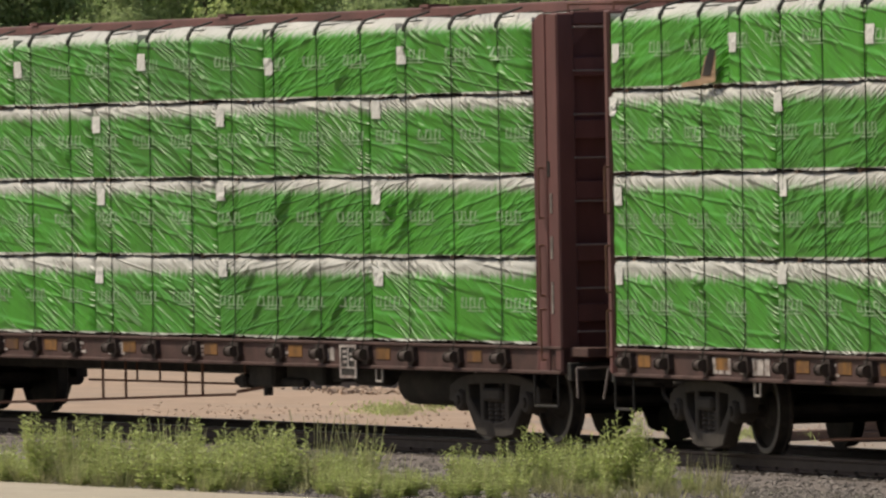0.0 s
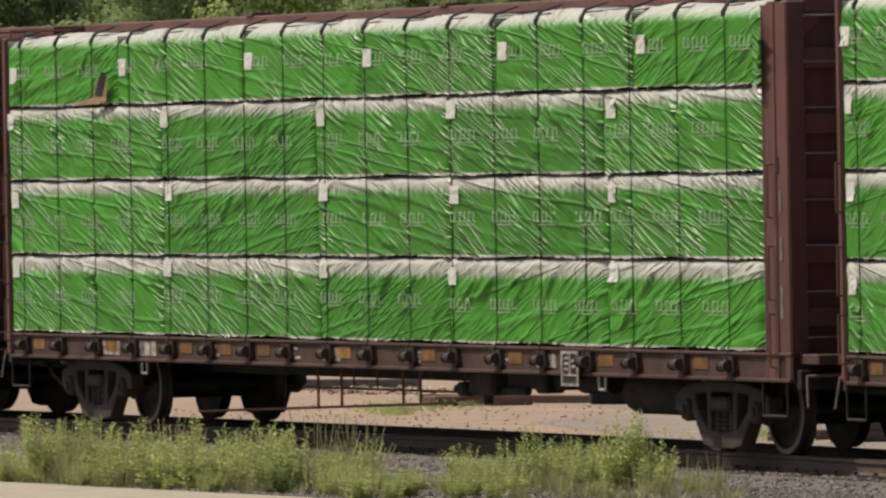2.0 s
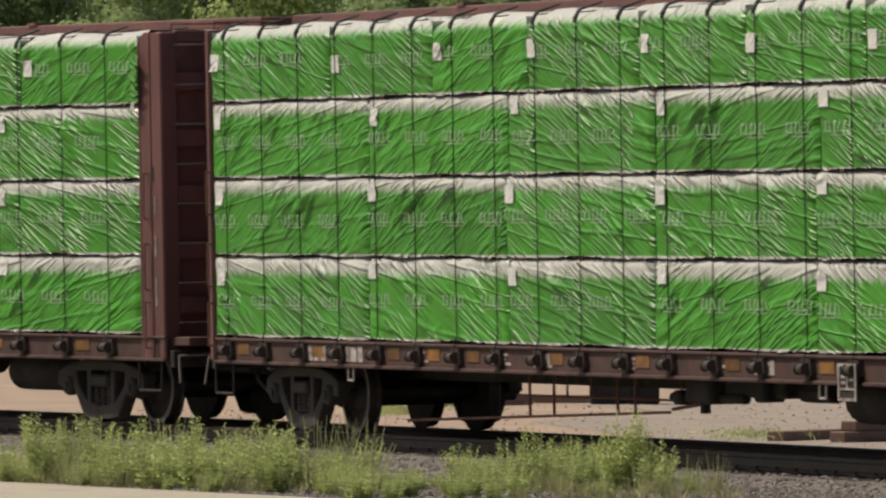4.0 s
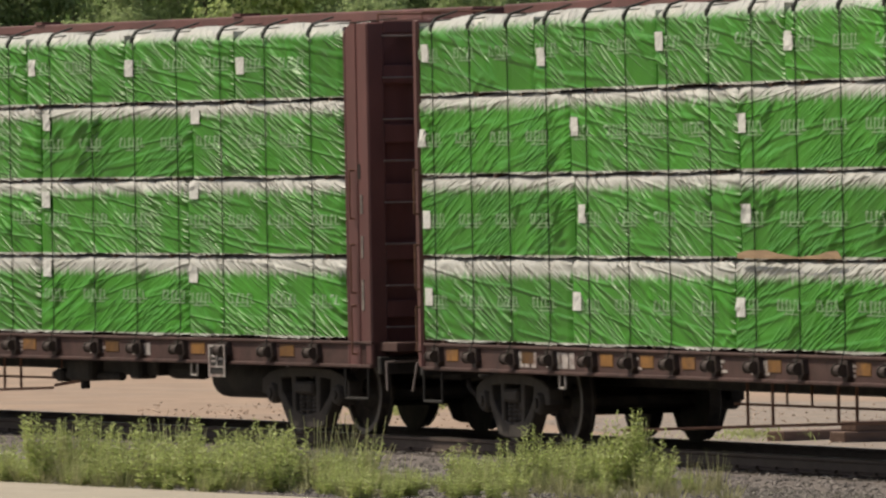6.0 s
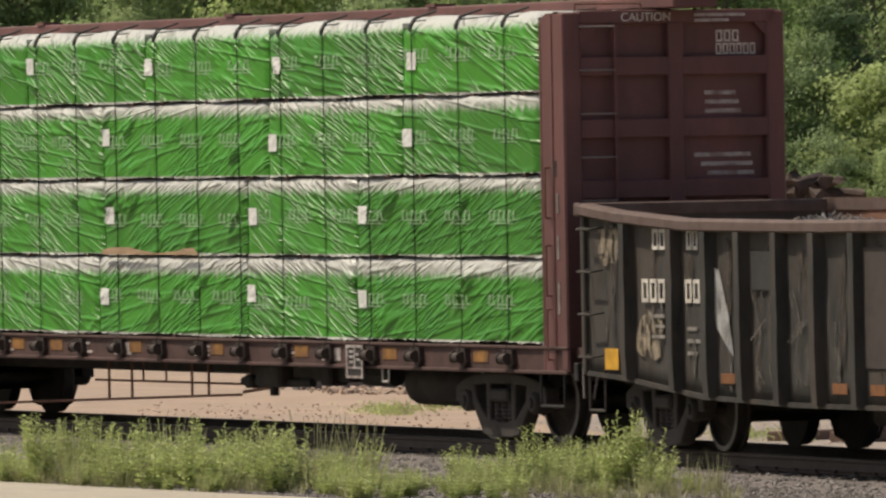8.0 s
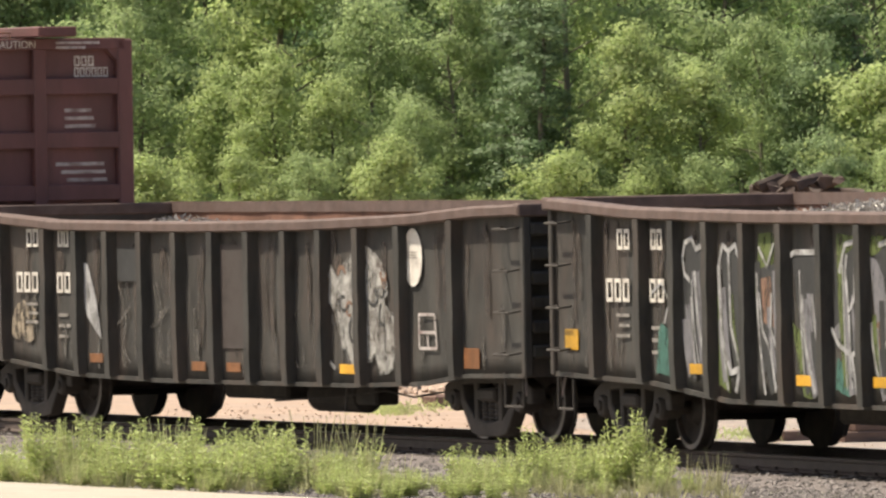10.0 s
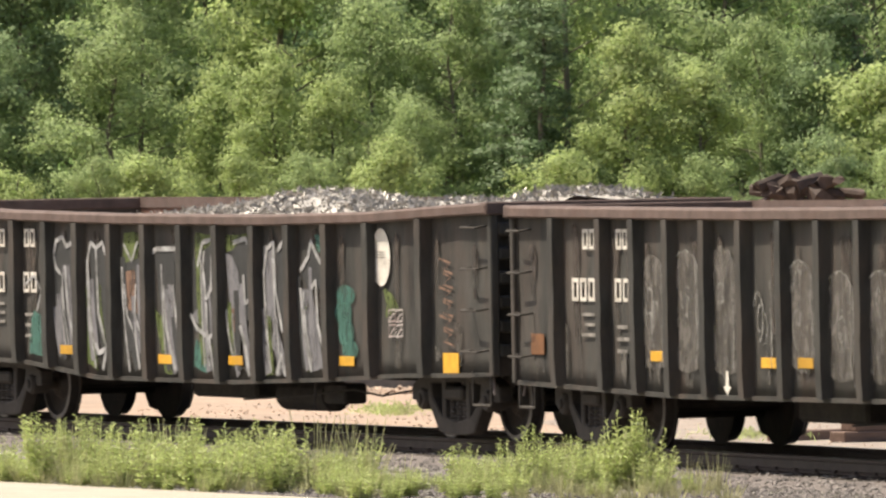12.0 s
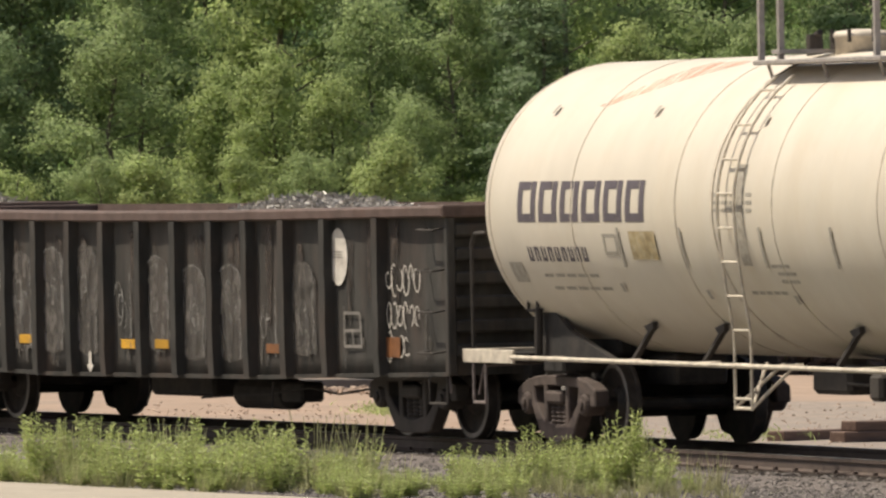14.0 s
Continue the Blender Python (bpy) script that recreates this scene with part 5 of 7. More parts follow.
    if kind == 1:
        # one tall painted shape to a panel, drawn in the panel's own measure: (colour, width, points); width 0 is a filled patch
        ink = {"w": M_SPRAY_W, "g": M_SPRAY_G, "k": M_SPRAY_K, "y": M_SPRAY_GREEN, "t": M_SPRAY_TEAL, "b": M_SPRAY_B}
        names = {"w": "pale_outline", "g": "grey_fill", "k": "black_fill", "y": "green_spray", "t": "teal_patch", "b": "brown_patch"}
        panels = [
            [("t", 0, [(0.2, 0.02), (0.9, 0.0), (0.8, 0.3), (0.4, 0.36)]), ("w", 0.03, [(0.1, 0.55), (0.5, 0.62), (0.8, 0.5), (0.6, 0.35)])],
            [("k", 0, [(0.0, 0.62), (0.1, 0.9), (0.95, 0.9), (1.0, 0.6), (0.9, 0.1), (0.5, 0.05)]), ("w", 0.05, [(0.0, 0.8), (0.12, 0.9), (0.4, 0.93), (0.55, 0.86), (1.0, 0.9)]),
             ("w", 0.05, [(0.0, 0.8), (0.1, 0.7), (0.3, 0.66)]), ("g", 0, [(0.35, 0.72), (0.65, 0.72), (0.9, 0.1), (0.7, 0.05)]), ("w", 0.05, [(0.5, 0.72), (0.6, 0.4), (0.95, 0.04)]),
             ("w", 0.04, [(1.0, 0.85), (0.98, 0.5), (0.85, 0.62)]), ("t", 0, [(0.0, 0.3), (0.25, 0.35), (0.3, 0.15), (0.1, 0.1)])],
            [("y", 0, [(0.0, 0.05), (0.0, 0.6), (0.35, 0.45), (0.4, 0.0)]), ("k", 0, [(0.1, 0.88), (0.95, 0.9), (1.0, 0.25), (0.7, 0.05), (0.35, 0.4)]), ("w", 0.05, [(0.15, 0.3), (0.12, 0.8), (0.25, 0.9), (0.45, 0.86), (0.5, 0.4), (0.8, 0.15)]),
             ("w", 0.05, [(0.45, 0.86), (0.7, 0.9), (0.85, 0.8), (0.85, 0.45), (0.95, 0.22)]), ("w", 0.06, [(0.15, 0.3), (0.5, 0.12), (0.8, 0.15), (0.65, 0.0)])],
            [("y", 0, [(0.0, 0.6), (0.2, 0.98), (0.9, 0.98), (0.6, 0.7)]), ("k", 0, [(0.1, 0.75), (0.8, 0.8), (1.0, 0.1), (0.4, 0.1)]), ("b", 0, [(0.15, 0.7), (0.6, 0.72), (0.75, 0.4), (0.3, 0.45)]),
             ("w", 0.035, [(0.2, 0.9), (0.5, 0.78), (0.75, 0.92)]), ("w", 0.04, [(0.2, 0.62), (0.3, 0.4), (0.6, 0.25), (0.75, 0.02)]), ("w", 0.04, [(0.65, 0.62), (0.6, 0.42), (0.9, 0.2), (1.0, 0.0)])],
            [("k", 0, [(0.0, 0.88), (0.95, 0.9), (1.0, 0.05), (0.5, 0.1)]), ("w", 0.05, [(0.0, 0.85), (0.15, 0.87), (0.8, 0.87), (0.95, 0.82)]), ("w", 0.06, [(0.35, 0.62), (0.45, 0.3), (0.75, 0.03)]),
             ("g", 0, [(0.5, 0.62), (0.72, 0.62), (1.0, 0.08), (0.85, 0.03)]), ("w", 0.05, [(0.7, 0.62), (0.8, 0.4), (1.0, 0.08)]), ("y", 0, [(0.0, 0.45), (0.3, 0.4), (0.6, 0.0), (0.35, 0.0)])],
            [("y", 0, [(0.2, 0.98), (0.9, 0.98), (0.95, 0.85), (0.2, 0.85)]), ("k", 0, [(0.1, 0.8), (0.9, 0.92), (1.0, 0.3), (0.1, 0.3)]), ("w", 0.05, [(0.3, 0.75), (0.5, 0.92), (0.85, 0.94), (0.8, 0.6), (0.6, 0.52), (0.5, 0.75), (0.55, 0.86)]),
             ("g", 0, [(0.0, 0.4), (0.9, 0.28), (0.9, 0.38), (0.2, 0.46)]), ("w", 0.05, [(0.0, 0.42), (0.25, 0.32), (0.7, 0.26), (0.9, 0.3)]), ("t", 0, [(0.1, 0.05), (0.15, 0.25), (0.55, 0.2), (0.55, 0.02)]),
             ("w", 0.04, [(0.7, 0.26), (0.85, 0.0)]), ("y", 0, [(0.72, 0.2), (0.95, 0.25), (1.0, 0.0), (0.85, 0.0)])],
            [("y", 0, [(0.0, 0.98), (0.95, 0.98), (0.95, 0.88), (0.0, 0.86)]), ("g", 0, [(0.0, 0.85), (0.4, 0.8), (0.55, 0.35), (0.15, 0.4)]), ("k", 0, [(0.15, 0.85), (0.7, 0.95), (0.98, 0.8), (0.98, 0.35), (0.55, 0.4), (0.5, 0.72)]),
             ("w", 0.05, [(0.3, 0.92), (0.75, 0.95), (0.98, 0.85), (0.98, 0.55), (0.7, 0.5), (0.65, 0.7)]), ("b", 0, [(0.1, 0.45), (0.4, 0.48), (0.45, 0.32), (0.2, 0.3)]), ("w", 0.06, [(0.5, 0.35), (0.7, 0.2), (0.8, 0.0)]), ("g", 0, [(0.8, 0.35), (1.0, 0.4), (1.0, 0.15), (0.85, 0.2)])],
            [("g", 0, [(0.05, 0.9), (0.4, 0.92), (0.45, 0.4), (0.1, 0.35)]), ("k", 0, [(0.5, 0.9), (0.95, 0.85), (1.0, 0.3), (0.6, 0.35)]), ("w", 0.05, [(0.05, 0.7), (0.2, 0.88), (0.45, 0.93), (0.5, 0.6), (0.75, 0.3)]),
             ("w", 0.05, [(0.6, 0.86), (0.8, 0.93), (0.95, 0.8), (0.9, 0.5), (1.0, 0.3)]), ("g", 0, [(0.1, 0.3), (0.6, 0.3), (1.0, 0.02), (0.7, 0.0)]), ("w", 0.06, [(0.5, 0.0), (0.7, 0.15), (0.85, 0.0)]), ("y", 0, [(0.0, 0.2), (0.2, 0.22), (0.25, 0.0), (0.05, 0.0)])],
            [("t", 0, [(0.6, 0.98), (0.95, 0.95), (0.95, 0.85), (0.7, 0.86)]), ("g", 0, [(0.1, 0.58), (0.5, 0.6), (0.85, 0.05), (0.4, 0.02)]), ("k", 0, [(0.1, 0.7), (0.5, 0.88), (0.95, 0.75), (0.95, 0.6), (0.4, 0.58)]),
             ("w", 0.05, [(0.1, 0.72), (0.4, 0.82), (0.5, 0.93), (0.65, 0.85), (0.98, 0.72)]), ("w", 0.05, [(0.5, 0.6), (0.65, 0.66), (0.7, 0.35), (1.0, 0.05)]), ("y", 0, [(0.75, 0.3), (0.95, 0.35), (1.0, 0.0), (0.9, 0.0)]), ("w", 0.05, [(0.1, 0.6), (0.2, 0.3), (0.45, 0.02)])],
        ]
        top, low = GOND_TOP[1], GOND_LOW[1]
        for p, shapes in enumerate(panels):
            xa, xb = RIBS[p + 1] + 0.13, RIBS[p + 2] - 0.14
            za, zb = lerp(low, xa) + 0.09, lerp(top, xa) - 0.20
            for q, (c, width, pts) in enumerate(shapes):
                real = [(xa + (xb - xa) * u, za + (zb - za) * v) for u, v in pts]
                bm = B()
                if width:
                    fine = []
                    for (ax, az), (bx, bz) in zip(real, real[1:]):
                        fine += [(ax + (bx - ax) * f, az + (bz - az) * f) for f in (0.0, 0.34, 0.67)]
                    fine.append(real[-1])
                    stroke(bm, fine, width * 1.15, 0.012 + 0.0006 * q)
                else:
                    edge = []
                    for (ax, az), (bx, bz) in zip(real, real[1:] + real[:1]):
                        edge += [(min(max(ax + (bx - ax) * f + rng.uniform(-0.02, 0.02), xa - 0.02), xb + 0.02), az + (bz - az) * f + rng.uniform(-0.015, 0.015)) for f in (0.0, 0.25, 0.5, 0.75)]
                    sheet(bm, edge, 0.003 + 0.0006 * q)
                part(names[c], bm, ink[c], car)
            # long drips and double lines that run down to the lower edge
            for q in range(6 if p else 0):
                c = rng.choice("wggyk" if q < 4 else "wg")
                u, v, lean = rng.uniform(0.0, 0.75), rng.uniform(0.35, 0.85), rng.uniform(0.08, 0.3)
                end = rng.uniform(0.0, 0.15)
                real = [(xa + (xb - xa) * min(1.0, u + lean * f * f), za + (zb - za) * (v + (end - v) * f)) for f in (0.0, 0.2, 0.4, 0.6, 0.8, 1.0)]
                bm = B()
                stroke(bm, real, rng.uniform(0.03, 0.05) if c == "w" else rng.uniform(0.07, 0.16), (0.0105 if c == "w" else 0.008) + 0.0003 * q)
                part("paint_drip", bm, ink[c], car)
        for cx, cz, rx, rz in ((4.45, 1.62, 0.26, 0.12), (4.38, 1.42, 0.24, 0.15), (4.45, 1.2, 0.22, 0.18), (4.55, 1.0, 0.22, 0.12)):
            bm = B()
            oval(bm, cx, cz, rx, rz, 0.006 + 0.001 * rng.random(), 14)
            part("teal_patch", bm, M_SPRAY_TEAL, car)
        bm = B()
        for k in range(4):
            stroke(bm, [(5.52 + 0.05 * k, 1.70 - 0.02 * k), (5.60 + 0.08 * k, 1.52), (5.56 + 0.10 * k, 1.38 + 0.03 * k)], 0.06, 0.005)
        part("olive_patch", bm, M_SPRAY_GREEN, car)
        for k in range(4):
            bm = B()
            x, z = 5.62 + 0.2 * (k % 2), 1.16 + 0.17 * (k // 2)
            stroke(bm, [(x, z), (x + 0.17, z + 0.01), (x + 0.18, z + 0.14), (x + 0.01, z + 0.13), (x, z), (x + 0.15, z + 0.1)], 0.025)
            part("cream_scrawl", bm, M_STENCIL, car)
        bm = B()
        for k in range(6):
            stroke(bm, [(7.0 + 0.1 * (k % 2), 2.05 - 0.16 * k), (7.3, 2.0 - 0.16 * k), (7.1, 1.92 - 0.16 * k), (7.35, 1.88 - 0.16 * k)], 0.03)
        part("brown_scrawl", bm, M_SPRAY_B, car)
    if kind == 2:
        tops = (2.1, 2.15, 2.2, 1.95, 2.05, 1.95, 1.95, 1.8, 2.0)
        for k in range(9):
            x = RIBS[k + 2] + 0.37
            t, lo = tops[k], 0.86 + 0.1 * rng.random()
            edge = []
            for i in range(15):
                a = math.pi * i / 14
                edge.append((x + 0.36 * math.cos(a) + 0.02 * rng.uniform(-1, 1), t - 0.22 + 0.22 * math.sin(a) + 0.015 * rng.uniform(-1, 1)))
            # chalky loops and drips inside the arch
            bm = B()
            for j in range(3):
                cx, cz, rx, rz = x + rng.uniform(-0.1, 0.1), rng.uniform(lo + 0.3, t - 0.3), rng.uniform(0.06, 0.15), rng.uniform(0.1, 0.28)
                a0 = rng.uniform(0, 6.28)
                stroke(bm, [(cx + rx * math.cos(a0 + 0.45 * i) + rng.uniform(-0.015, 0.015), cz + rz * math.sin(a0 + 0.45 * i)) for i in range(rng.randint(6, 12))], rng.uniform(0.015, 0.035), 0.009 + 0.001 * j)
            zz = [t - 0.1 - 0.09 * i for i in range(int((t - lo) / 0.09))]
            stroke(bm, [(x + 0.31 + rng.uniform(-0.025, 0.025), z) for z in zz], 0.022, 0.012)
            part("chalky_scrawl", bm, M_SPRAY_E, car, "faint chalky loops of old spray paint")
            if k in (3, 7):
                continue
            bm = B()
            sheet(bm, [(x + 0.35 + 0.03 * rng.random(), lo)] + edge + [(x - 0.34, lo + 0.05 * rng.random()), (x, lo - 0.05)], 0.004)
            part("paint_arch", bm, M_SPRAY_DIM, car, "worn grey arch of old spray paint")
            if k in (1, 4, 5, 6):
                bm = B()
                stroke(bm, [(x + 0.37, lo + 0.15)] + edge + [(x - 0.36, lo + 0.3), (x - 0.34, lo + 0.1)], 0.022, 0.007)
                part("arch_outline", bm, M_SPRAY_E, car)
        bm = B()
        for (cz, n) in ((1.75, 6), (1.35, 6), (1.0, 4)):
            for i in range(n):
                x = 6.72 + 0.15 * i
                a0, turns, h = rng.uniform(0, 6.28), rng.randint(6, 10), rng.uniform(0.09, 0.19)
                stroke(bm, [(x + 0.06 + 0.07 * math.cos(a0 + 0.7 * j) + 0.006 * j, cz + 0.05 + h * math.sin(a0 + 0.7 * j)) for j in range(turns)], 0.02, 0.008 + 0.001 * (i % 2))
        part("white_scrawl", bm, M_WHITE, car, "thin white scrawled loops")
        bm = B()
        sheet(bm, [(-1.92, 0.9), (-1.86, 0.9), (-1.84, 0.74), (-1.78, 0.74), (-1.89, 0.64), (-2.0, 0.74), (-1.94, 0.74)])
        part("small_arrow", bm, M_WHITE, car)


SCRAP = [[(-8.2, 1.4), (-6.4, 1.5), (-5.6, 2.2), (-4.9, 2.50), (-4.2, 2.44), (-3.5, 2.2), (-2.4, 1.6), (8.2, 1.5)],
         [(-8.2, 1.8), (-7.2, 1.9), (-6.0, 2.34), (-4.5, 2.54), (-2.5, 2.62), (-0.5, 2.72), (0.8, 2.86), (1.8, 2.76), (3.2, 2.66), (4.6, 2.74), (5.8, 2.58), (6.8, 2.72), (7.6, 2.86), (8.2, 2.82)],
         [(-8.2, 1.9), (-2.6, 2.0), (-0.9, 2.38), (0.4, 2.64), (1.6, 2.78), (2.8, 2.70), (4.2, 2.4), (5.5, 2.2), (8.2, 2.1)]]


def build_scrap(kind, number):
    """A heap of shredded scrap: a rough core and thousands of bent chips."""
    rng = np.random.RandomState(70 + kind)
    prof = SCRAP[kind]
    verts, faces = [], []
    n = 60
    for i in range(n + 1):
        x = -8.25 + 16.5 * i / n
        for j in range(9):
            y = -1.34 + 2.68 * j / 8
            z = lerp(prof, x) - 0.28 * abs(y / 1.34) ** 2 - 0.11 + 0.04 * rng.randn()
            verts.append((x, y, z))
    for i in range(n):
        for j in range(8):
            a = i * 9 + j
            faces.append((a, a + 9, a + 10, a + 1))
    base = len(verts)
    k = 14000
    for i in range(k):
        x, y = rng.uniform(-8.2, 8.2), rng.uniform(-1.33, 1.33)
        z = lerp(prof, x) - 0.28 * abs(y / 1.34) ** 2 - 0.06 + rng.uniform(-0.05, 0.05)
        a, b = rng.uniform(0.02, 0.085), rng.uniform(0.004, 0.014)
        q = np.array(Euler(rng.rand(3) * 6.3).to_matrix())
        p = np.array([(-a, -b, 0), (0, -b, 0.02), (a, -b, 0), (a, b, 0), (0, b, 0.02), (-a, b, 0)]) @ q + (x, y, z)
        o = len(verts)
        verts += p.tolist()
        faces += [(o, o + 1, o + 4, o + 5), (o + 1, o + 2, o + 3, o + 4)]
    ob = mesh_part("scrap_load", verts, faces, M_SCRAP)
    tagged(ob, "heap of silvery shredded scrap metal in a gondola", "scrap metal", "scrap loads", "stuff")
    LOADS.append((ob, pose(0, 0, 0), number))


# ---- tank car ----
def build_tank_car():
    car = empty("tank_wagon", "cream-white cylindrical tank wagon with dark grey block lettering shapes", "railway wagon")
    R, ZC, X0, X1 = 1.60, 2.60, -6.9, 6.9
    bm = B()
    prof = [(X0 - 0.75, 0.02)]
    for i in range(1, 11):
        a = math.pi / 2 * i / 10
        prof.append((X0 - 0.75 * math.cos(a), R * math.sin(a)))
    for x in np.linspace(X0, X1, 24)[1:-1]:
        prof.append((float(x), R))
    for i in range(10, 0, -1):
        a = math.pi / 2 * i / 10
        prof.append((X1 + 0.75 * math.cos(a), R * math.sin(a)))
    prof.append((X1 + 0.75, 0.02))
    lathe(bm, prof, 96, "x")
    bmesh.ops.transform(bm, matrix=pose(0, 0, ZC), verts=bm.verts)
    shell = part("tank_shell", bm, M_TANK, car, "cream painted steel tank shell with rust streaks", True)
    shell.matrix_basis = pose(0.30, 0, 0)

    def on_shell(x, z, off=0.004, x_off=0.0):
        c = max(-1.0, min(1.0, (z - ZC) / R))
        return (x, -math.sqrt(1 - c * c) * (R + off), ZC + c * (R + off))

    def ring(x, wd, off, a0, a1, material, name, n=48, label=""):
        b = B()
        prev = None
        for i in range(n + 1):
            a = a0 + (a1 - a0) * i / n
            cur = [b.verts.new((xx, -(R + o) * math.cos(a), ZC + (R + o) * math.sin(a))) for xx, o in ((x - wd, 0.0), (x - wd, off), (x + wd, off), (x + wd, 0.0))]
            if prev:
                for k in range(3):
                    b.faces.new((prev[k], prev[k + 1], cur[k + 1], cur[k]))
            prev = cur
        return part(name, b, material, shell, label)
    for x in (-6.85, -4.35, -1.3, 1.4, 4.2, 6.85):
        ring(x, 0.012, 0.006, -1.5, 1.9, M_CREAM, "weld_seam")
    ring(-0.25, 0.03, 0.012, -1.5, 1.2, M_CREAM, "jacket_band")

    def patch(b, pts, off=0.004, sub=4):
        """A painted quad on the shell given by two x and two z."""
        xa, xb, za, zb = pts
        prev = None
        for i in range(sub + 1):
            z = za + (zb - za) * i / sub
            cur = (b.verts.new(on_shell(xa + 0.06 * (z - za), z, off)), b.verts.new(on_shell(xb + 0.06 * (z - za), z, off)))
            if prev:
                b.faces.new((prev[0], prev[1], cur[1], cur[0]))
            prev = cur
    # owner's mark as six plain rounded blocks with slots
    xa, xb, za, zb = -5.98, -2.10, 2.46, 2.90
    step = (xb - xa) / 6
    for i in range(6):
        a, b = xa + i * step, xa + (i + 1) * step - 0.10
        t = 0.15
        bm = B()
        patch(bm, (a, a + t, za, zb))
        patch(bm, (b - t, b, za, zb))
        patch(bm, (a + t, b - t, zb - 0.09, zb))
        patch(bm, (a + t, b - t, za, za + 0.09))
        part("owner_mark", bm, M_TANKMARK, shell, "dark grey block shape")
    bm = B()
    for i in range(9):
        a = -5.85 + 0.205 * i
        patch(bm, (a, a + 0.05, 2.03, 2.19)), patch(bm, (a + 0.095, a + 0.14, 2.03, 2.19)), patch(bm, (a + 0.05, a + 0.095, 2.15 if i % 2 else 2.03, 2.19 if i % 2 else 2.07))
    part("reporting_bars", bm, M_TANKMARK, shell)
    bm = B()
    for k, (a, b) in enumerate(((-5.6, -3.9), (-5.5, -3.7), (1.1, 1.6), (-0.2, 0.9), (-0.2, 0.9), (-0.2, 0.9), (1.2, 1.7), (0.2, 1.2), (1.2, 1.7))):
        z = (1.86, 1.72, 1.98, 2.72, 2.64, 2.56, 1.90, 1.70, 1.82)[k]
        n = 5
        for i in range(n):
            p = a + (b - a) * i / n
            patch(bm, (p, p + (b - a) / n * 0.8, z, z + 0.035), sub=1)
    patch(bm, (-3.5, -3.1, 2.10, 2.14), sub=1), patch(bm, (-3.5, -3.1, 2.30, 2.33), sub=1), patch(bm, (-3.5, -3.45, 2.10, 2.33)), patch(bm, (-3.15, -3.1, 2.10, 2.33))
    part("small_stencil", bm, M_TANKDIM, shell)
    bm = B()
    patch(bm, (-2.70, -1.95, 2.06, 2.36), 0.012)
    part("data_plate", bm, mat("tarnished_plate", (0.36, 0.28, 0.15), 0.6, vary=0.4, scale=9, stain=(0.6, 0.55, 0.42), stain_amt=0.5, stain_scale=5), shell, "tarnished brass-coloured plate")
    bm = B()
    patch(bm, (-6.55, -6.15, 1.80, 2.02), 0.006)
    part("grimy_patch", bm, M_TANKDIM, shell)
    bm = B()
    prev = None
    for i in range(9):
        z = 3.70 + 0.055 * i
        wd = 0.25 + 0.13 * i
        cur = [bm.verts.new(on_shell(-4.55 + 0.19 * i + wd * f, z, 0.004)) for f in (0.0, 0.5, 1.0)]
        if prev:
            for k in range(2):
                bm.faces.new((prev[k], prev[k + 1], cur[k + 1], cur[k]))
        prev = cur
    wear_thin(M_TANKRUST, 0.40, 0.68, 0.0)
    part("primer_patch", bm, M_TANKRUST, shell, "faded red primer showing through")
    # short dark streak brackets on the side and jacket lugs
    bm = B()
    for x in (-3.05, -1.25, 0.98, 2.9):
        patch(bm, (x, x + 0.06, 1.98, 2.40), 0.014)
    for x, z in ((-5.75, 3.62), (-2.65, 3.58), (-3.4, 1.72), (-1.0, 1.66), (1.35, 1.62), (0.65, 3.45)):
        patch(bm, (x, x + 0.09, z, z + 0.09), 0.03)
    part("lug", bm, M_TANKDIM, shell)
    # saddle feet and stay rods
    for x in (-3.1, -1.05, 2.65, 5.0):
        bm = B()
        prism(bm, [(x - 0.12, 1.33), (x + 0.14, 1.38), (x + 0.15, 1.31), (x + 0.05, 1.27), (x - 0.44, 0.96), (x - 0.50, 0.98), (x - 0.03, 1.27)], "y", -1.10, -1.04)
        part("stay_rod", bm, M_FRAME, car, "short rusty stay foot under the tank")
    bm = B()
    for sx in (-1, 1):
        box(bm, sx * 5.5 - 0.5, sx * 5.5 + 0.5, -0.7, 0.7, 0.98, 1.55, 0.04)
        prism(bm, [(sx * 6.9, 0.98), (sx * 7.3, 0.98), (sx * 7.0, 2.2), (sx * 6.75, 2.2)], "y", -0.35, 0.35)
    part("saddle", bm, M_UNDER, car)
    for sx in (-1, 1):
        bm = B()
        prism(bm, [(sx * 6.25, 0.96), (sx * 4.1, 0.96), (sx * 4.7, 1.10), (sx * 5.4, 1.26), (sx * 5.9, 1.50), (sx * 6.1, 1.74), (sx * 6.25, 1.74)], "y", -1.12, -1.04)
        part("saddle_web", bm, M_UNDER, car, "grimy dark web plate under the tank end")
    for sx in (-1, 1):
        bm = B()
        box(bm, min(sx * 4.3, sx * 7.55), max(sx * 4.3, sx * 7.55), -0.30, 0.30, 0.66, 1.0, 0.03)
        part("stub_sill", bm, M_UNDER, car)
        bm = B()
        box(bm, min(sx * 5.2, sx * 5.8), max(sx * 5.2, sx * 5.8), -1.28, 1.28, 0.80, 0.98, 0.03)
        part("body_bolster", bm, M_UNDER, car)
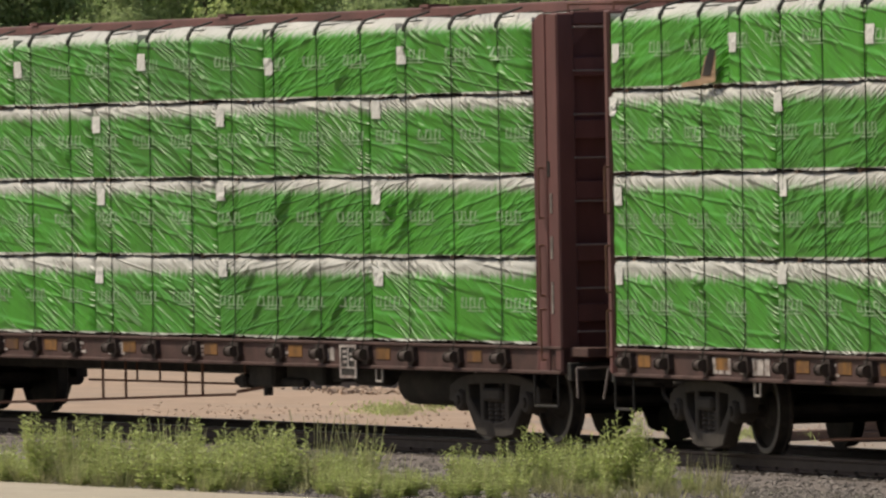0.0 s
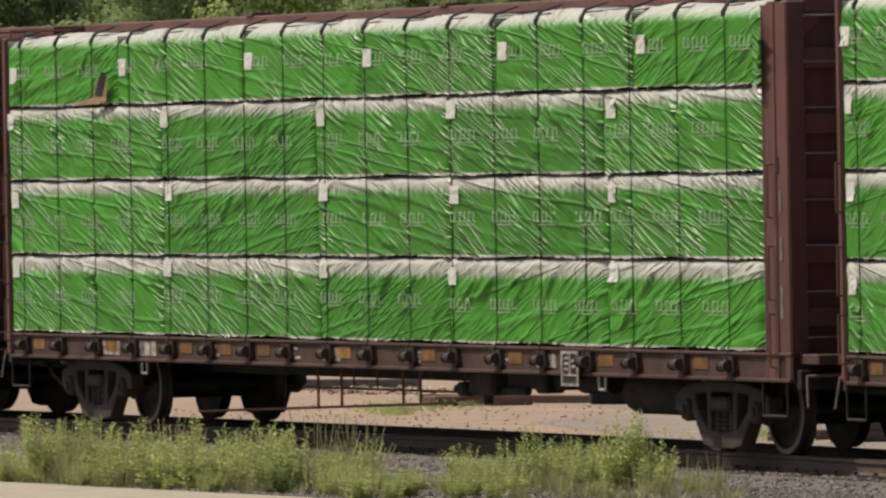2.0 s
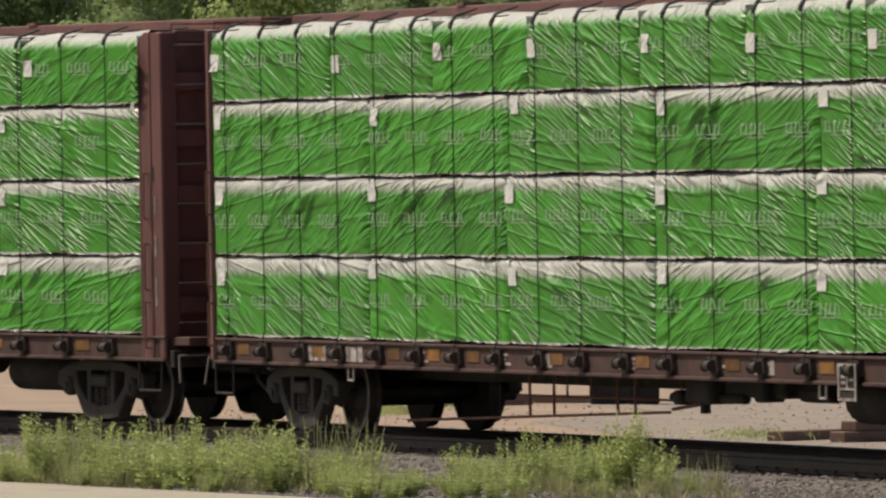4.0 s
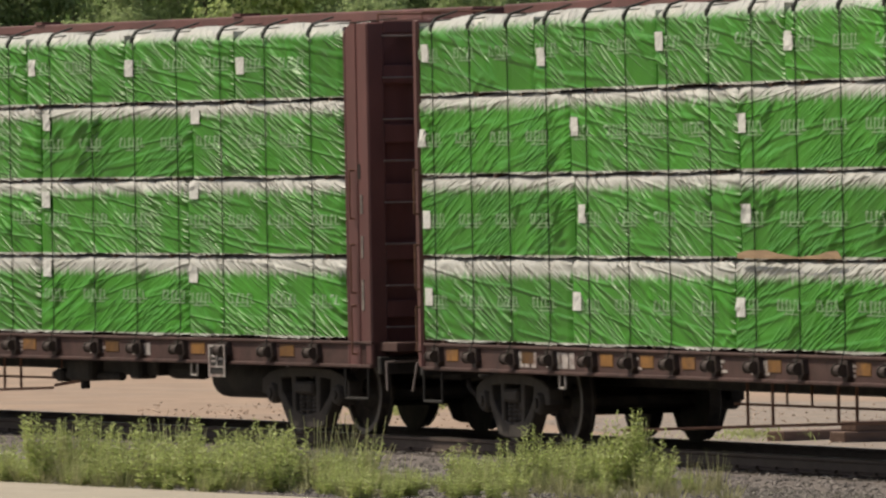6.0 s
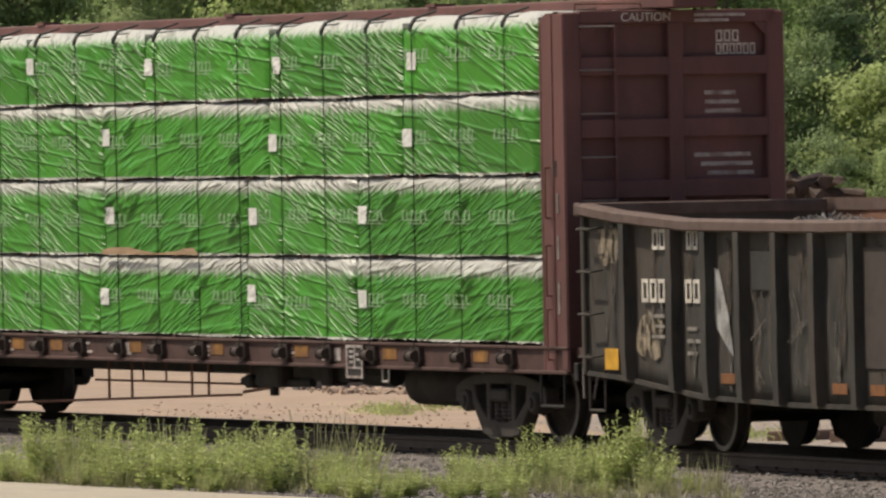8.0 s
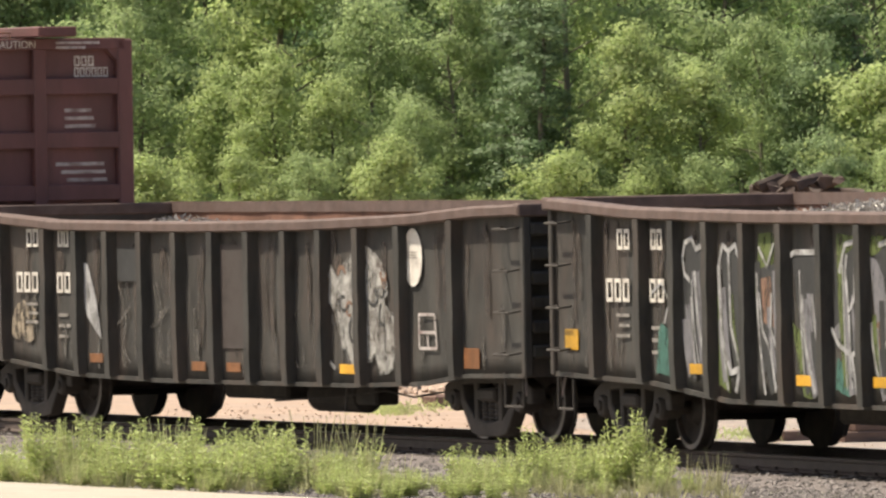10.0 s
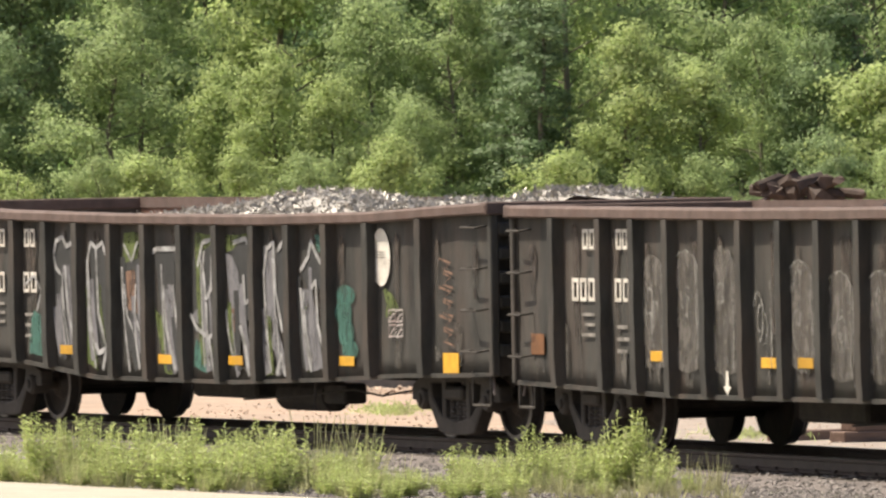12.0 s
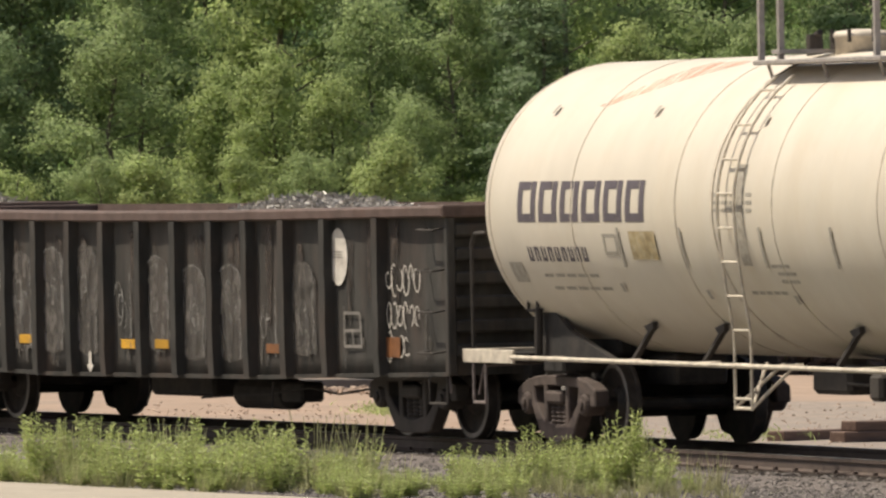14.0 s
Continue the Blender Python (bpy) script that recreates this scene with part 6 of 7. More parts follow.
    # end platform and running rail
    for sx in (-1, 1):
        bm = B()
        box(bm, min(sx * 6.95, sx * 7.65), max(sx * 6.95, sx * 7.65), -1.5, 1.5, 0.96, 1.0, 0.008)
        part("end_platform", bm, M_UNDER, car)
        bm = B()
        box(bm, min(sx * 6.1, sx * 7.65), max(sx * 6.1, sx * 7.65), -1.53, -1.49, 0.90, 1.05, 0.008)
        box(bm, min(sx * 7.62, sx * 7.67), max(sx * 7.62, sx * 7.67), -1.53, 1.5, 0.90, 1.05, 0.008)
        part("platform_edge", bm, M_CREAM, car, "dirty cream painted platform edge")
        bm = B()
        xe = sx * 7.5
        pts = [(xe, -1.46, 1.0), (xe, -1.46, 2.20), (xe - sx * 0.10, -1.46, 2.33), (xe - sx * 0.36, -1.42, 2.34)]
        for a, b in zip(pts, pts[1:]):
            rod(bm, a, b, 0.022, 7)
        part("handrail", bm, M_FRAME, car)
        bm = B()
        rod(bm, (sx * 6.15, -1.2, 0.98), (sx * 6.12, -1.2, 1.50), 0.05, 8)
        stirrup(bm, sx * 6.10, sx * 6.38, -1.22, 1.48, 1.72, 0.02)
        part("end_bracket", bm, M_FRAME, car)
        bm = B()
        stirrup(bm, sx * 7.02, sx * 7.40, -1.50, 0.46, 0.92, 0.018)
        part("stirrup_step", bm, M_RUNG, car)
        build_coupler(car, sx * 7.98, sx)
        build_bogie(car, sx * 5.65 - 0.12, frame_mat=M_DUSTFRAME)
    bm = B()
    rod(bm, (-6.15, -1.52, 0.97), (6.15, -1.52, 0.95), 0.026, 8)
    for x in (-5.5, -3.2, -0.9, 1.4, 3.7, 5.6):
        rod(bm, (x, -1.52, 0.965), (x, -1.15, 0.97), 0.016, 6)
    part("running_rail", bm, M_CREAM, car, "long cream painted side rail")
    # ladder up the side to the top platform
    def rail_y(z):
        """How far out the ladder stands at a height: round the shell above, drawn in towards its foot."""
        if z > ZC:
            return -(R + 0.08) * math.sqrt(max(0.0, 1 - ((z - ZC) / (R + 0.08)) ** 2))
        return -(R + 0.08) + 0.17 * min(1.0, (ZC - z) / 1.3) ** 1.5
    for xx in (0.30, 0.76):
        bm = B()
        prev = None
        for i in range(22):
            z = 0.50 + 0.165 * i
            p = Vector((xx + 0.10, rail_y(z), z))
            if prev is not None:
                rod(bm, prev, p, 0.018, 6)
            prev = p
        part("ladder_stile", bm, M_CREAM, car)
    for i in range(10):
        z = 0.62 + 0.355 * i
        bm = B()
        rod(bm, (0.40, rail_y(z), z), (0.86, rail_y(z), z), 0.014, 6)
        part("ladder_rung", bm, M_CREAM, car)
    bm = B()
    for a, b in (((0.40, -1.51, 0.52), (0.86, -1.15, 0.98)), ((0.86, -1.51, 0.52), (1.23, -1.15, 0.98)), ((0.40, -1.15, 0.98), (0.86, -1.51, 0.52)), ((0.40, -1.51, 0.52), (0.86, -1.51, 0.52))):
        rod(bm, a, b, 0.018, 6)
    part("step_brace", bm, M_CREAM, car)
    # greyer upright streak on the shell behind the ladder
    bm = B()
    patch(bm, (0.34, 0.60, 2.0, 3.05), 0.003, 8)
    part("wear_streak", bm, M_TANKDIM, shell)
    # top platform, manway and safety rail
    bm = B()
    for y in (-0.85, 0.85):
        box(bm, -0.05, 3.4, y - 0.22, y + 0.22, ZC + R - 0.12, ZC + R - 0.07, 0.01)
    for x in (0.1, 3.2):
        box(bm, x - 0.15, x + 0.15, -0.85, 0.85, ZC + R - 0.005, ZC + R + 0.04)
    for x in (0.1, 1.6, 3.1):
        for y in (-0.95, 0.95):
            rod(bm, (x, y, ZC + R - 0.12), (x, y * 0.9, ZC + R * 0.74), 0.02, 6)
    part("top_platform", bm, M_LIGHTSTEEL, car, "grey steel walkway round the manway")
    bm = B()
    for x in (0.08, 3.2):
        for y in (-1.02, -0.80, 1.02):
            box(bm, x - 0.03, x + 0.03, y - 0.03, y + 0.03, ZC + R - 0.10, ZC + R + 1.05)
    for x in (1.0, 2.0):
        box(bm, x - 0.03, x + 0.03, 0.99, 1.05, ZC + R - 0.10, ZC + R + 1.05)
    for y in (-1.02, 1.02):
        rod(bm, (0.08 if y > 0 else 1.2, y, ZC + R + 1.02), (3.0, y, ZC + R + 1.02), 0.022, 6)
    part("safety_rail", bm, M_LIGHTSTEEL, car)
    bm = B()
    lathe(bm, [(ZC + R - 0.10, 0.28), (ZC + R + 0.14, 0.28), (ZC + R + 0.15, 0.33), (ZC + R + 0.19, 0.33), (ZC + R + 0.22, 0.26), (ZC + R + 0.24, 0.08)], 24, "z")
    bmesh.ops.translate(bm, vec=(0.35, 0, 0), verts=bm.verts)
    mw = part("manway", bm, M_CREAM, car, "round bolted manway lid", True)
    bm = B()
    for i in range(8):
        a = math.pi * i / 4
        rod(bm, (0.33 * math.cos(a), 0.33 * math.sin(a), ZC + R + 0.10), (0.33 * math.cos(a), 0.33 * math.sin(a), ZC + R + 0.24), 0.022, 6)
    bmesh.ops.translate(bm, vec=(0.35, 0, 0), verts=bm.verts)
    part("lid_bolt", bm, M_FRAME, mw)
    bm = B()
    for x, y in ((-0.45, -0.2), (-0.65, 0.15), (1.05, 0.1)):
        rod(bm, (x, y, ZC + R - 0.1), (x, y, ZC + R + 0.20), 0.09, 10)
        rod(bm, (x - 0.16, y, ZC + R + 0.14), (x + 0.16, y, ZC + R + 0.22), 0.035, 7)
    part("valve", bm, M_FRAME, car)
    bm = B()
    rod(bm, (2.0, -0.9, 0.78), (5.0, -0.9, 0.74), 0.018, 6), rod(bm, (1.5, -0.6, 0.70), (4.2, -0.6, 0.80), 0.018, 6)
    box(bm, 1.0, 2.0, -0.9, -0.3, 0.66, 0.95, 0.05)
    box(bm, 3.0, 3.3, -1.1, -0.8, 0.62, 0.90, 0.04)
    rod(bm, (0, 0, 0.75), (0, 0, 1.3), 0.16, 12)
    part("outlet_gear", bm, M_FRAME, car)
    return car


# ---- trees, weeds, yard things ----
def leaves(centres, per, spread, size, rng, flat=0.5):
    """Folded leaf quads scattered round clump centres."""
    n = len(centres) * per
    c = np.repeat(np.array(centres), per, axis=0)
    p = c + rng.randn(n, 3) * np.array(spread)
    s = size * (0.6 + 0.8 * rng.rand(n, 1))
    nrm = 1.3 * (p - c) / (np.linalg.norm(p - c, axis=1, keepdims=True) + 1e-6) + np.array([0, 0, 0.55]) + 0.4 * rng.randn(n, 3)
    out = c * np.array([1, 1, 0])
    nrm = nrm + 0.6 * out / (np.linalg.norm(out, axis=1, keepdims=True) + 0.3)
    nrm /= np.linalg.norm(nrm, axis=1, keepdims=True) + 1e-9
    u = np.cross(nrm, rng.randn(n, 3))
    u /= np.linalg.norm(u, axis=1, keepdims=True) + 1e-9
    v = np.cross(nrm, u)
    a, b = u * s, v * s * flat
    verts = np.stack([p - a, p + 0.7 * a + b, p + 0.7 * a - b], 1).reshape(-1, 3)
    idx = np.arange(n)[:, None] * 3 + np.array([[0, 1, 2]])
    return verts.tolist(), idx.tolist()


def build_tree(seed, height, width, leaf_mat, conifer=False):
    rng = np.random.RandomState(seed)
    tree = empty("tree", "dark narrow conifer at the wood's edge" if conifer else "leafy young broadleaf tree at the wood's edge", "tree", "trees of the wood's edge")
    bm = B()
    pts = [Vector((0, 0, -0.3))]
    for i in range(1, 7):
        pts.append(Vector((0.12 * rng.randn(), 0.12 * rng.randn(), height * 0.95 * i / 6)))
    for i, (a, b) in enumerate(zip(pts, pts[1:])):
        rod(bm, a, b, 0.11 * (1 - i / 6.5) + 0.012, 8, 0.11 * (1 - (i + 1) / 6.5) + 0.012)
    centres = []
    nl = 46 if not conifer else 60
    for i in range(nl):
        t = 0.06 + 0.92 * (i + rng.rand()) / nl
        z = height * t
        az = rng.rand() * 6.283
        if conifer:
            r = width * 0.5 * (1 - t) + 0.12
        else:
            r = width * 0.5 * (math.sin(math.pi * min(1, 0.18 + 0.82 * t)) ** 0.6) * (0.65 + 0.5 * rng.rand())
        base = Vector((0, 0, max(0.1, z - (0.1 if conifer else 0.7))))
        tip = Vector((r * math.cos(az), r * math.sin(az), z + (-0.15 if conifer else 0.25 * rng.randn())))
        rod(bm, base, tip, 0.035 * (1 - 0.6 * t), 5, 0.008)
        for k in range(3 if conifer else 4):
            f = (0.45 + 0.55 * (k + rng.rand()) / 4)
            q = base.lerp(tip, min(1.0, f))
            centres.append((q.x + 0.18 * rng.randn(), q.y + 0.18 * rng.randn(), q.z + 0.14 * rng.randn()))
    part("trunk", bm, M_BARK, tree, "thin grey trunk with limbs")
    if conifer:
        v, f = leaves(centres, 130, (0.19, 0.19, 0.09), 0.075, rng, 0.25)
    else:
        v, f = leaves(centres, 150, (0.25, 0.25, 0.17), 0.055, rng, 0.7)
    mesh_part("crown", v, f, leaf_mat, tree)
    return tree


def build_wood():
    rng = random.Random(11)
    sizes = [9.5, 10.5, 8.5, 11.0, 11.5, 7.0, 9.0]
    kinds = [build_tree(1, 9.5, 3.6, M_LEAF1), build_tree(2, 10.5, 4.2, M_LEAF2), build_tree(3, 8.5, 3.2, M_LEAF1), build_tree(4, 11.0, 4.6, M_LEAF2),
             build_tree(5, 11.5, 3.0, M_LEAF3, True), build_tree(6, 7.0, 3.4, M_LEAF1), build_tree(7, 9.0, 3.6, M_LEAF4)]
    used = set()

    def plant(t, x, y, sc, wide=1.0):
        m = pose(x, y, GROUND_Z + 0.06 * max(0, y - 98), 0, 0, rng.uniform(0, 360))
        if t in used:
            o = copy_thing(kinds[t], m)
        else:
            o = kinds[t]
            o.matrix_basis = m
            used.add(t)
        o.scale = (sc * wide, sc * wide, sc)
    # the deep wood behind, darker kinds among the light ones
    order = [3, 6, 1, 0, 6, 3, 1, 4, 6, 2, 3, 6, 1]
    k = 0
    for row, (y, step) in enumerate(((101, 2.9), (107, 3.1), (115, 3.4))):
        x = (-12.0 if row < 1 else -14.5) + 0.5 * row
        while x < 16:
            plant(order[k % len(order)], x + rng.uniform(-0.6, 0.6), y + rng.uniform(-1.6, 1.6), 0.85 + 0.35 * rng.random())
            x += step * rng.uniform(0.8, 1.2)
            k += 1
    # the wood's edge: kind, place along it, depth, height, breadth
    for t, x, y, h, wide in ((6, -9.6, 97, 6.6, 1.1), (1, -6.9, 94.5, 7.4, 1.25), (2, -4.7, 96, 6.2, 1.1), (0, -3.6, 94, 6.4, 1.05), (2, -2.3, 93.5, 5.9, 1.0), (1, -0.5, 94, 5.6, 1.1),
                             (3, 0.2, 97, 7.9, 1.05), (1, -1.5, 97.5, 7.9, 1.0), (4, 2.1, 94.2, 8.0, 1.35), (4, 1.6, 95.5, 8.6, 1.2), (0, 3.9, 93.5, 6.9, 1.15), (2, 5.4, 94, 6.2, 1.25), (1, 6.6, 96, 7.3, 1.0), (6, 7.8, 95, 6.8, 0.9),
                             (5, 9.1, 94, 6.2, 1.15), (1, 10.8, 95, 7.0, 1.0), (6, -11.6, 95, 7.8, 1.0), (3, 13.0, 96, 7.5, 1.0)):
        plant(t, x, y, h / sizes[t], wide)
    # low bright bushes along the foot of the wood
    x = -10.5
    while x < 14.5:
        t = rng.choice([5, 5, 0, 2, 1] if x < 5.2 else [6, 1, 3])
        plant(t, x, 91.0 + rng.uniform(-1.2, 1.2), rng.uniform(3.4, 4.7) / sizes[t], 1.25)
        x += rng.uniform(1.1, 1.9)


def build_weed(seed, tall, width, stems, material, leafy=True):
    rng = np.random.RandomState(seed)
    plant = empty("weed_plant", "bright yellow-green leafy weed on the gravel verge" if leafy else "thin dry grassy weed with sparse stems", "weed", "roadside weeds")
    verts, faces = [], []
    cents = []
    bm = B()
    for i in range(stems):
        a = rng.rand() * 6.283
        r = width * 0.5 * rng.rand() ** 0.5
        h = tall * (0.55 + 0.45 * rng.rand())
        base = Vector((0.4 * r * math.cos(a), 0.4 * r * math.sin(a), -0.02))
        tip = Vector((r * math.cos(a) + 0.03 * rng.randn(), r * math.sin(a) + 0.03 * rng.randn(), h))
        rod(bm, base, tip, 0.006, 4, 0.002)
        n = int(h / (0.022 if leafy else 0.06))
        for k in range(n):
            t = 0.12 + 0.88 * k / n
            p = base.lerp(tip, t)
            az = k * 2.4 + rng.rand()
            ln = (0.10 if leafy else 0.05) * (1.15 - 0.65 * t) * (0.7 + 0.6 * rng.rand())
            up = 0.35 + 0.5 * t
            d = Vector((math.cos(az), math.sin(az), up)).normalized()
            s = Vector((-math.sin(az), math.cos(az), 0)) * ln * (0.17 if leafy else 0.1)
            o = len(verts)
            mid = p + d * ln * 0.5
            end = p + d * ln + Vector((0, 0, -0.25 * ln))
            verts += [tuple(p), tuple(mid + s), tuple(end), tuple(mid - s)]
            faces.append((o, o + 1, o + 2, o + 3))
    part("stalk", bm, M_DRY, plant)
    mesh_part("foliage", verts, faces, material, plant)
    return plant


def build_weeds():
    rng = random.Random(21)
    base = [build_weed(31, 0.62, 0.50, 22, M_WEED), build_weed(32, 0.46, 0.6, 24, M_WEED), build_weed(33, 0.70, 0.42, 15, M_WEED),
            build_weed(34, 0.60, 0.5, 16, M_DRY, False), build_weed(35, 0.35, 0.6, 30, M_DRY, False)]
    used = set()

    def put(k, px, depth, sc):
        """px: across the view, in metres from its middle at that distance."""
        m = pose(px, depth - 117.32, GROUND_Z, 0, 0, rng.uniform(0, 360))
        if k in used:
            o = copy_thing(base[k], m)
            o.scale = (sc, sc, sc)
        else:
            base[k].matrix_basis = m
            base[k].scale = (sc, sc, sc)
            used.add(k)
    # dense belt, thinning out towards the ballast
    for i in range(138):
        x = rng.uniform(-4.9, -0.75) if rng.random() < 0.70 else rng.uniform(0.2, 2.1)
        d = rng.uniform(100.5, 106.5)
        sc = rng.uniform(0.45, 1.2) * (1.0 if x < 0 else 0.8)
        if i % 17 == 0:
            # a few low ones on the barer gravel between
            x, sc = rng.uniform(-0.75, 0.2), rng.uniform(0.3, 0.5)
        edge = 117.32 - 1.82 * x - 21.0 + 0.4
        if d < edge:
            d = edge + rng.uniform(0, 2.5)
        put(rng.choice([0, 1, 1, 1, 2, 3, 4]), x * d / 102, d, sc)
    # low grass and seedlings that run out over the gravel towards the road
    for i in range(95):
        x = rng.uniform(-4.9, 2.9) if i % 3 else rng.uniform(-1.2, 2.6)
        d = max(rng.uniform(97.6, 102.5), 98.6 - 1.82 * (x + 1.3) + rng.uniform(0, 1.2))
        put(rng.choice([1, 1, 3, 4, 4]), x, d, rng.uniform(0.35, 0.72))
    for x, d, k, sc in ((-4.2, 105.8, 0, 1.1), (-3.5, 104.6, 0, 1.15), (-3.7, 105.0, 2, 1.0), (-2.6, 103.2, 2, 1.05), (1.75, 102.5, 0, 1.05), (1.95, 102.2, 0, 1.15), (1.6, 102.0, 1, 1.2), (2.15, 102.4, 1, 1.0), (0.95, 103, 2, 0.95), (1.2, 102.6, 2, 0.8), (-1.3, 103.0, 3, 1.35), (-1.1, 103.5, 3, 1.2), (-0.78, 103, 3, 1.3), (1.85, 102.3, 2, 1.2), (2.75, 102, 3, 0.75), (2.6, 102, 4, 0.8), (-3.2, 103.6, 0, 1.0), (-3.0, 104, 2, 1.0), (-1.6, 103, 0, 1.05), (-2.5, 102.6, 0, 0.95), (0.35, 102, 4, 0.9)):
        put(k, x, d, sc)


def build_yard():
    # squared timbers lying beyond the track
    def beam(name, x0, y0, x1, y1, z, w, h, material, label):
        a, b = Vector((x0, y0, 0)), Vector((x1, y1, 0))
        ln = (b - a).length
        bm = B()
        box(bm, 0, ln, -w / 2, w / 2, 0, h, 0.015)
        ob = part(name, bm, material)
        ob.matrix_basis = pose(x0, y0, z, 0, 0, math.degrees(math.atan2(y1 - y0, x1 - x0)))
        return tagged(ob, label, "timber beam", "yard beams")
    d0 = 128.5 - 117.32
    beam("timber_beam", 4.2, d0 - 0.5, 6.6, d0 + 4.5, GROUND_Z, 0.25, 0.13, M_BEAM, "weathered brown timber lying on the sandy yard")
    beam("timber_beam", 4.95, d0 - 1.2, 8.0, d0 + 2.5, GROUND_Z, 0.25, 0.14, M_BEAM, "weathered brown timber lying on the sandy yard")
    beam("timber_beam", 5.1, d0 - 1.0, 8.2, d0 + 3.0, GROUND_Z + 0.14, 0.25, 0.13, M_BEAM, "weathered brown timber resting on another")
    beam("timber_beam", -0.2, 37, 1.3, 39, GROUND_Z, 0.25, 0.16, M_BEAM, "weathered brown timber lying on the sandy yard")
    beam("steel_beam", -2.5, 54.3, -0.4, 55.0, GROUND_Z, 0.3, 0.18, M_CONC, "grey steel beam lying on the sandy yard")
    beam("timber_beam", -0.3, 41.3, 2.3, 40.6, GROUND_Z, 0.3, 0.13, M_BEAM, "weathered brown timber lying on the sandy yard")
    bm = B()
    box(bm, 2.28, 3.35, 39.4, 40.4, GROUND_Z, GROUND_Z + 0.55, 0.03)
    for k in range(4):
        box(bm, 2.32 + 0.3 * k, 2.38 + 0.3 * k, 39.36, 39.4, GROUND_Z + 0.02, GROUND_Z + 0.53)
    tagged(part("steel_crate", bm, M_UNDER), "low dark ribbed steel crate on the sandy yard", "crate")
    # heap of dark logs far behind the line
    rng = random.Random(3)
    cx, cy = 6.6, 76
    for row in range(20):
        n, z = 17 - int(row * 0.6), 0.08 + 0.187 * row
        for i in range(n):
            bm = B()
            r = rng.uniform(0.09, 0.17)
            ln = rng.uniform(0.35, 0.95)
            rod(bm, (0, -ln / 2, 0), (0, ln / 2, 0), r, 7, r * rng.uniform(0.55, 0.9))
            for v in bm.verts:
                v.co += Vector((rng.uniform(-0.03, 0.03), rng.uniform(-0.08, 0.08), rng.uniform(-0.03, 0.03)))
            lg = part("log", bm, M_LOG)
            x = cx + (i - (n - 1) / 2) * 0.25 + rng.uniform(-0.06, 0.06) + 0.25
            lg.matrix_basis = pose(x, cy + rng.uniform(-0.4, 0.4), GROUND_Z + z + 0.03, rng.uniform(-22, 22), 0, rng.uniform(-75, 75))
            tagged(lg, "dark weathered log in a heap", "log", "heap of logs")
    # tufts of grass on the sand
    for k, (x, y, n, sz) in enumerate(((-0.75, 29.5, 500, (0.28, 0.6, 0.05)), (3.9, 11.5, 250, (0.35, 0.8, 0.03)), (0.1, 33, 200, (0.5, 0.8, 0.04)))):
        r2 = np.random.RandomState(k)
        v, f = leaves([(0, 0, 0.08)], n, sz, 0.07, r2, 0.10)
        v = [(a, b, max(0.0, c)) for a, b, c in v]
        ob = mesh_part("grass_tuft", v, f, M_WEED)
        ob.matrix_basis = pose(x, y, GROUND_Z)
        tagged(ob, "low green grass tuft on the sandy yard", "grass", kind="stuff")


# ---- put it together ----
build_ground()
build_track()
first = build_lumber_car()
S_LUMBER = (4.975, -19.525, -44.025, -68.525)
CARS.append([first, S_LUMBER[0], 18.3])
for s in S_LUMBER[1:]:
    CARS.append([copy_thing(first, pose(0, 0, 0)), s, 18.3])
# the third flatcar carries its routing panel further back
[c for c in CARS[2][0].children if c.name.startswith("routing_panel")][0].matrix_basis = pose(1.48, 0, -0.04)
build_lumber_loads()
for kind, s in enumerate((-89.22, -106.95, -124.5)):
    CARS.append([build_gondola(kind), s, 13.5])
    build_scrap(kind, len(CARS) - 1)
CARS.append([build_tank_car(), -141.28, 11.3])


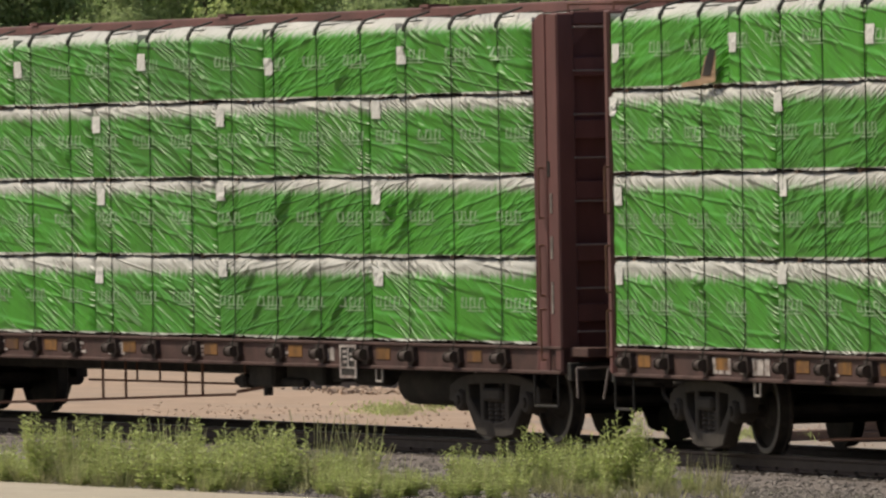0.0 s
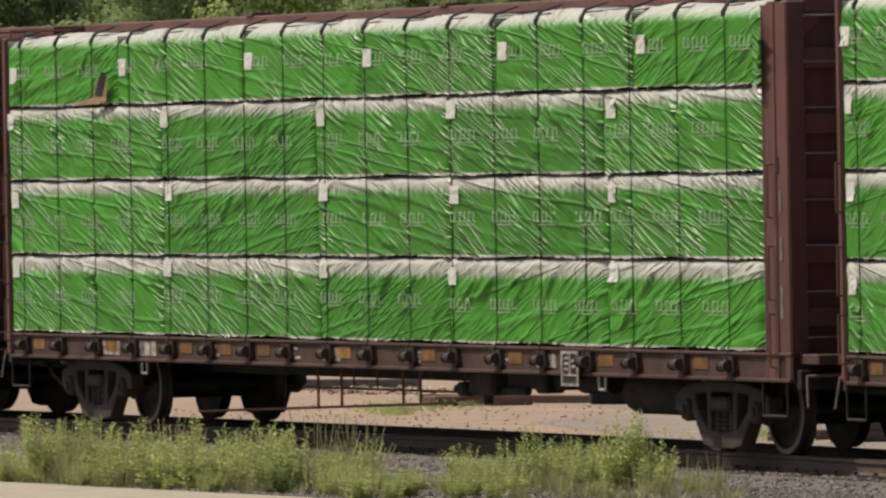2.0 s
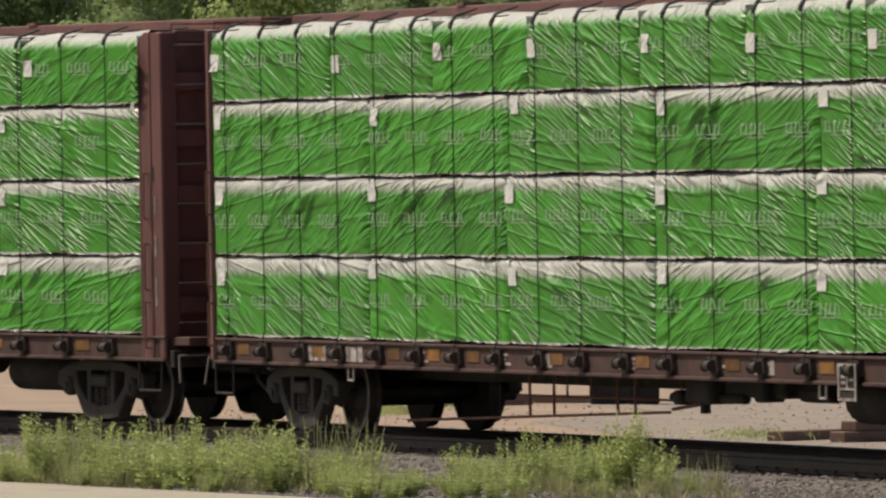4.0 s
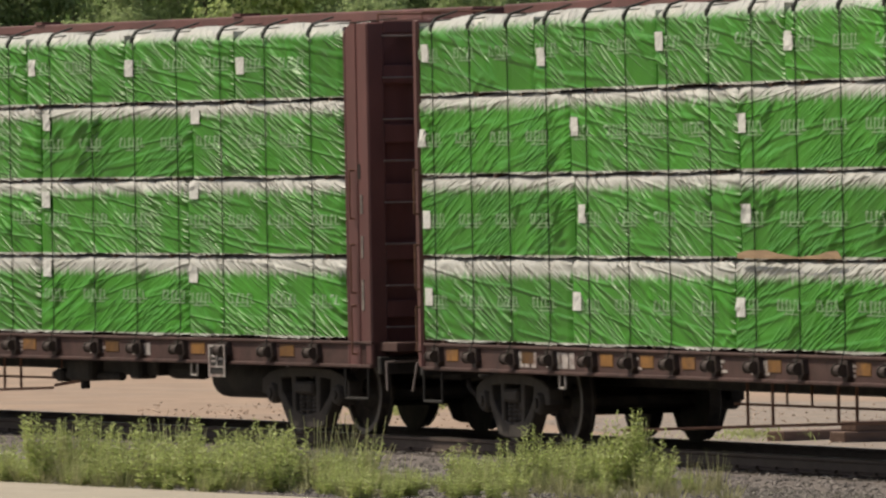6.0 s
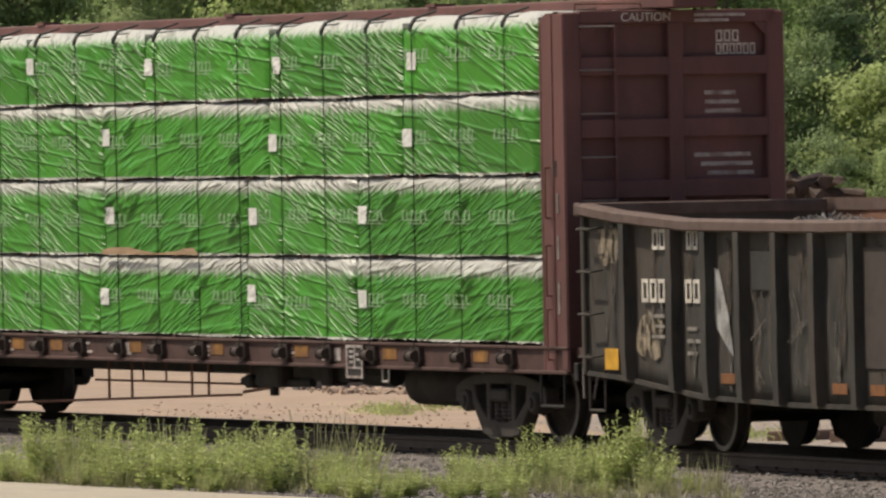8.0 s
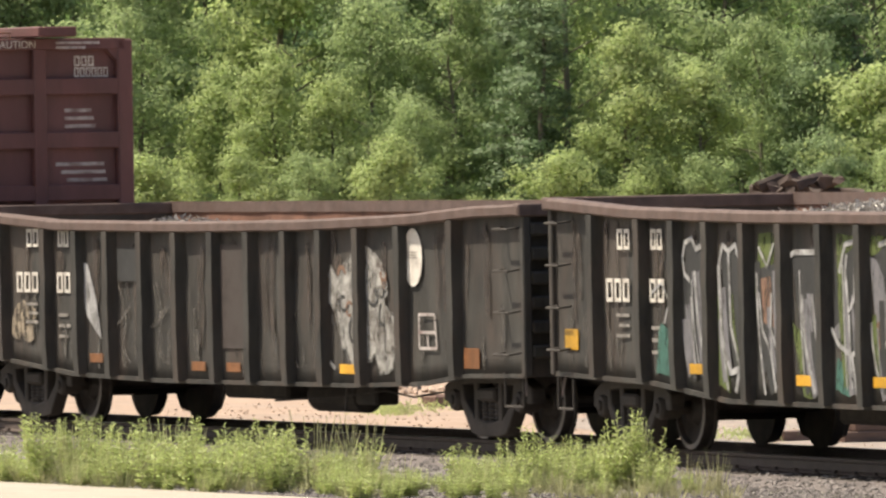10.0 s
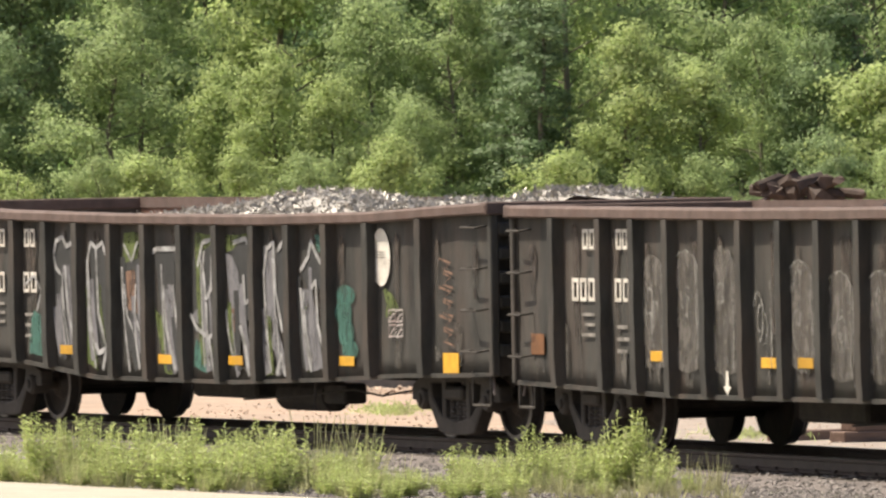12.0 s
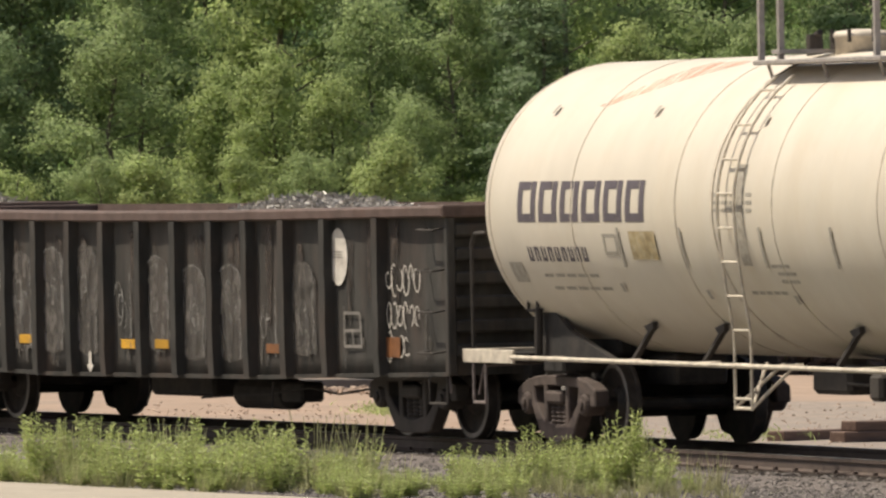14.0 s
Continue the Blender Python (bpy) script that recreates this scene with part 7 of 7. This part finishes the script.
def last_car_lettering():
    """White warnings and plain bars on the rear bulkhead of the last lumber car."""
    car = CARS[3][0]
    bh = [c for c in car.children if c.name.startswith("bulkhead")][0]
    x = 11.45
    cu = bpy.data.curves.new("caution", "FONT")
    cu.body, cu.size, cu.extrude, cu.align_x, cu.align_y = "CAUTION", 0.135, 0.002, "CENTER", "CENTER"
    tmp = new("caution_text", cu)
    me = bpy.data.meshes.new_from_object(tmp.evaluated_get(bpy.context.evaluated_depsgraph_get()))
    bpy.data.objects.remove(tmp)
    me.materials.append(M_WHITE)
    ob = new("warning_text", me)
    ob.parent = bh
    ob.matrix_basis = Matrix.Translation((x + 0.004, -0.39, 4.675)) @ Matrix(((0, 0, 1, 0), (1, 0, 0, 0), (0, 1, 0, 0), (0, 0, 0, 1)))
    tagged(ob, "white CAUTION lettering")
    for ya, yb, z in ((0.20, 0.82, 4.68), (0.20, 0.62, 4.62)):
        bm = B()
        box(bm, x + 0.002, x + 0.006, ya, yb, z, z + 0.033)
        part("notice_line", bm, M_STENCIL, bh)
    bm = B()
    xi = x - 0.10
    bars(bm, 0.50, 4.40, 0.80, 4.53, 3, "x", xi + 0.001, 0.004, 7, True)
    bars(bm, 0.50, 4.26, 1.0, 4.385, 6, "x", xi + 0.001, 0.004, 8, True)
    part("reporting_mark", bm, M_WHITE, bh, "white painted bars")
    for k in range(3):
        for ya, yb, z in ((0.36, 0.80 - 0.03 * k, 3.62 + 0.10 * k), (0.22 + 0.08 * (2 - k), 0.95 - 0.02 * k, 2.94 + 0.10 * k)):
            bm = B()
            box(bm, xi + 0.001, xi + 0.005, ya, yb, z, z + 0.045)
            part("small_stencil", bm, M_STENCIL, bh)


last_car_lettering()
stones("ballast_stones", "loose grey ballast stones beside the rails", 9000, 2, ballast_place, (0.018, 0.045))
stones("verge_stones", "loose grey stones on the weedy verge", 7000, 9, verge_place, (0.012, 0.032))
stones("rubble", "pale broken rubble on the sandy yard", 160, 12, rubble_place, (0.03, 0.11), M_YARDSTONE)
stones("yard_stones", "scattered stones on the sandy yard", 1300, 3, yard_place, (0.012, 0.035), M_YARDSTONE)
build_yard()
build_weeds()
build_wood()


def motions():
    """The whole train rolls up the line; loads ride on their cars and wheelsets turn."""
    times = [0.5 * i for i in range(29)]
    for thing, s, base in CARS:
        walk(thing, [(t, on_track(s + run(t), base)) for t in times])
    for thing, place, number in LOADS:
        s, base = CARS[number][1], CARS[number][2]
        walk(thing, [(t, on_track(s + run(t), base) @ place) for t in times])
    steps = [i * 2 / FPS for i in range(int(14.0 * FPS / 2) + 1)]
    for thing, s, base in CARS:
        for bog in thing.children:
            if bog.name.split(".")[0] != "truck":
                continue
            for ws in bog.children:
                if ws.name.split(".")[0] != "wheelset":
                    continue
                p = ws.matrix_basis.translation.copy()
                walk(ws, [(t, Matrix.Translation(p) @ Matrix.Rotation(-run(t) / 0.457, 4, "Y")) for t in steps])


motions()
